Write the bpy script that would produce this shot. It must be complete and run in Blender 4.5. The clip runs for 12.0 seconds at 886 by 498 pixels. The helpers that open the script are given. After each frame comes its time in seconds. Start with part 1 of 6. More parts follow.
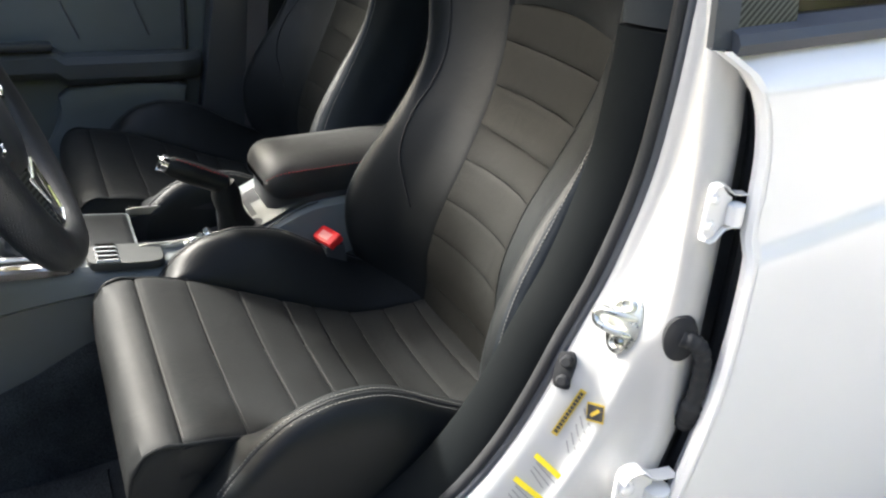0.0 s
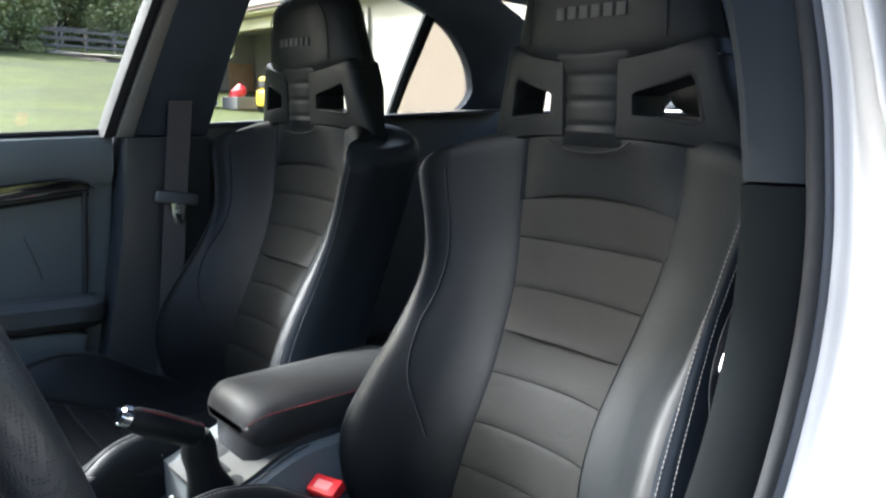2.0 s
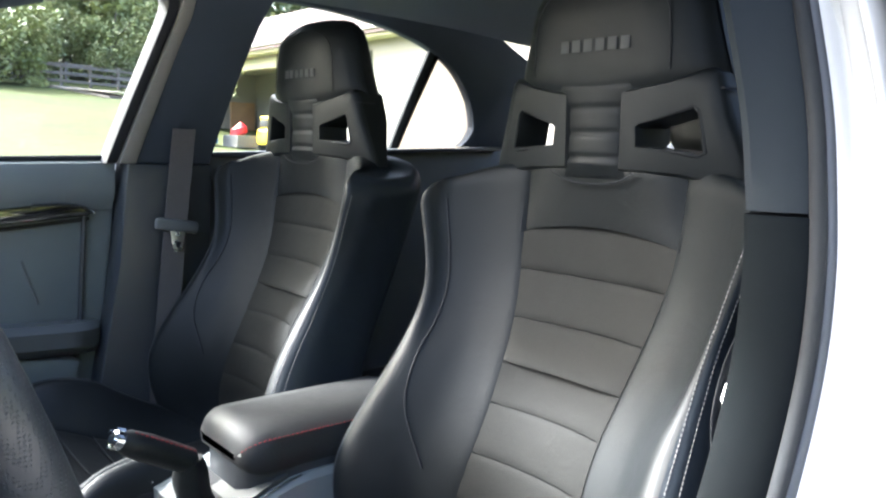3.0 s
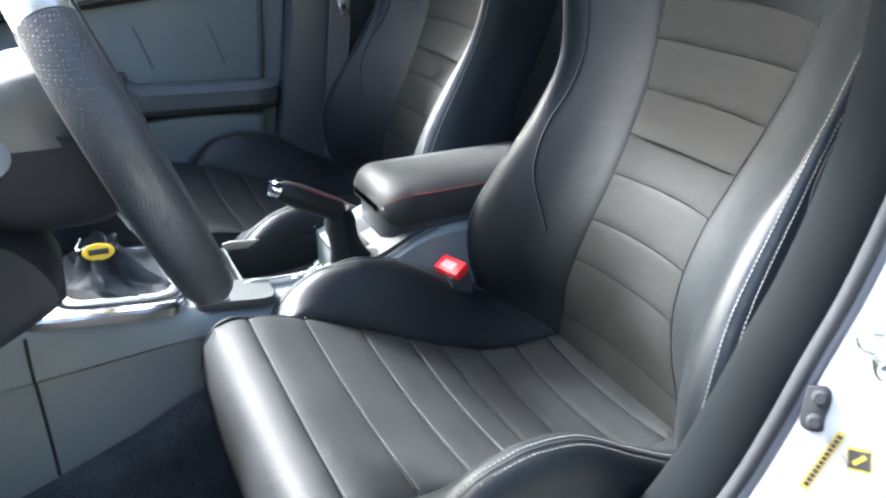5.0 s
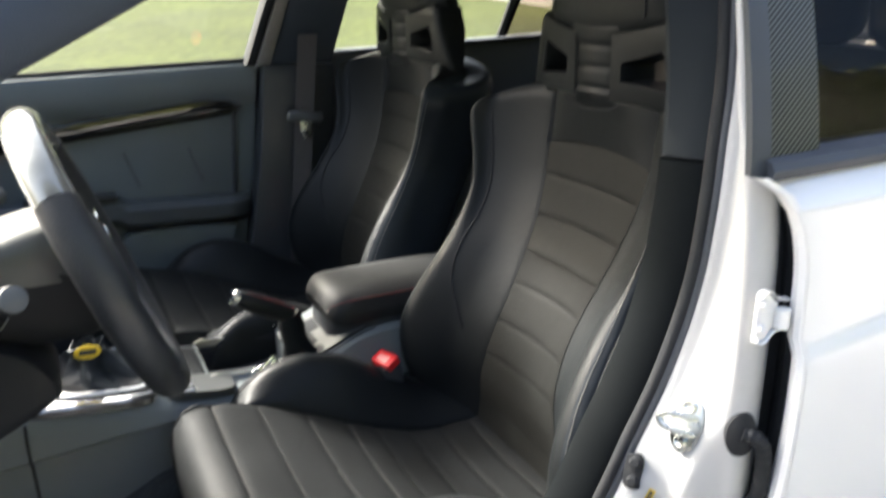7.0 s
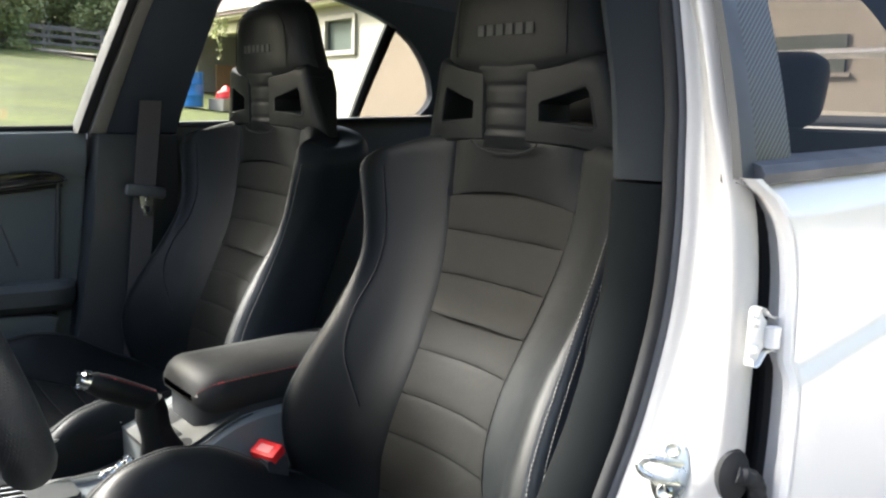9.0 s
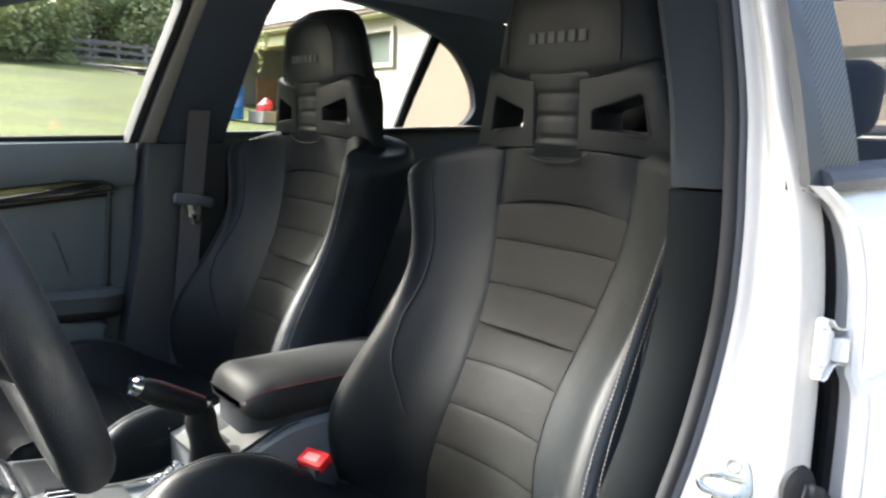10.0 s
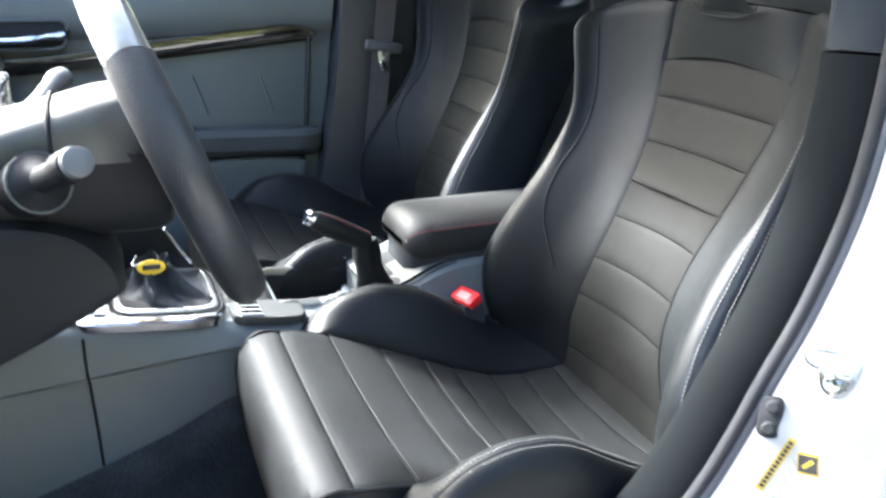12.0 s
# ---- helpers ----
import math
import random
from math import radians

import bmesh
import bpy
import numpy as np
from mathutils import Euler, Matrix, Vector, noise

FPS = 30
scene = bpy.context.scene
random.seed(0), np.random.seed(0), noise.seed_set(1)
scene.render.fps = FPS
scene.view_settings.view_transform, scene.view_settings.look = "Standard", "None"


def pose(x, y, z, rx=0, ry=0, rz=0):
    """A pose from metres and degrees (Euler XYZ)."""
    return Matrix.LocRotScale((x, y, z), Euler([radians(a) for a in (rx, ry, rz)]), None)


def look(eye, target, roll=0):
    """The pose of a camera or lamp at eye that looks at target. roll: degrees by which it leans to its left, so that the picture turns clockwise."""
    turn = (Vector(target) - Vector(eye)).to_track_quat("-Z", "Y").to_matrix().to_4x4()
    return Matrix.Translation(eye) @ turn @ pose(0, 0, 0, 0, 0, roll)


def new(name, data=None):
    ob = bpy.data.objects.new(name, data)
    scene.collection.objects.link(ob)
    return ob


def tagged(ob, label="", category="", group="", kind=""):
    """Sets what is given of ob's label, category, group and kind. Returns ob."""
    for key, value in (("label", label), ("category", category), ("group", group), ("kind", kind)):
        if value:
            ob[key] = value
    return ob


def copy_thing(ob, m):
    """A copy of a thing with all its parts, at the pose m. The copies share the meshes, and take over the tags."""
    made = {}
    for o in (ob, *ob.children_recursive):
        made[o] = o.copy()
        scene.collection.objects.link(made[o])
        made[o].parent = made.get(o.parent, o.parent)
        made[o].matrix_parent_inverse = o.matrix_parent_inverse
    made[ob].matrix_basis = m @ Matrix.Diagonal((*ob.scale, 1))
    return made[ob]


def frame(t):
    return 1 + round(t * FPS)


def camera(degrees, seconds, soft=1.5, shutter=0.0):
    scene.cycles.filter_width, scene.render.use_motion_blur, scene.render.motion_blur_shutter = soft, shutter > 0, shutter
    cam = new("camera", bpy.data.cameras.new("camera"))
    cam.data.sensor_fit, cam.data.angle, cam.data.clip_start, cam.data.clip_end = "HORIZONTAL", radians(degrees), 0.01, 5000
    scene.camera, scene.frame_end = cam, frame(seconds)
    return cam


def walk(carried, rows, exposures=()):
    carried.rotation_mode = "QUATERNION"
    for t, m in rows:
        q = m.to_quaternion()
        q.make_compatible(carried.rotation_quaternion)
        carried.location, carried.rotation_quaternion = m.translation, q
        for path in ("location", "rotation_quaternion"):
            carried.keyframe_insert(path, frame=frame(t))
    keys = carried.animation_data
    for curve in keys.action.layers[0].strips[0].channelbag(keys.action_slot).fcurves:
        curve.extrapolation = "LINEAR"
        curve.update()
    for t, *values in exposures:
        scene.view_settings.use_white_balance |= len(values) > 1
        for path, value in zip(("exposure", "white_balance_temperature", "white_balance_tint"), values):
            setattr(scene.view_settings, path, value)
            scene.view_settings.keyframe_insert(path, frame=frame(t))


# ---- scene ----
cam = camera(57.0, 12.0, 2.2, 0.4)
METRES, EYE, TILT, LEAN, TURN = 1.25, 1.25, -22.0, 0.0, 0.0
PATH = [
    (0, (-0.652, -1.333, 1.232), (0.163, 0.249, 0.319), 2.8),
    (0.5, (-0.69, -1.289, 1.225), (0.167, 0.31, 0.383), 1.7),
    (1, (-0.747, -1.197, 1.155), (0.325, 0.429, 0.702), 2.2),
    (1.5, (-0.767, -1.154, 1.132), (0.407, 0.421, 0.754), 1.6),
    (2, (-0.808, -1.057, 1.131), (0.444, 0.464, 0.784), 0.6),
    (2.5, (-0.812, -1.056, 1.121), (0.466, 0.467, 0.91), 1.3),
    (4.3, (-0.817, -1.047, 1.097), (0.295, 0.499, 0.488), 1.8),
    (4.5, (-0.814, -1.05, 1.095), (0.196, 0.535, 0.41), 1.2),
    (5, (-0.76, -1.146, 1.139), (0.035, 0.498, 0.324), 0.5),
    (5.5, (-0.725, -1.273, 1.178), (-0.038, 0.41, 0.344), 0.5),
    (6, (-0.678, -1.349, 1.204), (-0.015, 0.33, 0.344), 1.1),
    (6.5, (-0.702, -1.385, 1.232), (-0.05, 0.293, 0.362), 1.1),
    (7, (-0.76, -1.386, 1.262), (0.083, 0.316, 0.634), -0.0),
    (7.5, (-0.817, -1.358, 1.226), (0.268, 0.276, 0.834), 2.1),
    (7.7, (-0.82, -1.352, 1.211), (0.313, 0.248, 0.819), 2.0),
    (9.5, (-0.837, -1.183, 1.12), (0.454, 0.313, 0.809), 1.9),
    (10, (-0.841, -1.193, 1.124), (0.373, 0.367, 0.819), 1.8),
    (10.5, (-0.834, -1.206, 1.126), (0.28, 0.427, 0.826), 1.5),
    (11, (-0.831, -1.221, 1.129), (0.217, 0.43, 0.709), 1.5),
    (11.5, (-0.843, -1.232, 1.125), (0.012, 0.499, 0.603), 1.0),
    (12, (-0.777, -1.278, 1.142), (-0.054, 0.459, 0.464), 1.6),
]
walk(cam, [(t, look(eye, target, roll)) for t, eye, target, roll in PATH],
     [(0.0, 2.46, 6190, 8), (0.5, 1.99, 6030, 8), (1.0, 2.29, 5770, 8), (1.5, 2.49, 5690, 8), (2.0, 2.61, 5540, 8), (2.5, 3.45, 5650, 8),
      (4.5, 3.50, 5450, 8), (5.0, 3.66, 5500, 8), (5.5, 3.54, 5600, 8), (6.0, 2.78, 5950, 8), (6.5, 2.18, 6100, 8), (7.0, 2.47, 6170, 8),
      (7.5, 2.13, 6070, 8), (9.5, 2.69, 6100, 8), (10.0, 2.82, 6000, 8), (10.5, 3.11, 5800, 8), (11.0, 3.16, 5700, 8), (11.5, 3.39, 5550, 8),
      (12.0, 3.55, 5600, 8)])
# ---- light ----
world = bpy.data.worlds.new("sky")
world.use_nodes = True
scene.world = world
wn = world.node_tree.nodes
sky = wn.new("ShaderNodeTexSky")
sky.sky_type = "NISHITA"
sky.sun_disc = False
sky.sun_elevation = radians(35.5)
sky.sun_rotation = radians(329)
sky.air_density, sky.dust_density, sky.ozone_density = 0.8, 10.0, 0.6
world.node_tree.links.new(sky.outputs[0], wn["Background"].inputs[0])
wn["Background"].inputs[1].default_value = 0.15

sun_data = bpy.data.lights.new("sun", "SUN")
sun_data.energy, sun_data.angle, sun_data.color = 2.6, radians(6), (1.0, 0.94, 0.86)
sun = new("sun", sun_data)
sun.matrix_world = look((0, 0, 0), (0.419, -0.698, -0.581))


# ---- materials ----
def nodes_of(name):
    m = bpy.data.materials.new(name)
    m.use_nodes = True
    return m, m.node_tree.nodes, m.node_tree.links, m.node_tree.nodes["Principled BSDF"]


def surface(name, base, rough=0.5, metal=0.0, vary=0.25, scale=6.0, grain=0.0, grain_scale=400.0, bump=0.0, bump_scale=300.0, coat=0.0,
            spec=0.5, rough_vary=0.1, random_tint=0.0, voronoi=False, bump_distance=0.002, creases=0.0):
    """A painted, leather or plastic surface with broad variation, fine grain and relief."""
    m, n, l, p = nodes_of(name)
    tc = n.new("ShaderNodeTexCoord")
    big = n.new("ShaderNodeTexNoise")
    big.inputs["Scale"].default_value, big.inputs["Detail"].default_value = scale, 5
    l.new(tc.outputs["Object"], big.inputs["Vector"])
    fine = n.new("ShaderNodeTexNoise")
    fine.inputs["Scale"].default_value, fine.inputs["Detail"].default_value = grain_scale, 2
    l.new(tc.outputs["Object"], fine.inputs["Vector"])
    ramp = n.new("ShaderNodeMapRange")
    ramp.inputs[1].default_value, ramp.inputs[2].default_value = 0.3, 0.7
    ramp.inputs[3].default_value, ramp.inputs[4].default_value = 1 - vary, 1 + vary
    l.new(big.outputs[0], ramp.inputs[0])
    ramp2 = n.new("ShaderNodeMapRange")
    ramp2.inputs[1].default_value, ramp2.inputs[2].default_value = 0.3, 0.7
    ramp2.inputs[3].default_value, ramp2.inputs[4].default_value = 1 - grain, 1 + grain
    l.new(fine.outputs[0], ramp2.inputs[0])
    mul = n.new("ShaderNodeMath")
    mul.operation = "MULTIPLY"
    l.new(ramp.outputs[0], mul.inputs[0]), l.new(ramp2.outputs[0], mul.inputs[1])
    last = mul.outputs[0]
    if random_tint:
        info = n.new("ShaderNodeObjectInfo")
        r3 = n.new("ShaderNodeMapRange")
        r3.inputs[3].default_value, r3.inputs[4].default_value = 1 - random_tint, 1 + random_tint
        l.new(info.outputs["Random"], r3.inputs[0])
        m2 = n.new("ShaderNodeMath")
        m2.operation = "MULTIPLY"
        l.new(last, m2.inputs[0]), l.new(r3.outputs[0], m2.inputs[1])
        last = m2.outputs[0]
    tint = n.new("ShaderNodeVectorMath")
    tint.operation = "SCALE"
    tint.inputs[0].default_value = base
    l.new(last, tint.inputs["Scale"])
    l.new(tint.outputs[0], p.inputs["Base Color"])
    rr = n.new("ShaderNodeMapRange")
    rr.inputs[1].default_value, rr.inputs[2].default_value = 0.3, 0.7
    rr.inputs[3].default_value, rr.inputs[4].default_value = max(0, rough - rough_vary), min(1, rough + rough_vary)
    l.new(big.outputs[0], rr.inputs[0])
    l.new(rr.outputs[0], p.inputs["Roughness"])
    p.inputs["Metallic"].default_value = metal
    p.inputs["Coat Weight"].default_value = coat
    p.inputs["Coat Roughness"].default_value = 0.05
    p.inputs["Specular IOR Level"].default_value = spec
    if bump:
        if voronoi:
            tex = n.new("ShaderNodeTexVoronoi")
            tex.feature = "SMOOTH_F1"
        else:
            tex = n.new("ShaderNodeTexNoise")
        tex.inputs["Scale"].default_value = bump_scale
        l.new(tc.outputs["Object"], tex.inputs["Vector"])
        b = n.new("ShaderNodeBump")
        b.inputs["Strength"].default_value, b.inputs["Distance"].default_value = bump, bump_distance
        l.new(tex.outputs[0], b.inputs["Height"])
        l.new(b.outputs[0], p.inputs["Normal"])
        if creases:
            cr = n.new("ShaderNodeTexNoise")
            cr.inputs["Scale"].default_value, cr.inputs["Detail"].default_value, cr.inputs["Distortion"].default_value = 22, 3, 1.5
            l.new(tc.outputs["Object"], cr.inputs["Vector"])
            b2 = n.new("ShaderNodeBump")
            b2.inputs["Strength"].default_value, b2.inputs["Distance"].default_value = creases, 0.004
            l.new(cr.outputs[0], b2.inputs["Height"])
            l.new(b2.outputs[0], b.inputs["Normal"])
    return m


LEATHER = surface("black_leather", (0.0084, 0.0103, 0.0114), 0.50, spec=0.22, vary=0.2, scale=7, bump=0.25, bump_scale=900, voronoi=True, bump_distance=0.0005, creases=0.14, rough_vary=0.06)
INSERT = surface("insert_leather", (0.0156, 0.0161, 0.0152), 0.55, vary=0.22, scale=9, grain=0.25, grain_scale=900, bump=0.3, bump_scale=1100, voronoi=True, bump_distance=0.0006, creases=0.16, spec=0.08, rough_vary=0.06)
CUSHION = surface("cushion_leather", (0.0160, 0.0174, 0.0180), 0.60, vary=0.22, scale=9, grain=0.2, grain_scale=900, bump=0.3, bump_scale=1100, voronoi=True, bump_distance=0.0006, creases=0.2, spec=0.14, rough_vary=0.06)
SIDE_LEATHER = surface("dark_side_leather", (0.0185, 0.0230, 0.0275), 0.45, vary=0.15, scale=7, bump=0.2, bump_scale=900, voronoi=True, bump_distance=0.0006, creases=0.3, spec=0.2, rough_vary=0.06)
STITCH = surface("stitch_thread", (0.15, 0.15, 0.145), 0.8, vary=0.1)
THREAD = surface("grey_thread", (0.075, 0.075, 0.072), 0.8, vary=0.1)
STALK_BLACK = surface("matt_black_plastic", (0.012, 0.0135, 0.015), 0.5, vary=0.12, scale=9, spec=0.16)
ARM_LEATHER = surface("armrest_leather", (0.029, 0.030, 0.030), 0.5, vary=0.2, scale=9, grain=0.2, grain_scale=900, bump=0.3, bump_scale=1000, voronoi=True, bump_distance=0.0005, creases=0.12, spec=0.2)
RED_STITCH = surface("red_thread", (0.3, 0.012, 0.022), 0.8, vary=0.1)
LOGO = surface("grey_embroidery", (0.072, 0.073, 0.072), 0.8, vary=0.15, scale=300)
PLASTIC = surface("dark_plastic", (0.09, 0.097, 0.102), 0.5, vary=0.12, scale=5, bump=0.25, bump_scale=700, bump_distance=0.0005)
PLASTIC_SMOOTH = surface("satin_black_plastic", (0.036, 0.04, 0.045), 0.4, vary=0.1, scale=5)
DOOR_CARD = surface("black_door_card", (0.118, 0.136, 0.141), 0.5, vary=0.10, scale=5, bump=0.3, bump_scale=700, bump_distance=0.0005)
# shade is put into the lower cover's colour; the upper keeps the lighter grey
SHADED_PILLAR_TRIM = surface("shaded_grey_pillar_trim", (0.0075, 0.0090, 0.0098), 0.8, vary=0.08, scale=4, bump=0.2, bump_scale=800, bump_distance=0.0004, spec=0.04)
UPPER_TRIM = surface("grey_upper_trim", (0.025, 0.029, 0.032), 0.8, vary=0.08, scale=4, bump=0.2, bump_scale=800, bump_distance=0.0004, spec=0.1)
PILLAR_BEIGE = surface("light_grey_frame_trim", (0.21, 0.198, 0.18), 0.6, vary=0.08, scale=4)
CONSOLE_SIDE = surface("grey_console_side", (0.130, 0.147, 0.152), 0.5, vary=0.10, scale=5, bump=0.3, bump_scale=700, bump_distance=0.0005)
CONSOLE_GREY = surface("grey_console_plastic", (0.038, 0.041, 0.041), 0.5, vary=0.1, scale=5)
RUBBER = surface("black_rubber", (0.022, 0.0235, 0.026), 0.75, vary=0.15, scale=20, spec=0.2)
SEAL_GREY = surface("grey_weather_seal", (0.042, 0.048, 0.058), 0.5, vary=0.1, scale=20)
CARPET = surface("black_carpet", (0.048, 0.054, 0.060), 0.95, vary=0.3, scale=14, grain=0.5, grain_scale=500, bump=0.6, bump_scale=450, spec=0.2)
HEADLINER = surface("black_headliner", (0.054, 0.066, 0.086), 0.95, vary=0.1, scale=4, bump=0.3, bump_scale=600, spec=0.15)
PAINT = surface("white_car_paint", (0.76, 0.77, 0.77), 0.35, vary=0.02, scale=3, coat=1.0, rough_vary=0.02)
# car white with shade mixed in, so the jamb reads greyer than the door
SHADED_JAMB_PAINT = surface("shaded_white_jamb_paint", (0.44, 0.45, 0.45), 0.5, vary=0.04, scale=9, coat=0.25, rough_vary=0.05)
CHROME = surface("chrome", (0.75, 0.76, 0.77), 0.08, metal=1.0, vary=0.05, rough_vary=0.03)
SATIN_METAL = surface("satin_silver_trim", (0.62, 0.62, 0.62), 0.27, metal=1.0, vary=0.06, rough_vary=0.06)
POLISHED = surface("polished_silver_trim", (0.66, 0.64, 0.63), 0.14, metal=1.0, vary=0.06, rough_vary=0.04)
ZINC = surface("zinc_plated_steel", (0.62, 0.64, 0.60), 0.3, metal=1.0, vary=0.2, scale=40, rough_vary=0.1)
PIANO = surface("gloss_black_trim", (0.008, 0.008, 0.008), 0.06, vary=0.1, coat=1.0, rough_vary=0.02)
RED = surface("red_buckle_plastic", (0.75, 0.02, 0.025), 0.4, vary=0.05)
RED_LIGHT = surface("pale_red_print", (0.85, 0.30, 0.28), 0.4, vary=0.05)
YELLOW = surface("yellow_plastic", (0.75, 0.52, 0.02), 0.4, vary=0.08)
YELLOW_LABEL = surface("yellow_label_paper", (0.80, 0.66, 0.02), 0.5, vary=0.06, scale=60)
GOLD_LABEL = surface("ochre_label_paper", (0.50, 0.36, 0.04), 0.5, vary=0.06, scale=60)
PAPER = surface("white_label_paper", (0.74, 0.76, 0.78), 0.5, vary=0.04, scale=60)
INK = surface("dark_print", (0.03, 0.03, 0.03), 0.6, vary=0.1)
GREY_INK = surface("grey_print", (0.24, 0.245, 0.25), 0.6, vary=0.1)
BELT_WEB = surface("seat_belt_webbing", (0.085, 0.078, 0.08), 0.7, vary=0.1, grain=0.3, grain_scale=900)
LAWN = surface("mown_lawn", (0.062, 0.072, 0.020), 0.95, vary=0.35, scale=0.35, grain=0.35, grain_scale=9, bump=0.6, bump_scale=30, bump_distance=0.05, spec=0.2)
DRIVE = surface("pale_bounce_drive", (0.34, 0.33, 0.315), 0.9, vary=0.2, scale=1.2, grain=0.35, grain_scale=60, bump=0.6, bump_scale=60, bump_distance=0.01)
WALL = surface("cream_rendered_wall", (0.32, 0.30, 0.262), 0.9, vary=0.06, scale=0.8, grain=0.05, grain_scale=40, bump=0.3, bump_scale=40, bump_distance=0.005)
FASCIA = surface("pale_yellow_fascia", (0.55, 0.53, 0.36), 0.7, vary=0.06, scale=2)
SHINGLE = surface("brown_pink_shingles", (0.10, 0.068, 0.064), 0.9, vary=0.2, scale=3, grain=0.3, grain_scale=30, random_tint=0.15)
GREYWALL = surface("grey_porch_wall", (0.24, 0.23, 0.22), 0.9, vary=0.12, scale=1.5)
PLYWOOD = surface("plywood_panel", (0.34, 0.21, 0.12), 0.75, vary=0.15, scale=3)
FENCE_WOOD = surface("weathered_fence_wood", (0.22, 0.182, 0.158), 0.85, vary=0.25, scale=3, grain=0.25, grain_scale=40, random_tint=0.2)
DECK_WOOD = surface("pale_deck_wood", (0.42, 0.37, 0.30), 0.85, vary=0.2, scale=3, random_tint=0.15)
BLUE = surface("blue_barrel_plastic", (0.02, 0.17, 0.55), 0.4, vary=0.1)
TOY_RED = surface("red_plastic", (0.75, 0.03, 0.04), 0.4, vary=0.1)
DARK_GLASS = surface("grey_window_pane", (0.10, 0.115, 0.105), 0.08, vary=0.2, scale=1.0)
FRAME_GREY = surface("grey_window_frame", (0.27, 0.25, 0.22), 0.6, vary=0.1)
BARK = surface("bark", (0.10, 0.08, 0.06), 0.9, vary=0.3, scale=4)
LEAF_A = surface("leaves_mid_green", (0.26, 0.285, 0.125), 0.6, vary=0.45, scale=0.9, spec=0.3)
LEAF_B = surface("leaves_yellow_green", (0.36, 0.37, 0.17), 0.6, vary=0.45, scale=0.9, spec=0.3)
LEAF_C = surface("leaves_dark_green", (0.22, 0.25, 0.125), 0.6, vary=0.45, scale=0.9, spec=0.3)
GREY_METAL = surface("grey_machine_steel", (0.16, 0.16, 0.16), 0.5, vary=0.2)


def carbon_material():
    """Woven carbon fibre under clear coat: diagonal strands."""
    m, n, l, p = nodes_of("carbon_fibre_weave")
    tc = n.new("ShaderNodeTexCoord")
    w = n.new("ShaderNodeTexWave")
    w.bands_direction = "DIAGONAL"
    w.inputs["Scale"].default_value = 84
    mp = n.new("ShaderNodeMapping")
    mp.inputs["Scale"].default_value = (-1, 1, 1)
    l.new(tc.outputs["Object"], mp.inputs["Vector"])
    l.new(mp.outputs[0], w.inputs["Vector"])
    r = n.new("ShaderNodeValToRGB")
    r.color_ramp.elements[0].color = (0.020, 0.022, 0.020, 1)
    r.color_ramp.elements[1].color = (0.085, 0.09, 0.083, 1)
    r.color_ramp.elements[0].position, r.color_ramp.elements[1].position = 0.35, 0.65
    l.new(w.outputs[0], r.inputs[0])
    l.new(r.outputs[0], p.inputs["Base Color"])
    p.inputs["Roughness"].default_value = 0.35
    p.inputs["Coat Weight"].default_value = 0.1
    p.inputs["Specular IOR Level"].default_value = 0.2
    p.inputs["Coat Roughness"].default_value = 0.03
    return m


def glass_material(name, tint, rough=0.0, gloss=0.03):
    """Thin clear glass: it lets light straight through and mirrors more at a shallow angle."""
    m, n, l, p = nodes_of(name)
    n.remove(p)
    tr, gl, mix, lw, po, ad = [n.new("ShaderNode" + k) for k in ("BsdfTransparent", "BsdfGlossy", "MixShader", "LayerWeight", "Math", "Math")]
    tr.inputs[0].default_value = (*tint, 1)
    gl.inputs["Roughness"].default_value = rough
    lw.inputs[0].default_value = 0.5
    po.operation, ad.operation = "POWER", "MULTIPLY_ADD"
    po.inputs[1].default_value = 5.0
    ad.inputs[1].default_value, ad.inputs[2].default_value = 0.15, gloss
    l.new(lw.outputs["Facing"], po.inputs[0])
    l.new(po.outputs[0], ad.inputs[0])
    l.new(ad.outputs[0], mix.inputs[0]), l.new(tr.outputs[0], mix.inputs[1]), l.new(gl.outputs[0], mix.inputs[2])
    l.new(mix.outputs[0], n["Material Output"].inputs[0])
    return m


CARBON = carbon_material()
PRIVACY = glass_material("dark_tinted_car_glass", (0.30, 0.285, 0.27), gloss=0.015)
GLASS = glass_material("clear_car_glass", (0.93, 0.96, 0.94))
TINTED = glass_material("tinted_car_glass", (0.66, 0.635, 0.60), gloss=0.02)


# ---- shaping helpers ----
def mesh_from(name, verts, faces, material, smooth=True):
    me = bpy.data.meshes.new(name)
    me.from_pydata([tuple(v) for v in verts], [], faces)
    bm = bmesh.new()
    bm.from_mesh(me)
    bmesh.ops.recalc_face_normals(bm, faces=bm.faces)
    bm.to_mesh(me)
    bm.free()
    if smooth:
        me.shade_smooth()
        me.set_sharp_from_angle(angle=radians(38))
    me.materials.append(material)
    return me


def part(name, vf, material, parent=None, label="", smooth=True):
    """Links vertices and faces as ONE mesh object, under a thing or a part where one is given."""
    ob = new(name, mesh_from(name, vf[0], vf[1], material, smooth))
    if parent is not None:
        ob.parent = parent
    return tagged(ob, label) if label else ob


def thing(name, label, category, group="", at=(0, 0, 0), kind=""):
    ob = new(name)
    ob.location = at
    ob.empty_display_size = 0.05
    return tagged(ob, label, category, group, kind)


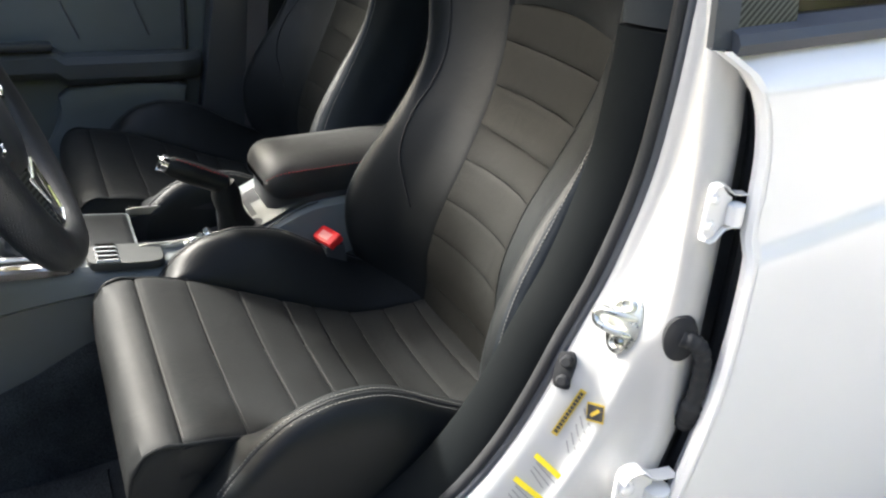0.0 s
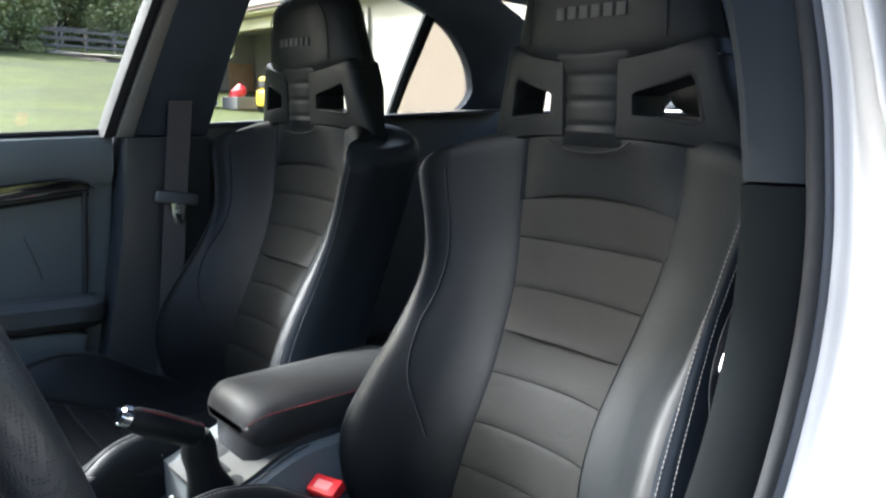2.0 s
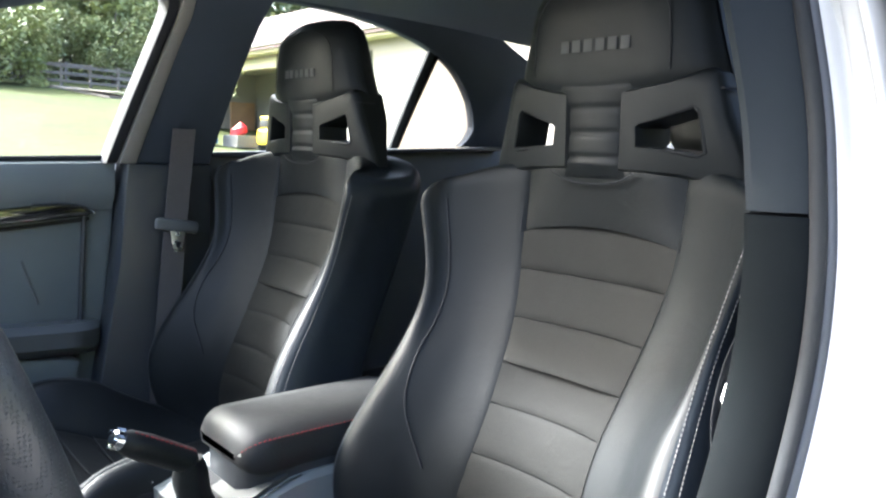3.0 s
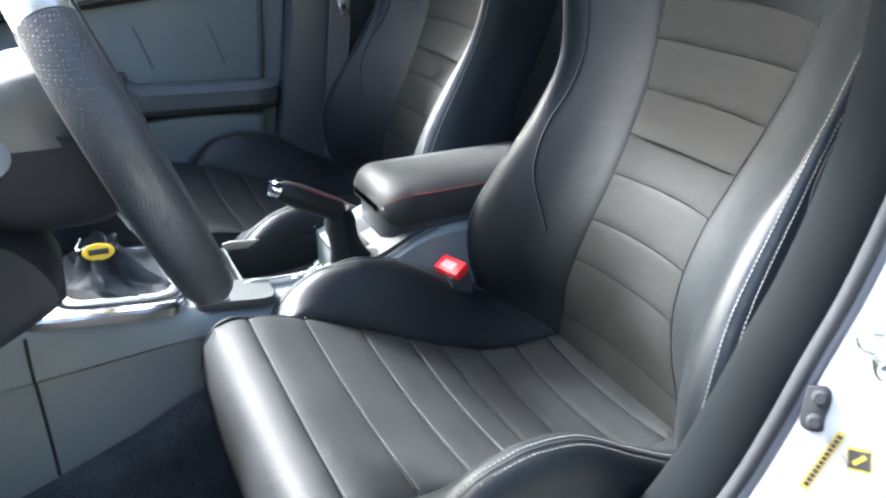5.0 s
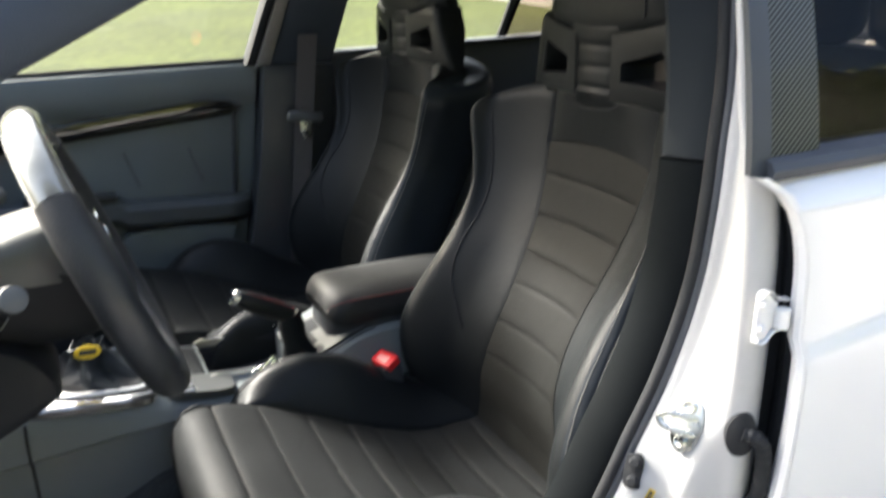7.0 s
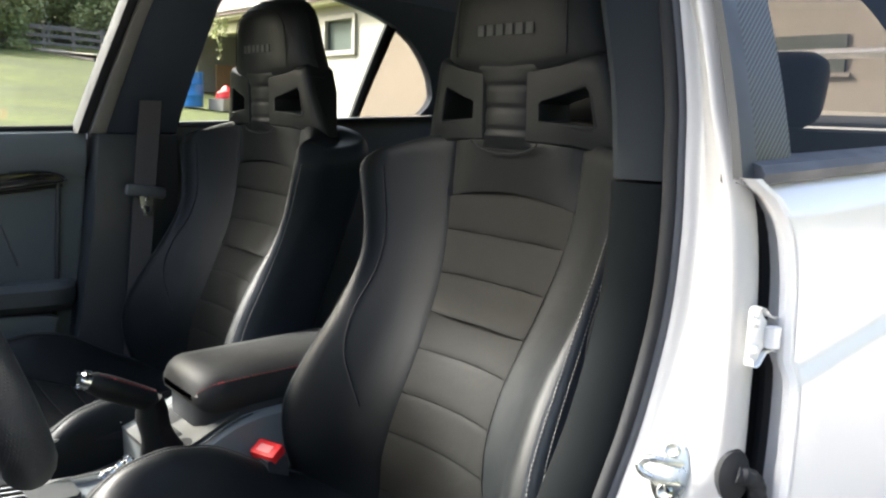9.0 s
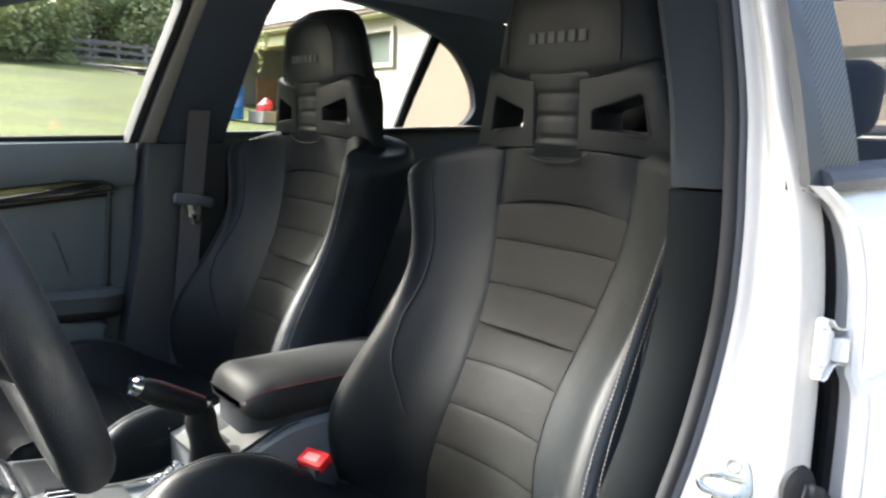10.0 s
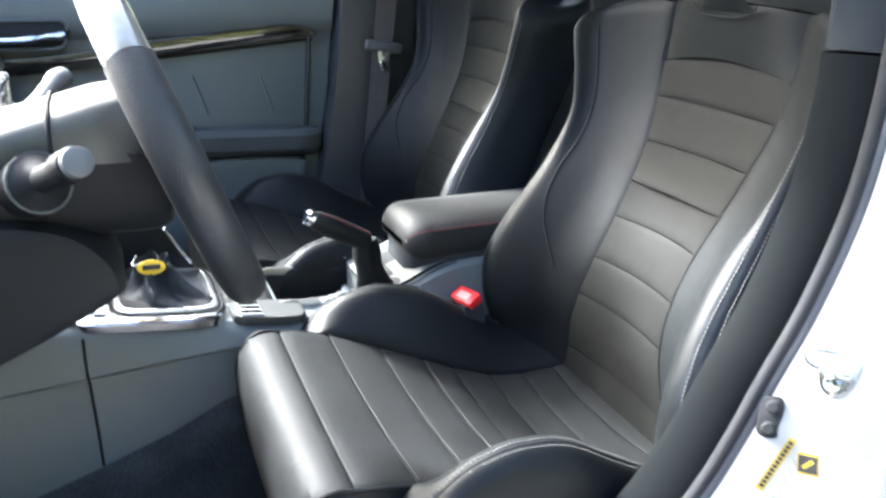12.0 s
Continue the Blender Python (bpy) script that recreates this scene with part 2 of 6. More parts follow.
def loft(rings, closed=True, caps=True, loop=False):
    """Skin through rings of equal count; loop joins the last ring to the first."""
    n = len(rings[0])
    verts = [v for r in rings for v in r]
    faces = []
    count = len(rings)
    for i in range(count if loop else count - 1):
        a, b = i * n, ((i + 1) % count) * n
        for j in range(n if closed else n - 1):
            k = (j + 1) % n
            faces.append((a + j, a + k, b + k, b + j))
    if caps and closed and not loop:
        faces.append(tuple(range(n - 1, -1, -1)))
        faces.append(tuple((count - 1) * n + j for j in range(n)))
    return verts, faces


def merge(*items):
    verts, faces = [], []
    for v, f in items:
        k = len(verts)
        verts += list(v)
        faces += [tuple(i + k for i in q) for q in f]
    return verts, faces


def moved(vf, m):
    return [m @ Vector(v) for v in vf[0]], vf[1]


def rbox(size, bevel=0.005, m=None, segments=2):
    """A box with rounded edges, centred, at the pose m."""
    bm = bmesh.new()
    bmesh.ops.create_cube(bm, size=1)
    for v in bm.verts:
        v.co = Vector((v.co.x * size[0], v.co.y * size[1], v.co.z * size[2]))
    if bevel:
        bmesh.ops.bevel(bm, geom=bm.edges[:], offset=min(bevel, 0.49 * min(size)), segments=segments, affect="EDGES", profile=0.5)
    bm.verts.index_update()
    out = [v.co.copy() for v in bm.verts], [tuple(v.index for v in f.verts) for f in bm.faces]
    bm.free()
    return moved(out, m) if m is not None else out


def prism(poly, axis, a, b, bevel=0.0, segments=2):
    """A polygon in the plane across axis ('x': y,z; 'y': x,z; 'z': x,y), thick from a to b, with rounded rims."""
    place = {"x": lambda p, h: (h, p[0], p[1]), "y": lambda p, h: (p[0], h, p[1]), "z": lambda p, h: (p[0], p[1], h)}[axis]
    n = len(poly)
    bm = bmesh.new()
    va = [bm.verts.new(place(p, a)) for p in poly]
    vb = [bm.verts.new(place(p, b)) for p in poly]
    bm.faces.new(va[::-1]), bm.faces.new(vb)
    rims = []
    for i in range(n):
        bm.faces.new((va[i], va[(i + 1) % n], vb[(i + 1) % n], vb[i]))
    bmesh.ops.recalc_face_normals(bm, faces=bm.faces)
    if bevel:
        rims = [e for e in bm.edges if (e.verts[0] in va) == (e.verts[1] in va)]
        bmesh.ops.bevel(bm, geom=rims, offset=bevel, segments=segments, affect="EDGES", profile=0.5)
    bm.verts.index_update()
    out = [v.co.copy() for v in bm.verts], [tuple(v.index for v in f.verts) for f in bm.faces]
    bm.free()
    return out


def smooth_line(points, steps=6):
    """A Catmull-Rom line through the points."""
    p = [Vector(q) for q in points]
    p = [p[0] * 2 - p[1]] + p + [p[-1] * 2 - p[-2]]
    out = []
    for i in range(1, len(p) - 2):
        for s in range(steps):
            t = s / steps
            a, b, c, d = p[i - 1], p[i], p[i + 1], p[i + 2]
            out.append(0.5 * ((2 * b) + (c - a) * t + (2 * a - 5 * b + 4 * c - d) * t * t + (3 * b - a - 3 * c + d) * t ** 3))
    return out + [p[-2]]


def tube(points, radius, sides=10, up=(0, 0, 1), flat=1.0, loop=False):
    """A tube along points; radius a number or one per point; flat squeezes it across up."""
    pts = [Vector(q) for q in points]
    n = len(pts)
    rings = []
    for i, q in enumerate(pts):
        a, b = pts[(i - 1) % n if loop else max(i - 1, 0)], pts[(i + 1) % n if loop else min(i + 1, n - 1)]
        d = (b - a).normalized()
        u = Vector(up)
        side = d.cross(u)
        side = side.normalized() if side.length > 1e-5 else d.orthogonal().normalized()
        top = side.cross(d).normalized()
        r = radius[i] if isinstance(radius, (list, tuple)) else radius
        rings.append([q + side * (math.cos(2 * math.pi * k / sides) * r) + top * (math.sin(2 * math.pi * k / sides) * r * flat) for k in range(sides)])
    return loft(rings, loop=loop)


def grid(fn, nu, nv):
    """An open sheet fn(u, v), u and v from 0 to 1."""
    verts = [fn(i / nu, j / nv) for j in range(nv + 1) for i in range(nu + 1)]
    faces = [(j * (nu + 1) + i, j * (nu + 1) + i + 1, (j + 1) * (nu + 1) + i + 1, (j + 1) * (nu + 1) + i) for j in range(nv) for i in range(nu)]
    return verts, faces


def curve_at(table, t):
    """Smooth value at t from a sorted table of (t, value)."""
    if t <= table[0][0]:
        return table[0][1]
    for i in range(len(table) - 1):
        (a, va), (b, vb) = table[i], table[i + 1]
        if t <= b:
            m0 = (vb - table[i - 1][1]) / (b - table[i - 1][0]) if i else (vb - va) / (b - a)
            m1 = (table[i + 2][1] - va) / (table[i + 2][0] - a) if i + 2 < len(table) else (vb - va) / (b - a)
            s, h = (t - a) / (b - a), b - a
            return ((2 * s ** 3 - 3 * s * s + 1) * va + (s ** 3 - 2 * s * s + s) * h * m0 + (-2 * s ** 3 + 3 * s * s) * vb + (s ** 3 - s * s) * h * m1)
    return table[-1][1]


def stitches(points, length=0.004, gap=0.003, width=0.0011, lift=(0, 0, 0)):
    """A row of thread stitches along a line, as small bars."""
    pts = [Vector(p) for p in points]
    items, s, due = [], 0.0, 0.0
    for a, b in zip(pts, pts[1:]):
        seg = (b - a).length
        if seg < 1e-6:
            continue
        d = (b - a) / seg
        side = d.orthogonal().normalized() * width / 2
        other = d.cross(side).normalized() * width / 2
        while due < s + seg:
            q = a + d * (due - s) + Vector(lift)
            e = q + d * length
            vs = [q + side, q + other, q - side, q - other, e + side, e + other, e - side, e - other]
            items.append((vs, [(0, 1, 5, 4), (1, 2, 6, 5), (2, 3, 7, 6), (3, 0, 4, 7), (3, 2, 1, 0), (4, 5, 6, 7)]))
            due += length + gap
        s += seg
    return merge(*items)


# ---- the two front seats ----
SEAT_Y, SEAT_STEP = -0.369, 0.732
BACK_X = [(0.42, -0.124), (0.50, -0.122), (0.55, -0.122), (0.60, -0.128), (0.65, -0.125), (0.70, -0.112), (0.76, -0.086), (0.82, -0.056), (0.88, -0.028), (0.94, -0.008), (1.0, 0.004), (1.05, 0.012), (1.10, 0.016)]
BACK_W = [(0.42, 0.235), (0.50, 0.255), (0.58, 0.272), (0.66, 0.280), (0.70, 0.274), (0.74, 0.264), (0.82, 0.249), (0.90, 0.243), (0.96, 0.254), (1.03, 0.276), (1.06, 0.276)]
BACK_P = [(0.42, 0.050), (0.50, 0.070), (0.58, 0.086), (0.66, 0.093), (0.74, 0.089), (0.82, 0.077), (0.90, 0.068), (0.96, 0.072), (1.03, 0.080), (1.06, 0.080)]
KNEE = [(0.80, 0.54), (0.83, 0.58), (0.86, 0.67), (0.90, 0.74), (0.95, 0.79), (1.03, 0.80)]  # where the flank turns up, across the bolster
INSERT_W = [(0.42, 0.142), (0.50, 0.138), (0.58, 0.124), (0.64, 0.108), (0.70, 0.098), (0.76, 0.095), (0.82, 0.101), (0.88, 0.110), (0.94, 0.121), (1.0, 0.131), (1.10, 0.133)]
SEAMS = [1.002, 0.950, 0.885, 0.827, 0.774, 0.710, 0.648, 0.545, 0.44]


def back_top(y):
    return 1.092 - 0.054 * (min(abs(y), 0.283) / 0.280) ** 4


def arch(y):
    return 1.002 + 0.016 * (1 - (y / 0.131) ** 2)


def insert_panel(z0, z1, top=False):
    """One padded cross panel of the backrest between two seams."""
    def at(u, v):
        za = z0 + 0.0006
        z = za + (z1 - 0.0006 - za) * v
        w = curve_at(INSERT_W, z) - 0.002
        y = (2 * u - 1) * w
        if top:
            z = za + (arch(y) - 0.002 - za) * v
        puff = 0.0019 * (max(0.0, math.sin(math.pi * min(max(v, 0.0), 1.0)))) ** 0.22 * (1 - abs(2 * u - 1) ** 10)
        puff *= 0.6 if z1 < 0.83 else 1.0
        hollow = 0.010 * (1 - (2 * u - 1) ** 2)
        flat = 1 - abs(2 * u - 1) ** 4
        if z >= 0.827:
            puff += 0.0075 * flat * max(0.0, 1 - (z - 0.827) / 0.050) ** 1.3
        elif z > 0.745:
            puff -= 0.0060 * flat * max(0.0, (z - 0.745) / 0.082) ** 1.3
        return Vector((curve_at(BACK_X, z) + hollow + 0.004 - puff, y, z))
    return grid(at, 16, 12)


CORE = 0.124  # half width at which the bolster's flank turns up


def bolster_section(z, zt, side):
    """Half section of the backrest side at the height z: from the insert's edge over the ridge to the back."""
    xc, w, p, wi = curve_at(BACK_X, z), curve_at(BACK_W, z), curve_at(BACK_P, z), curve_at(INSERT_W, z)
    span, f = w - CORE, curve_at(KNEE, z)
    knee, rest, flat = CORE + f * span, (1 - f) * span, (f - 0.54) / 0.26
    line = [(wi - 0.006, xc + 0.010), (wi + 0.002, xc + 0.003), (wi + 0.30 * (knee - wi), xc - (0.09 + 0.01 * flat) * p), (wi + 0.64 * (knee - wi), xc - (0.31 + 0.01 * flat) * p), (knee, xc - (0.72 - 0.05 * flat) * p),
            (knee + 0.35 * rest, xc - 0.95 * p), (knee + 0.61 * rest, xc - 1.0 * p), (knee + 0.85 * rest, xc - 0.93 * p), (w, xc - 0.74 * p),
            (CORE + 1.04 * span, xc - 0.45 * p), (CORE + 1.03 * span, xc), (CORE + 0.94 * span, xc + 0.07), (CORE + 0.6 * span, xc + 0.105), (CORE * 0.6, xc + 0.118), (0.0, xc + 0.12)]
    return [Vector((x, y * side, zt)) for y, x in line]


def back_side(side, shell=False):
    """Half of the backrest: the padded face up to the ridge, or the shell behind it."""
    cut = 20
    rings = []
    for i in range(37):
        v = i / 36
        z = 0.43 + v * 0.598
        ring = bolster_section(z, z, side)
        lift = max(0.0, (z - 0.93) / 0.112) ** 2
        for k, q in enumerate(ring):
            q.z = z + (back_top(q.y) - 1.042) * lift
        rings.append(smooth_line(ring, 3))
    xm = curve_at(BACK_X, 1.04) + 0.05
    last, cap = rings[-1], []
    for k in range(1, 8):
        a = radians(90 * k / 7)
        g = 1 - (1 - math.cos(a)) * 0.30
        cap.append([Vector((xm + (q.x - xm) * g, side * (abs(q.y) - max(0.0, abs(q.y) - 0.17) * (1 - g) * 0.7), q.z + 0.034 * math.sin(a))) for q in last])
    top = cap[-1]
    lid = [[Vector((xm + (q.x - xm) * h, q.y * (0.8 + 0.2 * h), q.z + 0.010 * (1 - h))) for q in top] for h in (0.75, 0.4, 0.0)]
    return loft([(r[cut - 1:] if shell else r[:cut]) for r in rings + cap + lid], closed=False)


def yoke():
    """The plain panel between the insert's arch and the head restraint."""
    def at(u, v):
        w = curve_at(INSERT_W, 1.05) + 0.004
        y = (2 * u - 1) * w
        z0, z1 = arch(max(-0.131, min(0.131, y))) - 0.001, back_top(y) + 0.008
        z = z0 + (z1 - z0) * v
        bulge = 0.012 * math.sin(math.pi * min(1, v * 0.9 + 0.1)) ** 0.6
        roll = -0.024 * v * v * (1 - abs(2 * u - 1) ** 3)
        return Vector((curve_at(BACK_X, z) + 0.008 - bulge * (1 - abs(2 * u - 1) ** 6) + roll, y, z))
    return grid(at, 16, 12)


HEAD_W = [(1.07, 0.205), (1.12, 0.190), (1.16, 0.178), (1.20, 0.166), (1.25, 0.154), (1.30, 0.141), (1.325, 0.127), (1.340, 0.102), (1.348, 0.070)]


def head_block():
    """The padded upper part of the head restraint; its lower edge dips towards the neck."""
    rings = []
    for i, z in enumerate([1.188, 1.190, 1.197, 1.21, 1.23, 1.255, 1.28, 1.305, 1.322, 1.334, 1.342, 1.347]):
        w = curve_at(HEAD_W, z)
        t = max(0.0, (z - 1.30) / 0.047)
        x0, x1 = -0.012 + 0.030 * t ** 2.2, 0.082 - 0.014 * min(1.0, (z - 1.188) / 0.11) - 0.014 * t ** 2
        tuck = (0.014, 0.009, 0.004, 0.001)[i] if i < 4 else 0.0
        x0, w = x0 + tuck, w - 0.3 * tuck
        ring = []
        for k in range(40):
            a = 2 * math.pi * k / 40
            c, s = math.cos(a), math.sin(a)
            ey, ex = math.copysign(abs(c) ** 0.42, c), math.copysign(abs(s) ** 0.55, s)
            y = ey * w
            mid, half = (x0 + x1) / 2, (x1 - x0) / 2
            x = mid + ex * half + (0.022 * (abs(y) / w) ** 3 if s < 0 else 0)
            dip = (0.022 * min(1, abs(y) / 0.15) ** 1.3 - 0.010) * max(0.0, (1.25 - z) / 0.062)
            ring.append(Vector((x, y, z + dip)))
        rings.append(ring)
    return loft(rings)


def head_frame(side):
    """The frame round one opening of the head restraint: slanted outer post, foot and inner stay."""
    outer = [(0.040, 1.092), (0.120, 1.089), (0.208, 1.076), (0.203, 1.090), (0.176, 1.160), (0.163, 1.206), (0.152, 1.212), (0.105, 1.200), (0.055, 1.192), (0.040, 1.190)]
    inner = [(0.062, 1.120), (0.110, 1.117), (0.150, 1.113), (0.157, 1.116), (0.151, 1.146), (0.146, 1.166), (0.140, 1.172), (0.102, 1.161), (0.066, 1.151), (0.060, 1.147)]
    def bend(q):
        return 0.026 * (q[0] / 0.2) ** 2 + 0.4 * max(0.0, 1.098 - q[1])
    def pair(x, grow):
        low = (lambda z: 0.6 * max(0.0, 1.135 - z)) if x > 0.04 else (lambda z: 0.0)
        o = [Vector((x + bend(q) - low(q[1]), side * q[0], q[1])) for q in outer]
        grow += 0.10
        r = [Vector((x + bend(q), side * (q[0] + (0.112 - q[0]) * grow), q[1] + (1.136 - q[1]) * grow)) for q in inner]
        return o, r
    of, rf = pair(-0.009, 0.0)
    _, rm = pair(-0.003, 0.06)
    back, rb = pair(0.052, 0.06)
    mid = Vector((0, side * 0.112, 1.136))
    orim = [Vector((q.x + 0.016, q.y + (q.y - mid.y) * 0.03, q.z + (q.z - mid.z) * 0.03)) for q in of]
    oround = [Vector((q.x + 0.005, q.y + (q.y - mid.y) * 0.012, q.z + (q.z - mid.z) * 0.012)) for q in of]
    of = [Vector((q.x - 0.001, q.y - (q.y - mid.y) * 0.06, q.z - (q.z - mid.z) * 0.06)) for q in of]
    crest = [a.lerp(b, 0.5) + Vector((-0.001, 0, 0)) for a, b in zip(rf, of)]
    return loft([rb, rm, rf, crest, of, oround, orim, back], loop=True)


def neck():
    """The ribbed pad between the two openings."""
    rings = []
    for i in range(48):
        z = 1.080 + i * 0.118 / 47
        rib = abs(math.cos((z - 1.0765) / 0.031 * math.pi))
        x0 = -0.0080 - 0.0022 * (1 - rib ** 10) + 0.45 * max(0.0, 1.100 - z)
        w = 0.0435 + 0.016 * max(0.0, (z - 1.15) / 0.035) ** 2 + 0.016 * max(0.0, (1.11 - z) / 0.024) ** 2
        rings.append([Vector((x0 + 0.018, -w, z)), Vector((x0 + 0.006, -w * 0.93, z)), Vector((x0 + 0.001, -w * 0.7, z)), Vector((x0, 0, z)), Vector((x0 + 0.001, w * 0.7, z)), Vector((x0 + 0.006, w * 0.93, z)), Vector((x0 + 0.018, w, z)),
                      Vector((0.055, w, z)), Vector((0.055, -w, z))])
    return loft(rings)


def logo_bars(parent):
    """Six plain bars stand for the maker's name on the head restraint."""
    for i in range(6):
        y = 0.048 - i * 0.0192
        bar = rbox((0.0012, 0.0135, 0.0155), 0.0004, pose(-0.0130 + 0.020 * (abs(y) / 0.147) ** 3, y, 1.2465))
        part("logo_bar", bar, LOGO, parent, "grey embroidered bar")


# cushion: centre line height of the padded top, by x
CUSHION_Z = [(-0.64, 0.560), (-0.615, 0.600), (-0.58, 0.612), (-0.52, 0.602), (-0.45, 0.580), (-0.38, 0.556), (-0.30, 0.526), (-0.235, 0.506), (-0.18, 0.504), (-0.135, 0.508), (-0.09, 0.512)]
CUSHION_SEAMS = [-0.577, -0.503, -0.428, -0.362, -0.313, -0.250, -0.192, -0.137, -0.09]
CUSHION_W = [(-0.64, 0.208), (-0.577, 0.2078), (-0.50, 0.2030), (-0.45, 0.190), (-0.35, 0.165), (-0.20, 0.150), (-0.08, 0.140)]
RIDGE_Z = [(-0.585, 0.510), (-0.56, 0.545), (-0.545, 0.566), (-0.527, 0.585), (-0.507, 0.606), (-0.47, 0.631), (-0.43, 0.642), (-0.40, 0.644), (-0.34, 0.632), (-0.27, 0.592), (-0.20, 0.556), (-0.13, 0.536), (-0.06, 0.53)]


def cushion_panel(x0, x1):
    def at(u, v):
        x = x0 + 0.0005 + (x1 - x0 - 0.0010) * v
        w = curve_at(CUSHION_W, x)
        y = math.sin(math.pi / 2 * (2 * u - 1)) * w
        puff = 0.0020 * max(0.0, math.sin(math.pi * v)) ** 0.25
        dish = -0.012 * (1 - (y / w) ** 2) * min(1, (x + 0.64) / 0.15)
        drop = 0.007 * max(0.0, (abs(y) / w - 0.955) / 0.045) ** 2
        return Vector((x, y, curve_at(CUSHION_Z, x) + dish + puff - 0.006 - drop))
    return grid(at, 18, 10)


def cushion_side(side):
    """The upright leather face at the end of the cushion, ahead of the bolster."""
    def at(u, v):
        x = -0.585 + 0.165 * u
        w, z = curve_at(CUSHION_W, x), curve_at(CUSHION_Z, x) - 0.0095
        return Vector((x, side * (w + 0.004 * math.sin(math.pi * min(1, 4 * v)) - 0.002), z - (z - 0.38) * v))
    return grid(at, 12, 16)


def cushion_front():
    """The rolled front edge that drops to the seat's base."""
    profile = [(-0.5772, 0.6040), (-0.581, 0.6068), (-0.590, 0.6085), (-0.603, 0.6080), (-0.622, 0.602), (-0.638, 0.578), (-0.644, 0.540), (-0.640, 0.48), (-0.628, 0.42), (-0.610, 0.375), (-0.59, 0.36)]
    profile += [(-0.565, 0.37), (-0.560, 0.45), (-0.560, 0.53), (-0.560, 0.585), (-0.5775, 0.5975)]
    cx, cz = -0.597, 0.50
    rings = []
    for y, g in ((-0.2085, 0.0), (-0.2085, 0.80), (-0.2070, 0.93), (-0.2030, 0.985)) + tuple((-0.195 + 0.0195 * i, 1.0) for i in range(21)) + ((0.2030, 0.985), (0.2070, 0.93), (0.2085, 0.80), (0.2085, 0.0)):
        sag = 0.004 * (1 - (y / 0.205) ** 2)
        rings.append([Vector((cx + (x - cx) * g, y, cz + (z - cz) * g - (sag if z > 0.58 else sag * 0.3))) for x, z in profile])
    return loft(rings)


def cushion_bolster(side):
    rings = []
    for i in range(41):
        x = -0.556 + i * 0.476 / 40
        zr = curve_at(RIDGE_Z, x)
        wi = curve_at(CUSHION_W, x) - 0.004
        zi = min(curve_at(CUSHION_Z, x) - 0.006, zr - 0.004)
        wo = 0.276 - 0.035 * max(0.0, (-0.51 - x) / 0.06) ** 2 - 0.03 * max(0, (x + 0.2) / 0.12) ** 2
        span = wo - wi
        h = zr - zi
        low = 0.37
        sec = [(wi, zi - 0.012), (wi + 0.03 * span, zi + 0.10 * h), (wi + 0.22 * span, zi + 0.55 * h), (wi + 0.45 * span, zi + 0.93 * h), (wi + 0.62 * span, zi + 1.0 * h), (wi + 0.78 * span, zi + 0.95 * h),
               (wi + 0.93 * span, zi + 0.72 * h - 0.004), (wi + 1.02 * span, zi + 0.25 * h - 0.02), (wi + 1.06 * span, (zi + low) / 2 + 0.02), (wi + 1.02 * span, low + 0.03), (wi + 0.9 * span, low), (wi, low)]
        bunch = max(0.0, (x + 0.21) / 0.13)
        sec = [(y + 0.003 * bunch * math.sin(150 * x + 9 * y), z + (0.0045 * bunch * math.sin(135 * x + 30 * y) if z > 0.45 else 0)) for y, z in sec]
        rings.append(smooth_line([Vector((x, side * y, z)) for y, z in sec], 3))
    nose = [[Vector((x, q.y * gy, 0.40 + (q.z - 0.40) * gz)) for q in rings[0]] for x, gy, gz in ((-0.592, 0.955, 0.45), (-0.587, 0.968, 0.70), (-0.578, 0.984, 0.90), (-0.567, 0.995, 0.975))]
    return loft(nose + rings)


def ridge_line(side, frac_y, drop):
    pts = []
    for i in range(30):
        x = -0.552 + i * 0.422 / 29
        wi = curve_at(CUSHION_W, x) - 0.004
        wo = 0.276
        pts.append(Vector((x, side * (wi + frac_y * (wo - wi)), curve_at(RIDGE_Z, x) + drop)))
    return pts


SEAM_F = [(0.66, 0.16), (0.69, 0.26), (0.72, 0.37), (0.75, 0.48), (0.78, 0.56), (0.82, 0.63), (0.88, 0.70), (0.95, 0.75), (1.03, 0.77)]


def flank_x(z, y):
    """How far forward the bolster's face stands at the height z and half width y, up to its outer turn."""
    row = [(q.y, q.x) for q in smooth_line(bolster_section(z, z, 1)[:10], 4)]
    for (ya, xa), (yb, xb) in zip(row, row[1:]):
        if ya <= y <= yb:
            return xa + (xb - xa) * (y - ya) / max(yb - ya, 1e-6)
    return row[-1][1]


def back_line(side, table, z0=0.56, lift=0.0006):
    """A sewn line along the bolster; table gives its place across the bolster by height."""
    pts = []
    for i in range(40):
        z = z0 + i * (1.025 - z0) / 39
        y = CORE + curve_at(table, z) * (curve_at(BACK_W, z) - CORE)
        pts.append(Vector((flank_x(z, y) - lift, side * y, z + (back_top(y) - 1.042) * max(0.0, (z - 0.93) / 0.112) ** 2)))
    return pts


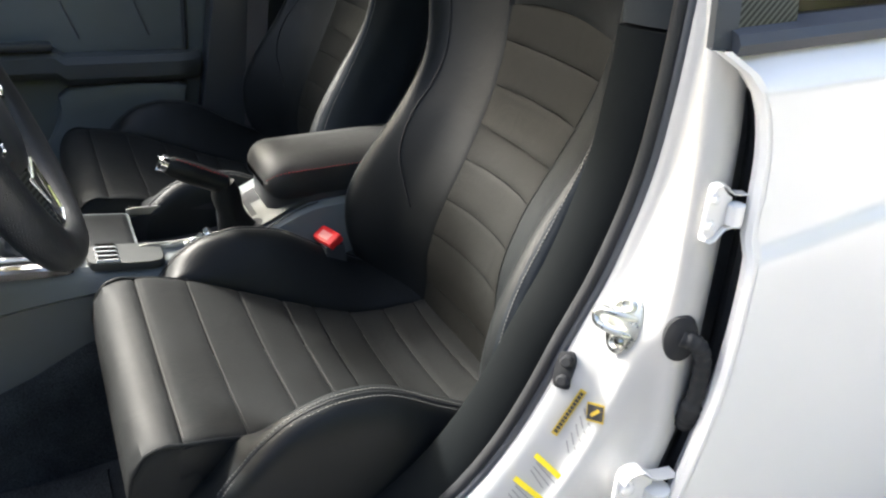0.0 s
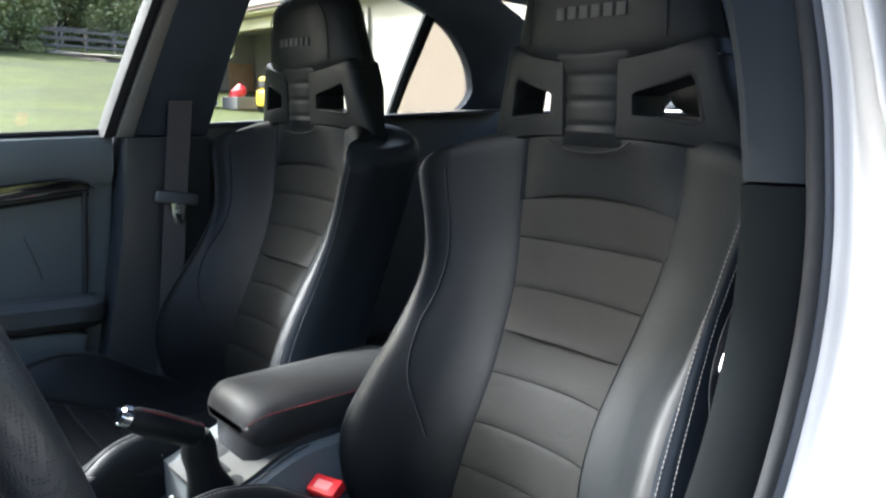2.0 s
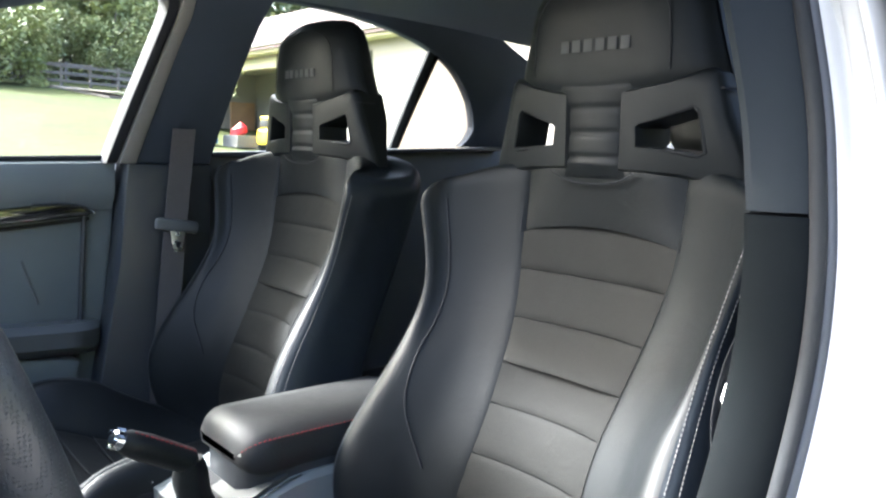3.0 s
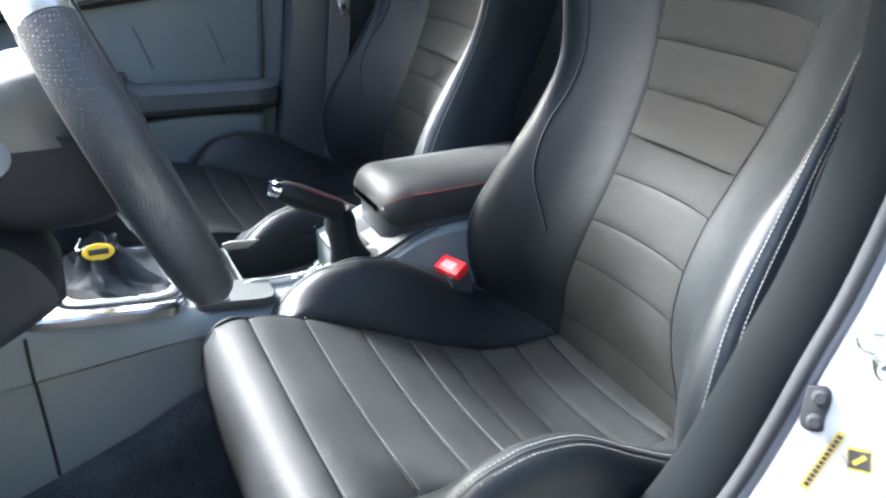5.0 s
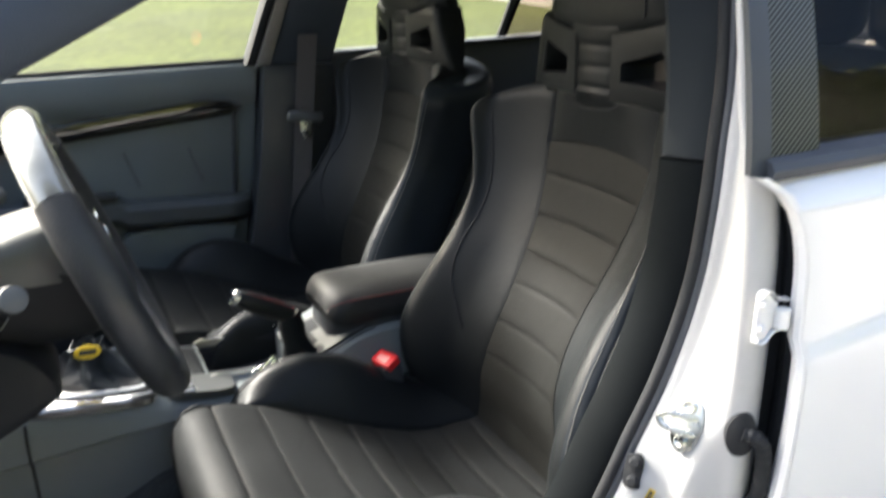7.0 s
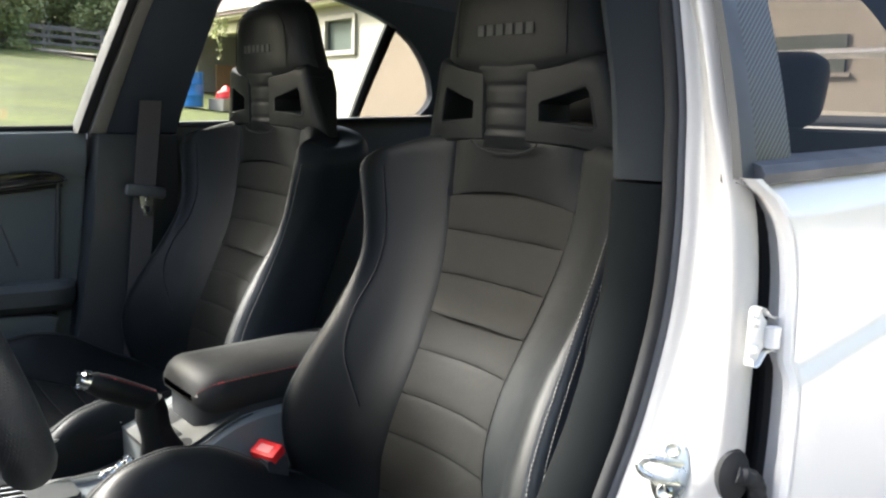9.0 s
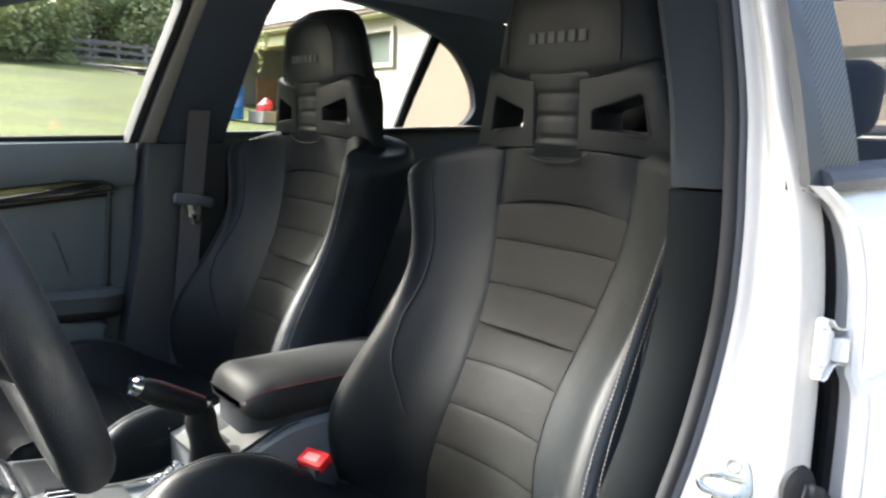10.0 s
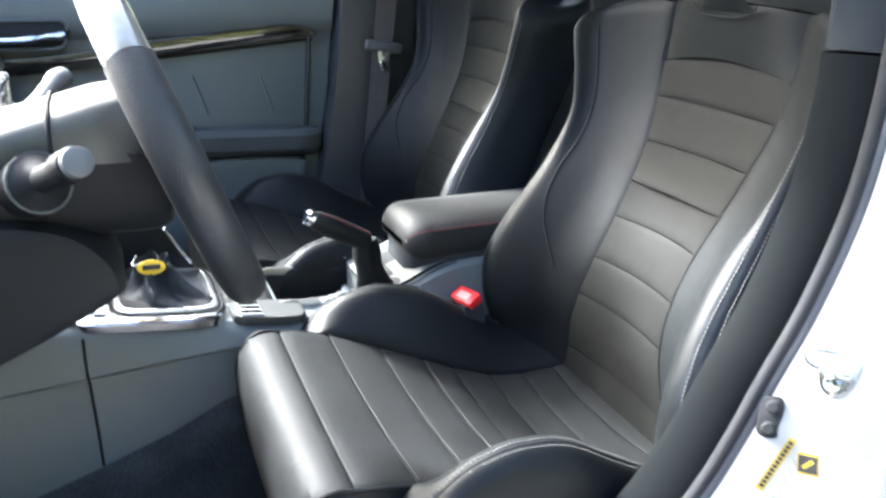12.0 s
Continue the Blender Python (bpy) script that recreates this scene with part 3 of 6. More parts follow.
def front_seat(name, label):
    seat = thing(name, label, "car seat", "front seats", (0, SEAT_Y, 0))
    for i in range(len(SEAMS) - 1):
        part("backrest_panel", insert_panel(SEAMS[i + 1], SEAMS[i], i == 0), INSERT, seat)
    for s in (1, -1):
        b = part("backrest_bolster", back_side(s), LEATHER, seat, "smooth black leather side bolster")
        part("side_shell", back_side(s, True), SIDE_LEATHER, b, "dark leather outer side")
        if s > 0:
            part("seam", tube(back_line(s, SEAM_F, 0.675, 0.0002), 0.0017, 6), RUBBER, b, "dark sewn seam")
        for f in (0.90, 0.975):
            part("stitching", stitches(back_line(s, [(0.5, f), (1.03, f)], 0.56, 0.0008), 0.0035, 0.002, 0.0013), STITCH, b, "pale thread stitching")
    yk = part("yoke_panel", yoke(), LEATHER, seat)
    for s in (1, -1):
        part("seam", tube([(curve_at(BACK_X, z) + 0.001, s * curve_at(INSERT_W, z), z) for z in [1.0 + 0.008 * i for i in range(9)]], 0.0014, 6), RUBBER, yk, "dark sewn seam")
    part("seam", tube(smooth_line([(-0.0085, y, 1.074 + 0.016 * (abs(y) / 0.068) ** 3) for y in (-0.068, -0.058, -0.045, -0.02, 0, 0.02, 0.045, 0.058, 0.068)], 3), 0.0015, 6), RUBBER, yk, "curved seam below the neck pad")
    head = part("head_restraint", head_block(), LEATHER, seat, "tall black leather head restraint")
    logo_bars(head)
    seam = [Vector((-0.0125 + 0.022 * (abs(y) / 0.15) ** 3 + 0.030 * max(0, (z - 1.30) / 0.047) ** 2.2, y, z)) for y, z in ((-0.1075, 1.212), (-0.108, 1.22), (-0.106, 1.26), (-0.100, 1.292), (-0.080, 1.312), (-0.045, 1.322), (0, 1.324), (0.045, 1.322), (0.080, 1.312), (0.100, 1.292), (0.106, 1.26), (0.108, 1.22), (0.1075, 1.212))]
    part("seam", tube(smooth_line(seam, 4), 0.0010, 6), RUBBER, head, "dark sewn seam")
    for s in (1, -1):
        hf = part("head_frame", head_frame(s), LEATHER, seat, "black leather frame round an open slot")
        hole = [(0.060, 1.118), (0.110, 1.115), (0.150, 1.111), (0.159, 1.115), (0.153, 1.145), (0.148, 1.168), (0.140, 1.174), (0.102, 1.163), (0.064, 1.153), (0.058, 1.147)]
        hole = [(y + (0.112 - y) * 0.10, z + (1.136 - z) * 0.10) for y, z in hole]
        part("slot_rim", tube([(0.026 * (y / 0.2) ** 2 - 0.006, s * y, z) for y, z in hole], 0.0034, 8, (1, 0, 0), loop=True), STALK_BLACK, hf, "black plastic slot rim")
        part("seam", tube(smooth_line([(-0.001 + 0.026 * (y / 0.2) ** 2 - 0.0035, s * y, z) for y, z in ((0.150, 1.186), (0.162, 1.190), (0.172, 1.190))] + [(0.045, s * 0.1745, 1.190)], 4), 0.0014, 6), RUBBER, hf, "dark sewn seam")
    part("neck_pad", neck(), LEATHER, seat, "ribbed neck pad")
    for i in range(len(CUSHION_SEAMS) - 1):
        part("cushion_panel", cushion_panel(CUSHION_SEAMS[i], CUSHION_SEAMS[i + 1]), CUSHION, seat)
        if i < 4:
            x = CUSHION_SEAMS[i]
            w = curve_at(CUSHION_W, x) - 0.012
            row = [Vector((x + 0.0022, w * k / 12, curve_at(CUSHION_Z, x) - 0.0040 - 0.012 * (1 - (k / 12) ** 2) * min(1, (x + 0.64) / 0.15))) for k in range(-12, 13)]
            part("stitching", stitches(row, 0.0036, 0.0022, 0.0010), THREAD, seat, "fine grey thread stitching")
    f = part("cushion_front", cushion_front(), CUSHION, seat, "rolled leather front edge")
    for s in (1, -1):
        part("cushion_side", cushion_side(s), LEATHER, seat, "upright leather end of the cushion")
        edge = [Vector((x, s * (curve_at(CUSHION_W, x) - 0.0022), curve_at(CUSHION_Z, x) - 0.0085)) for x in (-0.46, -0.50, -0.54, -0.57)]
        edge += [Vector((q[0], s * 0.2055, q[1])) for q in ((-0.585, 0.6060), (-0.598, 0.6085), (-0.618, 0.602), (-0.635, 0.577), (-0.641, 0.540), (-0.637, 0.48), (-0.626, 0.42))]
        part("piping", tube(smooth_line(edge, 3), 0.0028, 8), LEATHER, f)
    for s in (1, -1):
        b = part("cushion_bolster", cushion_bolster(s), LEATHER, seat, "raised black leather side bolster")
        part("stitching", stitches(ridge_line(s, 0.60, 0.0008), 0.0035, 0.002, 0.0012), STITCH, b, "pale thread stitching")
        part("seam", tube(ridge_line(s, 0.66, 0.0001), 0.0013, 6), RUBBER, b, "dark sewn seam")
        part("stitching", stitches(ridge_line(s, 0.72, -0.0010), 0.0035, 0.002, 0.0012), STITCH, b, "pale thread stitching")
    part("seat_base", rbox((0.46, 0.40, 0.10), 0.02, pose(-0.33, 0, 0.40)), PLASTIC, seat, "black seat base")
    part("adjuster_bar", tube(smooth_line([(-0.50, 0.17, 0.335), (-0.60, 0.165, 0.332), (-0.625, 0.15, 0.330), (-0.628, 0, 0.330), (-0.625, -0.15, 0.330), (-0.60, -0.165, 0.332), (-0.50, -0.17, 0.335)], 4), 0.006, 8), GREY_METAL, seat, "thin steel adjuster bar")
    for s in (1, -1):
        part("seat_rail", rbox((0.50, 0.035, 0.05), 0.006, pose(-0.30, s * 0.19, 0.325)), GREY_METAL, seat, "dark steel slide rail")
    return seat


driver_seat = front_seat("driver_seat", "black leather bucket seat with grey ribbed insert beside the open door")
passenger_seat = copy_thing(driver_seat, pose(0, SEAT_Y + SEAT_STEP, 0))
passenger_seat.name = "passenger_seat"
tagged(passenger_seat, "black leather bucket seat with grey ribbed insert beside the far door")


# ---- car shell ----
def lean(y, z):
    """How far the car's sides lean in above the belt line."""
    t = max(0.0, z - 1.06)
    return math.copysign(1, y) * (abs(y) - 0.30 * t - 0.25 * t * t)


def side_prism(poly, y0, y1, bevel=0.003):
    v, f = prism(poly, "y", y0, y1, bevel)
    return [Vector((q[0], lean(q[1], q[2]), q[2])) for q in v], f


def fine(poly, step=0.04):
    """The polygon with long edges cut, so that it can bend."""
    out = []
    for a, b in zip(poly, poly[1:] + poly[:1]):
        k = max(1, int(math.dist(a, b) / step))
        out += [(a[0] + (b[0] - a[0]) * i / k, a[1] + (b[1] - a[1]) * i / k) for i in range(k)]
    return out


def rounded(points, steps=5):
    return [(q.x, q.y) for q in smooth_line([(x, y, 0) for x, y in points], steps)]


car = thing("car_body", "white four-door car body with black cabin trim, driver's door open", "car body")

# roof and headliner
def roof_sheet(lift, inset=0.0):
    def at(u, v):
        x = -0.50 + 1.43 * u
        y = (2 * v - 1) * (0.575 - inset)
        z = 1.420 + 0.024 * (1 - (2 * v - 1) ** 2) - 0.10 * ((x - 0.15) / 0.95) ** 2 * (0.42 if x > 0.15 else 0.55)
        return Vector((x, y, z + lift))
    return at


part("headliner", grid(roof_sheet(0.0), 24, 16), HEADLINER, car, "black fabric headliner")
part("roof_panel", grid(roof_sheet(0.035, -0.03), 24, 16), PAINT, car, "white painted roof panel")

# windows of the far side, as the gaps between pillars and rails
for s, nm in ((1, "far"), (-1, "near")):
    y0, y1 = (0.695, 0.735) if s > 0 else (-0.735, -0.695)
    roof_rail = rounded([(-0.95, 1.275), (-0.75, 1.335), (-0.45, 1.385), (-0.15, 1.405), (0.08, 1.416), (0.22, 1.411), (0.32, 1.399), (0.40, 1.385), (0.49, 1.361), (0.59, 1.316), (0.67, 1.247), (0.706, 1.19), (0.712, 1.165), (0.702, 1.140), (0.683, 1.120)])
    upper = [(0.90, 1.115), (0.98, 1.20), (0.90, 1.34), (0.6, 1.45), (0.2, 1.48), (-0.2, 1.475), (-0.6, 1.44), (-0.95, 1.34)]
    part("roof_rail", side_prism(fine(roof_rail + upper, 0.05), y0 + (0.012 if s > 0 else -0.01), y1, 0.002), HEADLINER, car, "black lined roof rail and rear pillar")
# far centre pillar
part("center_pillar", side_prism(fine([(-0.232, 1.06), (-0.068, 1.06), (-0.030, 1.24), (-0.004, 1.35), (0.022, 1.42), (-0.16, 1.42)]), 0.655, 0.735), HEADLINER, car, "black centre pillar trim")
part("center_pillar", side_prism(fine([(-0.345, 0.40), (-0.09, 0.40), (-0.070, 1.06), (-0.248, 1.06), (-0.268, 0.85)]), 0.635, 0.715), PLASTIC_SMOOTH, car, "dark lower pillar trim")
part("frame_strip", side_prism(fine(rounded([(-0.262, 1.06), (-0.228, 1.18), (-0.193, 1.30), (-0.177, 1.36), (-0.178, 1.395)]) + rounded([(-0.150, 1.40), (-0.152, 1.355), (-0.167, 1.30), (-0.197, 1.18), (-0.228, 1.06)])), 0.648, 0.70), PILLAR_BEIGE, car, "light grey strip along the door frame")
part("window_seal", side_prism(fine(rounded([(-0.286, 1.06), (-0.251, 1.18), (-0.216, 1.30), (-0.200, 1.365), (-0.207, 1.395)]) + rounded([(-0.180, 1.394), (-0.179, 1.36), (-0.195, 1.30), (-0.230, 1.18), (-0.264, 1.06)])), 0.656, 0.715), RUBBER, car, "black rubber window seal")
part("window_divider", side_prism(fine([(0.452, 1.10), (0.480, 1.10), (0.538, 1.350), (0.504, 1.372)]), 0.722, 0.735, 0.001), RUBBER, car, "black window divider bar")
# panels below the belt, far side
part("rear_side_trim", prism(rounded([(-0.07, 1.084), (0.3, 1.098), (0.8, 1.120)]) + [(0.95, 1.12), (0.95, 0.45), (-0.085, 0.45)], "y", 0.67, 0.76, 0.012), PLASTIC, car, "black rear door trim below the glass")
part("belt_trim", side_prism(fine([(-0.06, 1.077), (0.80, 1.112), (0.80, 1.122), (-0.06, 1.088)]), 0.66, 0.70), SEAL_GREY, car, "dark strip under the rear window")
part("outer_skin", prism([(-1.35, 0.30), (1.6, 0.30), (1.6, 1.11), (0.8, 1.105), (-0.9, 1.035), (-1.35, 1.02)], "y", 0.80, 0.83, 0.008), PAINT, car, "white painted far side")
part("door_shell", prism([(-1.35, 0.30), (0.95, 0.30), (0.95, 1.07), (-0.9, 1.025), (-1.35, 1.01)], "y", 0.780, 0.794, 0.002), RUBBER, car, "dark inner shell behind the trim")
# rear bulkhead: shelf, rear pillars, tail
part("parcel_shelf", grid(lambda u, v: Vector((1.00 + 0.45 * u, (2 * v - 1) * 0.60, 1.125 + 0.03 * u)), 8, 8), CARPET, car, "black parcel shelf under the rear window")
part("rear_deck", rbox((0.52, 1.45, 0.04), 0.015, pose(1.74, 0, 1.115)), PAINT, car, "white boot lid")
part("tail_panel", rbox((0.04, 1.45, 0.75), 0.015, pose(1.98, 0, 0.70)), PAINT, car, "white tail panel")
# floor, tunnel and sills
part("floor_carpet", grid(lambda u, v: Vector((-1.45 + 2.5 * u, (2 * v - 1) * 0.74, 0.27 + 0.05 * max(0, 0.2 - u) ** 2 * 25)), 30, 20), CARPET, car, "black floor carpet")
part("floor_pan", rbox((3.2, 1.50, 0.04), 0.01, pose(0.1, 0, 0.235)), RUBBER, car, "dark floor pan")
part("floor_mat", prism(rounded([(-1.05, -0.62), (-0.72, -0.63), (-0.66, -0.60), (-0.66, -0.24), (-0.70, -0.20), (-1.05, -0.20), (-1.08, -0.4), (-1.05, -0.62)], 4)[:-1], "z", 0.275, 0.287, 0.004), CARPET, car, "black floor mat")


# near centre pillar: white jamb, seal, inner trim
SEAL_X = [(0.40, -0.60), (0.44, -0.48), (0.50, -0.37), (0.56, -0.290), (0.62, -0.240), (0.68, -0.206), (0.74, -0.178), (0.81, -0.142), (0.91, -0.106), (1.0, -0.088), (1.08, -0.070), (1.15, -0.048), (1.25, -0.022), (1.36, 0.012)]
OUT_Y = [(0.30, -0.815), (0.60, -0.828), (0.95, -0.828), (1.06, -0.815), (1.20, -0.775), (1.38, -0.705)]


def jamb_ring(z):
    xs, yo = curve_at(SEAL_X, z), curve_at(OUT_Y, z)
    ys = yo + 0.113
    low = max(0.0, 0.66 - z)
    up = max(0.0, z - 1.04)
    front = -0.116 - 0.25 * low + 0.16 * up
    yo += min(0.014, 0.14 * up)
    line = [(xs + 0.05, ys + 0.02), (xs + 0.012, ys + 0.006), (xs + 0.001, ys - 0.004), (xs + 0.002, ys - 0.018), (xs + 0.010, ys - 0.030), (xs * 0.7 + front * 0.3 + 0.006, yo + 0.058), (xs * 0.55 + front * 0.45 + 0.002, yo + 0.036), (front - 0.012, yo + 0.018), (front, yo + 0.005), (front + 0.02, yo + 0.006),
            (front + 0.045, yo + 0.022), (front + 0.065, yo + 0.055), (front + 0.075, ys + 0.01), (xs + 0.06, ys + 0.02)]
    return [Vector((x, y, z)) for x, y in line]


def jamb_skin(z):
    r = jamb_ring(z)
    return smooth_line(r[1:11], 4) + r[11:] + r[:1]


jamb = part("pillar_jamb", loft([jamb_skin(0.30 + 0.02 * i) for i in range(54)]), SHADED_JAMB_PAINT, car, "white painted door jamb pillar")
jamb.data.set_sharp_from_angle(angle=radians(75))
seal_path = [Vector((curve_at(SEAL_X, z) - 0.004, curve_at(OUT_Y, z) + 0.113, z)) for z in [0.40 + 0.02 * i for i in range(49)]]
seal_path = [Vector((-1.25, -0.70, 0.385)), Vector((-1.0, -0.70, 0.385)), Vector((-0.8, -0.70, 0.387))] + seal_path
part("door_seal", tube(seal_path, 0.0085, 10, (0, 1, 0)), RUBBER, car, "black rubber door seal")
lip = [q + Vector((0.006, -0.008, 0.0)) for q in seal_path]
part("seal_lip", tube(lip, 0.0065, 10, (0, 1, 0)), SEAL_GREY, car, "grey outer lip of the seal")


def trim_ring(z, grow=0.0):
    xs, ys = curve_at(SEAL_X, z) - 0.016, curve_at(OUT_Y, z) + 0.135
    e = 0.10 * max(0.0, z - 1.05)
    line = [(xs + 0.024, ys - 0.022), (xs + 0.010, ys - 0.014), (xs - 0.004 - e * 0.3, ys + 0.010), (xs - 0.010 - e, ys + 0.030), (xs - 0.008 - e, ys + 0.038), (xs + 0.02, ys + 0.048), (xs + 0.065, ys + 0.050), (xs + 0.065, ys)]
    return [Vector((x - grow, y, z)) for x, y in line]


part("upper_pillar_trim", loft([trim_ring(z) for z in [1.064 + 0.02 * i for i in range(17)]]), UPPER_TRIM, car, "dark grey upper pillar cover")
part("lower_pillar_trim", loft([trim_ring(z, 0.004 + 0.10 * max(0, 0.8 - z) ** 2) for z in [0.50 + 0.02 * i for i in range(28)] + [1.0605]]), SHADED_PILLAR_TRIM, car, "dark grey lower pillar cover")
# sill
part("door_sill", loft([[Vector((x, -0.86, 0.20)), Vector((x, -0.86, 0.32)), Vector((x, -0.84, 0.36)), Vector((x, -0.78, 0.375)), Vector((x, -0.715, 0.375)), Vector((x, -0.70, 0.30)), Vector((x, -0.70, 0.20))] for x in (-1.4, -1.0, -0.6, -0.2)]), PAINT, car, "white painted sill")
part("sill_trim", rbox((1.0, 0.05, 0.10), 0.012, pose(-0.85, -0.67, 0.34)), PLASTIC, car, "black scuff trim inside the sill")
# near windscreen pillar
part("windscreen_pillar", tube(smooth_line([(-1.30, -0.70, 0.95), (-0.95, -0.685, 1.138), (-0.745, -0.662, 1.244), (-0.58, -0.640, 1.327), (-0.42, -0.615, 1.385)], 5), 0.034, 12, (0, 1, 0), 1.0), HEADLINER, car, "dark windscreen pillar cover")
part("windscreen_pillar", tube(smooth_line([(-1.30, 0.70, 0.93), (-0.95, 0.685, 1.125), (-0.745, 0.662, 1.25), (-0.58, 0.620, 1.335), (-0.42, 0.595, 1.385)], 5), 0.034, 12, (0, 1, 0), 1.5), HEADLINER, car, "dark windscreen pillar cover")

for nm, poly in (("side_glass", [(-0.98, 1.04), (-0.25, 1.06), (-0.16, 1.41), (-0.45, 1.395), (-0.75, 1.34), (-0.98, 1.26)]), ("side_glass", [(-0.09, 1.07), (0.466, 1.10), (0.521, 1.36), (0.35, 1.405), (0.0, 1.425)])):
    g = part(nm, side_prism(fine(poly), 0.716, 0.720, 0), GLASS, car, "clear side window glass")
    g.visible_shadow = False
g = part("quarter_glass", side_prism(fine([(0.466, 1.10), (0.72, 1.112), (0.73, 1.17), (0.70, 1.25), (0.60, 1.33), (0.521, 1.36)]), 0.712, 0.716, 0), TINTED, car, "tinted quarter window glass")
g.visible_shadow = False
g = part("rear_screen", grid(lambda u, v: Vector((0.93 + 0.62 * u, (2 * v - 1) * (0.50 + 0.10 * u), 1.405 - 0.225 * u - 0.03 * u * u + 0.02 * (1 - (2 * v - 1) ** 2))), 10, 10), TINTED, car, "tinted rear screen")
g.visible_shadow = False
g = part("windscreen", grid(lambda u, v: Vector((-1.45 + 0.95 * u, (2 * v - 1) * (0.68 - 0.10 * u), 0.95 + 0.43 * u - 0.05 * (u - u * u))), 10, 10), GLASS, car, "clear windscreen")
g.visible_shadow = False
# rear spoiler
sp = thing("rear_spoiler", "white painted boot spoiler wing behind the rear screen", "spoiler")
part("spoiler_blade", loft([[Vector((1.80 + 0.05 * abs(y), y, 1.345 - (0.03 if abs(y) > 0.45 else 0))) + Vector(d) for d in ((-0.09, 0, 0), (0, 0, 0.022), (0.10, 0, 0.03), (0.10, 0, 0.018), (0, 0, -0.012))] for y in (-0.72, -0.6, -0.46, -0.44, -0.2, 0, 0.2, 0.44, 0.46, 0.6, 0.72)]), PAINT, sp)
for s in (-0.6, 0.6):
    part("spoiler_stand", prism([(1.74, 1.05), (1.86, 1.05), (1.92, 1.345), (1.78, 1.345)], "y", s - 0.02, s + 0.02, 0.008), PAINT, sp)


# ---- jamb fittings ----
def at_jamb(z, f):
    """A place on the white jamb at the height z; f runs from the seal to the outer ridge."""
    r = jamb_ring(z)
    a = r[3:8]
    k = min(3, int(f * 4))
    return a[k].lerp(a[k + 1], f * 4 - k)


def jamb_pose(z, f):
    p, q = at_jamb(z, min(f + 0.06, 1)), at_jamb(z, max(f - 0.06, 0))
    up = (at_jamb(z + 0.02, f) - at_jamb(z - 0.02, f)).normalized()
    right = (p - q).normalized()
    n = right.cross(up).normalized()
    m = Matrix((right, n.cross(right), n)).transposed().to_4x4()
    m.translation = at_jamb(z, f)
    return m


st = thing("door_striker", "shiny zinc-plated door striker loop bolted to the white jamb", "door striker")
M = jamb_pose(0.777, 0.48)
part("base_plate", moved(prism([(0.030 * math.cos(a) * 0.66, 0.034 * math.sin(a)) for a in [2 * math.pi * i / 24 for i in range(24)]], "z", 0.0, 0.006, 0.002), M), ZINC, st)
part("loop", moved(tube(smooth_line([(0.012, 0.0095, 0.002), (0.002, 0.0095, 0.012), (-0.012, 0.0090, 0.018), (-0.022, 0.0065, 0.020), (-0.026, 0.0, 0.0205), (-0.022, -0.0065, 0.020), (-0.012, -0.0090, 0.018), (0.002, -0.0095, 0.012), (0.012, -0.0095, 0.002)], 5), 0.0044, 10, (0, 0, 1)), M), ZINC, st)
for k in (0.021, -0.021):
    part("bolt", moved(loft([[Vector((r * math.cos(a), k + r * math.sin(a), d)) for a in [2 * math.pi * i / 14 for i in range(14)]] for r, d in ((0.0085, 0.004), (0.0085, 0.008), (0.006, 0.0105), (0.003, 0.0095), (0.0005, 0.0095))]), M), ZINC, st)
bs = thing("door_bumper", "black rubber door bumper with two stubs on the white jamb", "rubber bumper")
M = jamb_pose(0.710, 0.08) @ Matrix.Scale(0.8, 4)
part("pad", moved(prism(rounded([(-0.013, 0.022), (0.006, 0.028), (0.014, 0.015), (0.012, -0.01), (0.012, -0.024), (-0.008, -0.026), (-0.014, -0.012), (-0.013, 0.022)], 3)[:-1], "z", 0, 0.006, 0.002), M), RUBBER, bs)
for k in (0.014, -0.014):
    part("stub", moved(loft([[Vector((r * math.cos(a) + 0.002, k + r * math.sin(a), h)) for a in [2 * math.pi * i / 12 for i in range(12)]] for r, h in ((0.009, 0.004), (0.009, 0.012), (0.006, 0.015), (0.002, 0.015))]), M), RUBBER, bs)


def sticker(name, label, items):
    s = thing(name, label, "label")
    for nm, mat, z, f, w, h, turn, lift in items:
        part(nm, moved(rbox((w, h, 0.0006), 0.0), jamb_pose(z, f) @ pose(0, 0, lift, 0, 0, turn)), mat, s)
    return s


def jamb_bar(name, mat, za, fa, zb, fb, width, lift, parent, f0=0.0, f1=1.0):
    """A thin printed strip lying on the jamb between two places."""
    m = jamb_pose((za + zb) / 2, (fa + fb) / 2)
    n = Vector((m[0][2], m[1][2], m[2][2]))
    p, q = at_jamb(za, fa), at_jamb(zb, fb)
    d = q - p
    p, q = p + d * f0 + n * lift, p + d * f1 + n * lift
    side = d.normalized().cross(n).normalized() * width / 2
    return part(name, ([p - side, p + side, q + side, q - side] + [v - n * 0.0005 for v in (p - side, p + side, q + side, q - side)], [(0, 1, 2, 3), (7, 6, 5, 4), (0, 4, 5, 1), (1, 5, 6, 2), (2, 6, 7, 3), (3, 7, 4, 0)]), mat, parent, smooth=False)


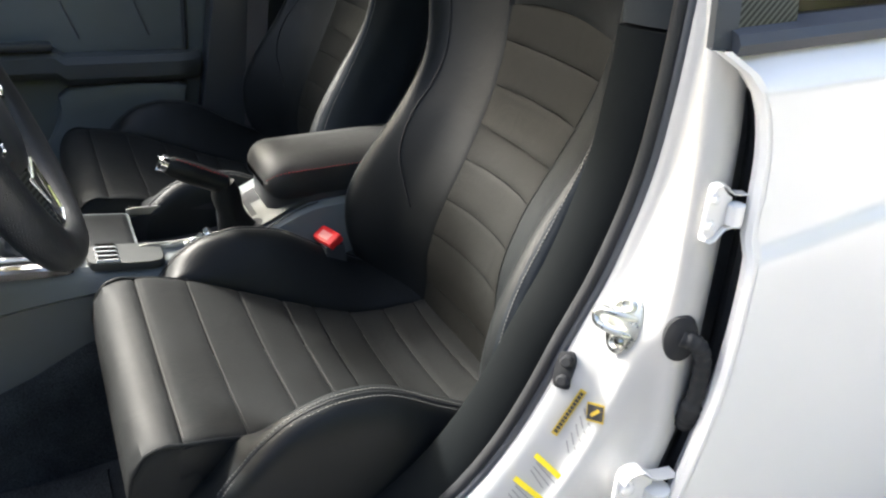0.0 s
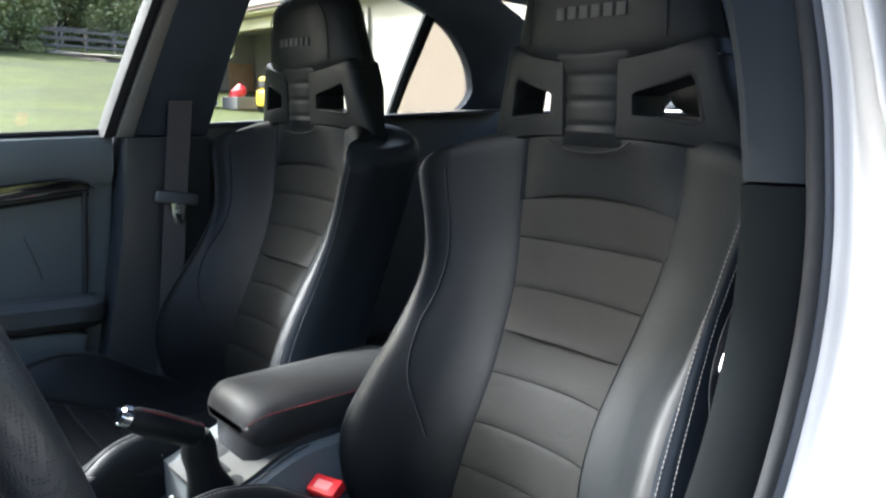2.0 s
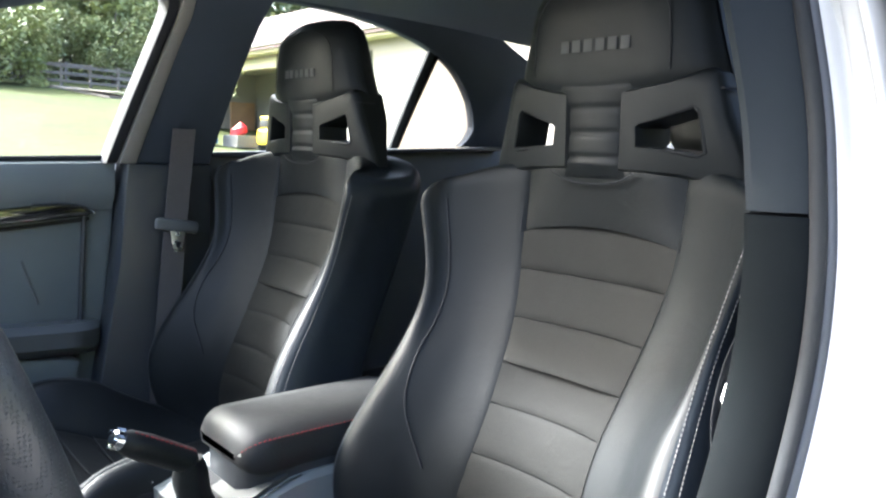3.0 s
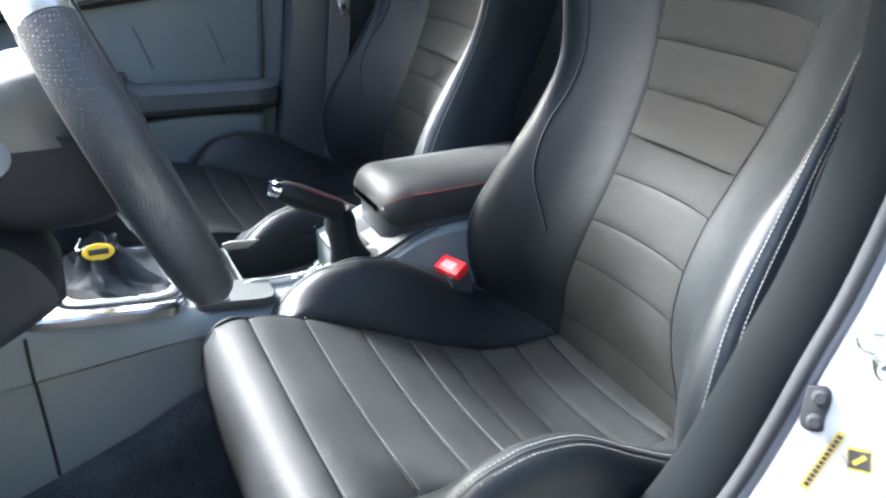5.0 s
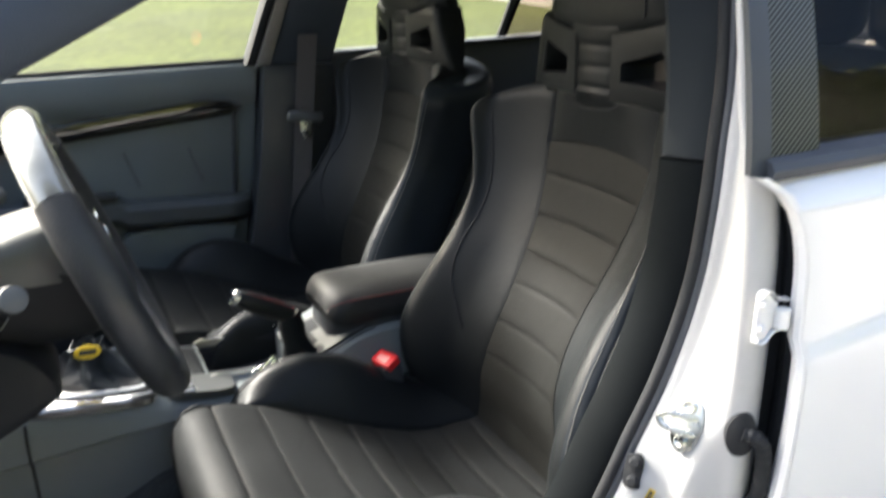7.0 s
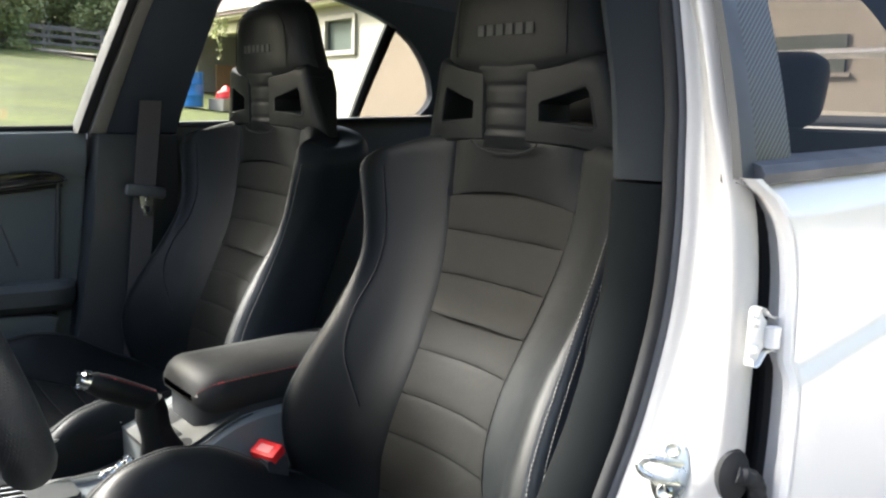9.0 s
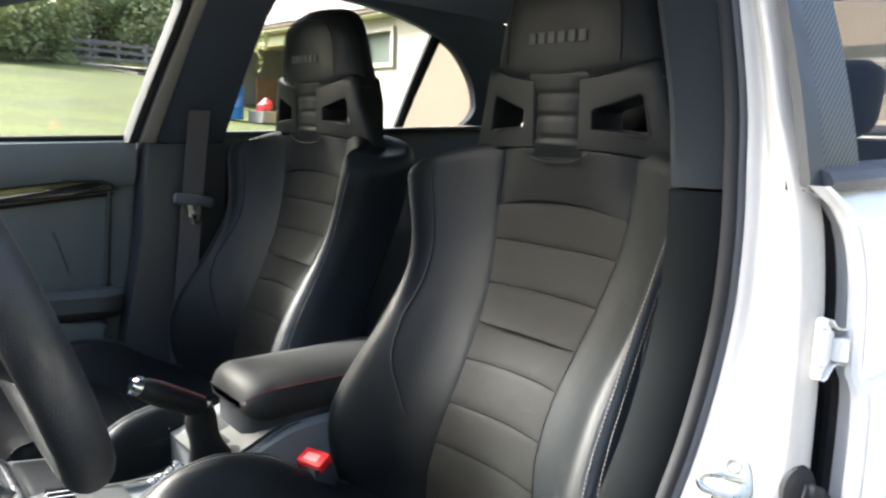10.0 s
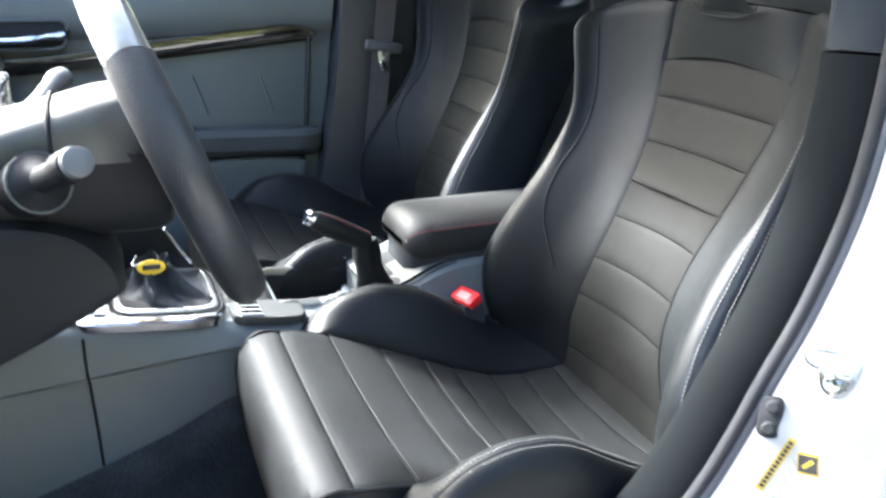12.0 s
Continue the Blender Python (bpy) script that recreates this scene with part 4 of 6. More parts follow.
tl = sticker("tyre_label", "white tyre label with ochre heading strip stuck on the jamb",
             [("emblem", GOLD_LABEL, 0.676, 0.60, 0.021, 0.021, 12, 0.0014), ("emblem_mark", INK, 0.676, 0.60, 0.0185, 0.0165, 12, 0.0020), ("emblem_sign", GOLD_LABEL, 0.676, 0.60, 0.012, 0.004, 52, 0.0026)])
jamb_bar("heading", GOLD_LABEL, 0.695, 0.40, 0.640, 0.36, 0.0078, 0.0016, tl)
for i in range(12):
    jamb_bar("heading_bar", INK, 0.695, 0.40, 0.640, 0.36, 0.0046, 0.0022, tl, 0.05 + 0.076 * i, 0.05 + 0.076 * i + 0.058)
for i in range(5):
    jamb_bar("text_bar", GREY_INK, 0.676 - 0.010 * i, 0.47, 0.664 - 0.010 * i, 0.55, 0.0016, 0.0014, tl)
    jamb_bar("text_bar", GREY_INK, 0.672 - 0.010 * i, 0.57, 0.668 - 0.010 * i, 0.64, 0.0014, 0.0014, tl)
for za, fa, zb, fb in ((0.614, 0.33, 0.597, 0.61), (0.586, 0.31, 0.569, 0.59)):
    wl = thing("warning_label", "white warning label with a yellow strip on the jamb", "label")
    jamb_bar("strip", YELLOW_LABEL, za, fa, zb, fb, 0.0065, 0.0014, wl)
    for i in range(3):
        jamb_bar("text_bar", GREY_INK, za - 0.008 - 0.0045 * i, fa + 0.04, zb - 0.008 - 0.0045 * i, fb - 0.04 * i, 0.0014, 0.0012, wl)

# ---- rear door ----
rd = thing("rear_door", "closed white rear door with black window trim and carbon strip", "car door")
EDGE = [(0.30, -0.13), (0.45, -0.12), (0.59, -0.100), (0.75, -0.080), (0.95, -0.078), (1.00, -0.082), (1.04, -0.095), (1.065, -0.118), (1.085, -0.150)]


def skin_y(x, z):
    bulge = -0.868 + 0.10 * (z - 0.78) ** 2 * (1 if z > 0.78 else 1.6)
    crease = 0.010 / (1 + math.exp(-(z - (0.90 + 0.10 * x)) / 0.0035))
    return bulge + crease + 0.012 * max(0, 0.05 - (x + 0.09)) ** 2 * 100


def door_sheet(u, v):
    z = 0.30 + v * (1.076 - 0.30)
    x0 = curve_at(EDGE, z)
    x = x0 + (1.05 - x0) * u ** 1.6
    z2 = z + (0.030 * x) * v
    return Vector((x, skin_y(x, z) + 0.030 * max(0.0, (v - 0.965) / 0.035), z2 + 0.004 * max(0.0, (v - 0.965) / 0.035)))


skin = part("door_skin", grid(door_sheet, 40, 190), PAINT, rd, "white painted outer skin with a crease")
rim = [Vector((curve_at(EDGE, z), skin_y(curve_at(EDGE, z), z) + 0.004, z)) for z in [0.30 + 0.0195 * i for i in range(41)]]
part("door_edge", loft([[q + Vector((0.004, -0.004, 0)), q + Vector((-0.004, -0.002, 0)), q + Vector((-0.007, 0.004, 0)), q + Vector((-0.005, 0.012, 0)), q + Vector((0.02, 0.022, 0)), q + Vector((0.03, 0.05, 0))] for q in rim], closed=False), PAINT, rd, "white folded door edge")
part("inner_edge_seal", tube([q + Vector((0.035, 0.045, 0)) for q in rim], 0.012, 8, (0, 1, 0)), RUBBER, rd, "black seal in the door gap")
sill_line = [Vector((x, -0.812 - 0.006, 1.083 + 0.032 * (x + 0.12))) for x in (-0.125, -0.05, 0.1, 0.3, 0.6, 1.0)]
part("belt_molding", loft([[q + Vector(d) for d in ((0, -0.012, -0.010), (0, -0.015, 0.000), (0, -0.010, 0.008), (0, 0.012, 0.014), (0, 0.014, -0.010))] for q in sill_line]), SEAL_GREY, rd, "grey rubber belt moulding")


def frame_sheet(x0, x1, z1x, off, zlo, zhi):
    def at(u, v):
        z = zlo + (zhi - zlo) * v
        x = (x0 + (x1 - x0) * u) + z1x * v
        return Vector((x, curve_at(OUT_Y, z) + off, z))
    return at


def slab(fn, nu, nv, d):
    a, fa = grid(fn, nu, nv)
    b = [q + Vector(d) for q in a]
    n = len(a)
    faces = list(fa) + [tuple(i + n for i in q[::-1]) for q in fa]
    ringi = [i for i in range(nu + 1)] + [(j + 1) * (nu + 1) - 1 for j in range(1, nv + 1)] + [nv * (nu + 1) + i for i in range(nu - 1, -1, -1)] + [j * (nu + 1) for j in range(nv - 1, 0, -1)]
    for i, k in zip(ringi, ringi[1:] + ringi[:1]):
        faces.append((k, i, i + n, k + n))
    return a + b, faces


part("frame_edge", slab(frame_sheet(-0.146, -0.1195, 0.045, -0.012, 1.078, 1.40), 2, 10, (0.004, 0.012, 0)), SEAL_GREY, rd, "dark grey window frame edge")
part("carbon_panel", slab(frame_sheet(-0.119, -0.048, 0.036, -0.010, 1.092, 1.40), 4, 12, (0, 0.012, 0)), CARBON, rd, "glossy carbon fibre pillar panel")
g = part("rear_door_glass", grid(lambda u, v: Vector((-0.047 + 0.60 * u + (0.035 + 0.03 * u) * v, curve_at(OUT_Y, 1.09 + 0.28 * v) + 0.004, 1.088 + 0.02 * u + 0.28 * v * (1 - 0.15 * u))), 10, 10), PRIVACY, rd, "dark tinted rear door glass")
g.visible_shadow = False
part("door_inner_trim", prism([(-0.03, 0.45), (0.95, 0.45), (0.95, 1.10), (-0.03, 1.07)], "y", -0.74, -0.68, 0.012), PLASTIC, rd, "black inner trim")


def hinge(x, z, k, label):
    """A pressed steel hinge: plate on the jamb, two curved flanges, barrel and two bolts."""
    y = curve_at(OUT_Y, z) - 0.002
    plate = [(-0.014, -0.036), (-0.008, -0.041), (0.010, -0.038), (0.020, -0.024), (0.030, -0.020), (0.030, 0.020), (0.020, 0.026), (0.008, 0.040), (-0.010, 0.040), (-0.014, 0.034)]
    plate = [(p * k, q * k) for p, q in plate]
    h = part("hinge", prism([(x + p, z + q) for p, q in plate], "y", y, y - 0.005, 0.0015), PAINT, rd, label)
    top = [(-0.013, 0.034), (-0.010, 0.040), (0.000, 0.042), (0.009, 0.040), (0.017, 0.032), (0.026, 0.026), (0.038, 0.023), (0.052, 0.021)]
    low = [(-0.014, -0.030), (-0.012, -0.038), (-0.004, -0.042), (0.006, -0.040), (0.014, -0.032), (0.022, -0.025), (0.036, -0.024), (0.052, -0.028)]
    for line in (top, low):
        rings = []
        for p, q in line:
            c = Vector((x + p * k, 0, z + q * k))
            n = Vector((0, 0, 0.0022 * k if line is top else -0.0022 * k))
            rings.append([c + n * 0 + Vector((0, y, 0)), c + Vector((0, y - 0.013 * k, 0)), c + n + Vector((0, y - 0.0145 * k, 0)), c + n * 1.6 + Vector((0, y, 0))])
        part("flange", loft(rings), PAINT, h, "white painted hinge flange")
    for q in (0.022, -0.018):
        part("bolt", moved(loft([[Vector((r * math.cos(a), r * math.sin(a), d)) for a in [2 * math.pi * i / 12 for i in range(12)]] for r, d in ((0.0088 * k, 0.0), (0.0088 * k, 0.002 * k), (0.007 * k, 0.0025 * k), (0.0065 * k, 0.006 * k), (0.0045 * k, 0.0075 * k), (0.001, 0.0078 * k))]), pose(x - 0.003, y - 0.005, z + q * k, 90)), PAINT, h, "white painted bolt head")
    part("barrel", tube([(x + 0.034 * k, y - 0.009, z + d) for d in (-0.021 * k, -0.019 * k, 0.0, 0.011 * k, 0.013 * k)], [0.008 * k, 0.0125 * k, 0.0125 * k, 0.0125 * k, 0.008 * k], 14), PAINT, h, "white painted hinge barrel")
    return h


hinge(-0.118, 0.930, 0.66, "white painted upper door hinge")
hinge(-0.158, 0.588, 1.15, "white painted lower door hinge")
boot = thing("cable_boot", "black ribbed rubber cable boot between jamb and rear door", "cable boot")
part("flange", moved(loft([[Vector((r * 0.62 * math.cos(a), r * math.sin(a), d)) for a in [2 * math.pi * i / 24 for i in range(24)]] for r, d in ((0.028, -0.004), (0.028, 0.002), (0.026, 0.005), (0.020, 0.007), (0.012, 0.010))]), pose(-0.115, -0.823, 0.786, 90, 0, -34)), RUBBER, boot)
bp = smooth_line([(-0.118, -0.829, 0.790), (-0.109, -0.839, 0.787), (-0.101, -0.842, 0.776), (-0.095, -0.842, 0.752), (-0.093, -0.840, 0.722), (-0.093, -0.836, 0.694), (-0.086, -0.826, 0.672)], 8)
part("bellows", tube(bp, [0.0085 + 0.0010 * (i % 4 in (0, 1)) + 0.002 * (i > 36) for i in range(len(bp))], 14), RUBBER, boot)
part("gap_lining", loft([[Vector((-0.045, -0.845, z)), Vector((-0.035, -0.79, z)), Vector((0.02, -0.78, z)), Vector((0.02, -0.84, z))] for z in (0.30, 0.6, 0.9, 1.05)]), RUBBER, car, "black lining in the door gap")

# ---- open driver's door, swung out ahead of the opening ----
dd = thing("driver_door", "white driver's door swung wide open with black inner trim", "car door", at=(-1.16, -0.815, 0))
dd.rotation_euler = (0, 0, radians(-76))
part("door_skin", prism([(0.0, 0.34), (1.02, 0.32), (1.06, 0.60), (1.05, 0.95), (1.03, 1.05), (0.0, 1.02)], "y", -0.020, 0.0, 0.006), PAINT, dd, "white painted outer skin")
part("door_card", prism([(0.03, 0.38), (0.98, 0.36), (1.02, 0.60), (1.01, 0.95), (0.99, 1.06), (0.03, 1.03)], "y", 0.002, 0.090, 0.014), PLASTIC, dd, "black inner trim")
part("armrest", rbox((0.55, 0.07, 0.07), 0.02, pose(0.55, 0.115, 0.74), 3), PLASTIC_SMOOTH, dd, "black padded armrest")
part("window_frame", tube([(0.02, 0.02, 1.02), (0.30, 0.06, 1.20), (0.62, 0.10, 1.345), (0.98, 0.12, 1.375), (1.03, 0.04, 1.05)], 0.018, 8), RUBBER, dd, "black window frame")
dg_ = part("window_glass", ([Vector(q) for q in ((0.04, 0.022, 1.03), (0.30, 0.06, 1.19), (0.62, 0.10, 1.335), (0.97, 0.12, 1.365), (1.02, 0.04, 1.05))], [(0, 1, 2, 3, 4)]), GLASS, dd, "clear window glass", False)
dg_.visible_shadow = False

# ---- far front door ----
pdoor = thing("passenger_door", "closed passenger door with black trim and glossy dark strip", "car door")
part("door_card", prism([(-1.15, 0.36), (-0.36, 0.36), (-0.30, 0.55), (-0.262, 0.90), (-0.250, 1.066), (-0.60, 1.056), (-1.15, 1.040)], "y", 0.70, 0.78, 0.010), DOOR_CARD, pdoor, "black door card")
part("upper_roll", loft([[Vector((x, 0.690, 0.962 + zo)), Vector((x, 0.672, 0.99 + zo)), Vector((x, 0.668, 1.03 + zo)), Vector((x, 0.680, 1.058 + zo)), Vector((x, 0.715, 1.066 + zo)), Vector((x, 0.72, 0.96 + zo))] for x, zo in ((-1.15, -0.022), (-0.9, -0.014), (-0.6, -0.006), (-0.30, 0.002), (-0.265, 0.003))]), DOOR_CARD, pdoor, "padded black upper door trim")
part("gloss_strip", side_prism(rounded([(-1.15, 0.905), (-0.90, 0.915), (-0.70, 0.945), (-0.55, 0.962), (-0.40, 0.977), (-0.33, 0.975), (-0.305, 0.960)]) + rounded([(-0.315, 0.953), (-0.40, 0.945), (-0.55, 0.930), (-0.72, 0.905), (-0.90, 0.880), (-1.15, 0.868)]), 0.676, 0.705, 0.004), PIANO, pdoor, "gloss black trim strip")
part("chrome_tip", tube(smooth_line([(-0.42, 0.674, 0.976), (-0.36, 0.673, 0.977), (-0.325, 0.674, 0.970), (-0.305, 0.676, 0.958)], 5), 0.0035, 8), CHROME, pdoor, "bright chrome accent")
part("strip_seam", tube([(-1.10, 0.697, 0.868), (-0.72, 0.697, 0.902), (-0.31, 0.697, 0.945)], 0.004, 8), RUBBER, pdoor, "dark groove")
HX = [(-0.985, 0.932), (-0.870, 0.932), (-0.852, 0.938), (-0.842, 0.952), (-0.839, 0.972), (-0.843, 0.986), (-0.855, 0.993), (-0.985, 0.990)]
part("handle_bezel", tube([(x, 0.667, z) for x, z in HX], 0.0045, 8, loop=True), PLASTIC, pdoor, "black bezel round the handle")
part("door_handle", tube(smooth_line([(-0.985, 0.660, 0.952), (-0.935, 0.652, 0.953), (-0.905, 0.652, 0.956), (-0.880, 0.653, 0.960), (-0.850, 0.662, 0.962)], 4), [0.012] * 5 + [0.014] * 4 + [0.009] * 3 + [0.012] * 3 + [0.015] * 2, 12, (0, 0, 1), 0.75), CHROME, pdoor, "chrome inner door handle")
part("handle_cup", side_prism(HX, 0.6685, 0.700, 0.002), RUBBER, pdoor, "dark handle recess")
part("armrest", loft([[Vector((x, 0.705, zt)), Vector((x, 0.645 + w, zt + 0.002)), Vector((x, 0.632 + w, zt - 0.012)), Vector((x, 0.636 + w, zt - 0.045)), Vector((x, 0.66 + w, zt - 0.065)), Vector((x, 0.705, zt - 0.07))] for x, zt, w in ((-1.1, 0.775, 0.0), (-0.85, 0.768, 0), (-0.62, 0.762, 0.0), (-0.60, 0.745, 0.0), (-0.36, 0.738, 0.0), (-0.325, 0.736, 0.012), (-0.30, 0.735, 0.035))]), PLASTIC, pdoor, "black padded armrest")
part("pull_grip", rbox((0.20, 0.035, 0.018), 0.006, pose(-0.72, 0.640, 0.778, 0, 2)), PLASTIC_SMOOTH, pdoor, "black pull grip")
for a in ((-0.590, 0.865, -0.560, 0.775), (-0.437, 0.865, -0.408, 0.775)):
    part("crease", tube([(a[0], 0.6995, a[1]), (a[2], 0.6985, a[3])], 0.0025, 6), PLASTIC, pdoor)
part("pocket", prism(rounded([(-0.95, 0.40), (-0.65, 0.40), (-0.40, 0.42), (-0.345, 0.47), (-0.345, 0.62), (-0.36, 0.665), (-0.60, 0.668), (-0.63, 0.60), (-0.70, 0.52), (-0.95, 0.50)], 3), "y", 0.66, 0.705, 0.010), DOOR_CARD, pdoor, "black map pocket")
part("edge_rib", tube([(-0.318, 0.697, 0.95), (-0.330, 0.697, 0.74), (-0.35, 0.694, 0.56)], 0.006, 8), PLASTIC_SMOOTH, pdoor)
part("window_sill_seal", tube([(-1.15, 0.705, 1.045), (-0.26, 0.70, 1.071)], 0.006, 8), RUBBER, pdoor, "black window seal")

sb = thing("seat_belt", "black seat belt with buckle tongue hanging on the far pillar", "seat belt")
part("webbing", loft([[Vector((x - 0.024, y - 0.010, z)), Vector((x + 0.024, y - 0.012, z)), Vector((x + 0.024, y - 0.0105, z)), Vector((x - 0.024, y - 0.008, z))] for x, y, z in ((-0.143, 0.616, 1.135), (-0.150, 0.620, 1.05), (-0.160, 0.622, 0.94), (-0.172, 0.624, 0.80), (-0.19, 0.626, 0.6), (-0.20, 0.626, 0.45))]), BELT_WEB, sb)
part("tongue_guide", rbox((0.092, 0.020, 0.026), 0.008, pose(-0.160, 0.606, 0.934, 0, 8)), PLASTIC, sb, "dark plastic tongue guide")
part("tongue", prism([(-0.176, 0.929), (-0.144, 0.929), (-0.147, 0.901), (-0.152, 0.881), (-0.168, 0.881), (-0.173, 0.901)], "y", 0.600, 0.603, 0.0008), ZINC, sb, "steel belt tongue")
part("tongue_slot", prism([(-0.166, 0.901), (-0.154, 0.901), (-0.156, 0.889), (-0.164, 0.889)], "y", 0.5985, 0.5995), RUBBER, sb)


# ---- centre console ----
cons = thing("center_console", "dark grey centre console with cup holders, switches and bright trim", "center console")
CONS_TOP = [(-1.10, 0.66), (-0.95, 0.645), (-0.86, 0.628), (-0.70, 0.612), (-0.62, 0.604), (-0.50, 0.592), (-0.42, 0.598), (-0.36, 0.618), (-0.29, 0.648), (-0.24, 0.656), (-0.05, 0.656), (0.05, 0.65)]
CONS_W = [(-1.10, 0.135), (-0.86, 0.122), (-0.60, 0.112), (-0.45, 0.106), (-0.30, 0.104), (0.05, 0.10)]


CONS_LIP = [(-1.10, 0.552), (-0.93, 0.557), (-0.80, 0.563), (-0.70, 0.569), (-0.60, 0.570), (-0.50, 0.560), (-0.40, 0.56), (0.05, 0.56)]


def console_ring(x):
    z, w, lip = curve_at(CONS_TOP, x), curve_at(CONS_W, x), curve_at(CONS_LIP, x)
    flare = 0.04 * max(0, (-0.6 - x) / 0.5)
    half = [(w + flare + 0.035, 0.27), (w + flare + 0.020, 0.40), (w + 0.004 + flare * 0.2, lip - 0.008), (w + 0.013 + flare * 0.2, lip), (w + 0.008, lip + 0.45 * (z - lip)), (w, z - 0.008), (w - 0.010, z)]
    floor = z - 0.055 if -0.5525 < x < -0.4005 else z + 0.002
    tray = [(w - 0.012, z), (w - 0.0145, floor), (-0.0515, floor), (-0.054, z)]
    return [Vector((x, y, h)) for y, h in half + tray] + [Vector((x, -y, h)) for y, h in half[::-1]]


def console_side(x, z):
    """Half width of the console's side below its lip."""
    w, flare = curve_at(CONS_W, x), 0.04 * max(0, (-0.6 - x) / 0.5)
    if z < 0.40:
        return w + flare + 0.035 - 0.015 * (z - 0.27) / 0.13
    return w + flare + 0.020 - (0.016 + flare * 0.8) * (z - 0.40) / (curve_at(CONS_LIP, x) - 0.408)


part("console_body", loft([console_ring(x) for x in sorted([-1.10 + 0.025 * i for i in range(47)] + [-0.553, -0.552, -0.401, -0.400])]), CONSOLE_SIDE, cons, "dark grey console body")
for s in (1, -1):
    part("side_carpet", loft([[Vector((x, -s * (console_side(x, z) + d), z)) for z, d in ((0.27, 0.010), (zl - 0.06, 0.008), (zl - 0.006, 0.007), (zl, 0.003), (zl - 0.004, -0.004), (0.27, -0.004))] for x, zl in ((-1.08, 0.372), (-0.96, 0.397), (-0.85, 0.422), (-0.74, 0.452), (-0.66, 0.485), (-0.58, 0.505), (-0.45, 0.52), (-0.1, 0.53))]), CARPET, cons, "black carpet on the tunnel side")
part("panel_joint", tube([(-0.845, -0.1275, 0.618), (-0.845, -0.1330, 0.590), (-0.844, -0.1392, 0.561), (-0.843, -0.1345, 0.552), (-0.840, -console_side(-0.84, 0.48) - 0.0005, 0.48), (-0.838, -console_side(-0.838, 0.425) - 0.0005, 0.425)], 0.0022, 6), RUBBER, cons, "dark panel joint")
# bright plate round the lever
def on_top(x, y, lift):
    return Vector((x, y, curve_at(CONS_TOP, x) + lift))


def top_slab(x0, x1, y0, y1, lift, thick, mat, name, label="", parent=None):
    def at(u, v):
        x, y = x0 + (x1 - x0) * u, y0 + (y1 - y0) * v
        e = max(abs(2 * u - 1), abs(2 * v - 1))
        return on_top(x, y, lift + thick - (0.004 if e > 0.999 else 0.0))
    return part(name, slab(at, 12, 10, (0, 0, -thick)), mat, parent or cons, label)


def top_pill(name, xc, yc, hx, hy, power, levels, mat, label):
    ring = [(math.copysign(abs(math.cos(k)) ** power, math.cos(k)), math.copysign(abs(math.sin(k)) ** power, math.sin(k))) for k in [2 * math.pi * i / 40 for i in range(40)]]
    return part(name, loft([[on_top(xc + cx * (hx - inset), yc + cy * (hy - inset), h) for cx, cy in ring] for inset, h in levels]), mat, cons, label)


top_pill("lever_plate", -0.755, -0.003, 0.116, 0.117, 0.35, ((0, -0.004), (0, 0.007), (0.004, 0.011), (0.018, 0.012), (0.06, 0.012)), POLISHED, "bright silver plate round the gear lever")
top_slab(-0.842, -0.806, -0.092, -0.052, 0.009, 0.005, SATIN_METAL, "plate_button", "silver button")
top_slab(-0.830, -0.812, -0.096, -0.0925, 0.010, 0.004, RUBBER, "button_mark", "dark button slot")
top_pill("boot_frame", -0.725, -0.003, 0.078, 0.094, 0.35, ((0, 0.006), (0, 0.016), (0.003, 0.0185), (0.009, 0.0185), (0.012, 0.015), (0.03, 0.014)), SATIN_METAL, "raised silver frame round the boot")
top_pill("frame_gap", -0.725, -0.003, 0.083, 0.099, 0.35, ((0, 0.010), (0, 0.0128), (0.002, 0.0132), (0.03, 0.0132)), RUBBER, "dark gap round the frame")
top_pill("boot_bed", -0.725, -0.003, 0.068, 0.084, 0.35, ((0, 0.012), (0, 0.0168), (0.004, 0.0172), (0.03, 0.0172)), RUBBER, "dark bed under the boot")
field = [(-0.578 + 0.058 * math.copysign(abs(math.cos(k)) ** 0.45, math.cos(k)), -0.080 + 0.036 * math.copysign(abs(math.sin(k)) ** 0.45, math.sin(k))) for k in [2 * math.pi * i / 32 for i in range(32)]]
part("switch_field", loft([[on_top(-0.578 + (x + 0.578) * g, -0.080 + (y + 0.080) * g, h) for x, y in field] for g, h in ((1.0, -0.004), (1.0, 0.006), (0.97, 0.009), (0.5, 0.010), (0.02, 0.010))]), CONSOLE_GREY, cons, "rounded grey switch field")
for i in range(4):
    top_slab(-0.622, -0.588, -0.108 + 0.016 * i, -0.097 + 0.016 * i, 0.008, 0.006, PIANO, "switch", "dark rocker switch with pale rim")
    top_slab(-0.623, -0.587, -0.1100 + 0.016 * i, -0.1083 + 0.016 * i, 0.008, 0.0052, PAPER, "switch_rim", "pale switch rim")
top_slab(-0.640, -0.5545, -0.044, 0.098, 0.0015, 0.003, STALK_BLACK, "top_deck", "black deck ahead of the tray")
top_slab(-0.5515, -0.4015, -0.0512, 0.090, -0.053, 0.006, RUBBER, "side_tray", "black lined tray")
for y0, y1 in ((-0.0512, -0.0490), (0.0880, 0.0905)):
    top_slab(-0.5515, -0.4015, y0, y1, -0.050, 0.049, RUBBER, "tray_wall", "black tray wall")
top_slab(-0.556, -0.400, -0.060, -0.055, 0.003, 0.010, SATIN_METAL, "tray_edge", "pale tray edge")
top_slab(-0.556, -0.400, 0.093, 0.098, 0.003, 0.010, SATIN_METAL, "tray_edge", "pale tray edge")
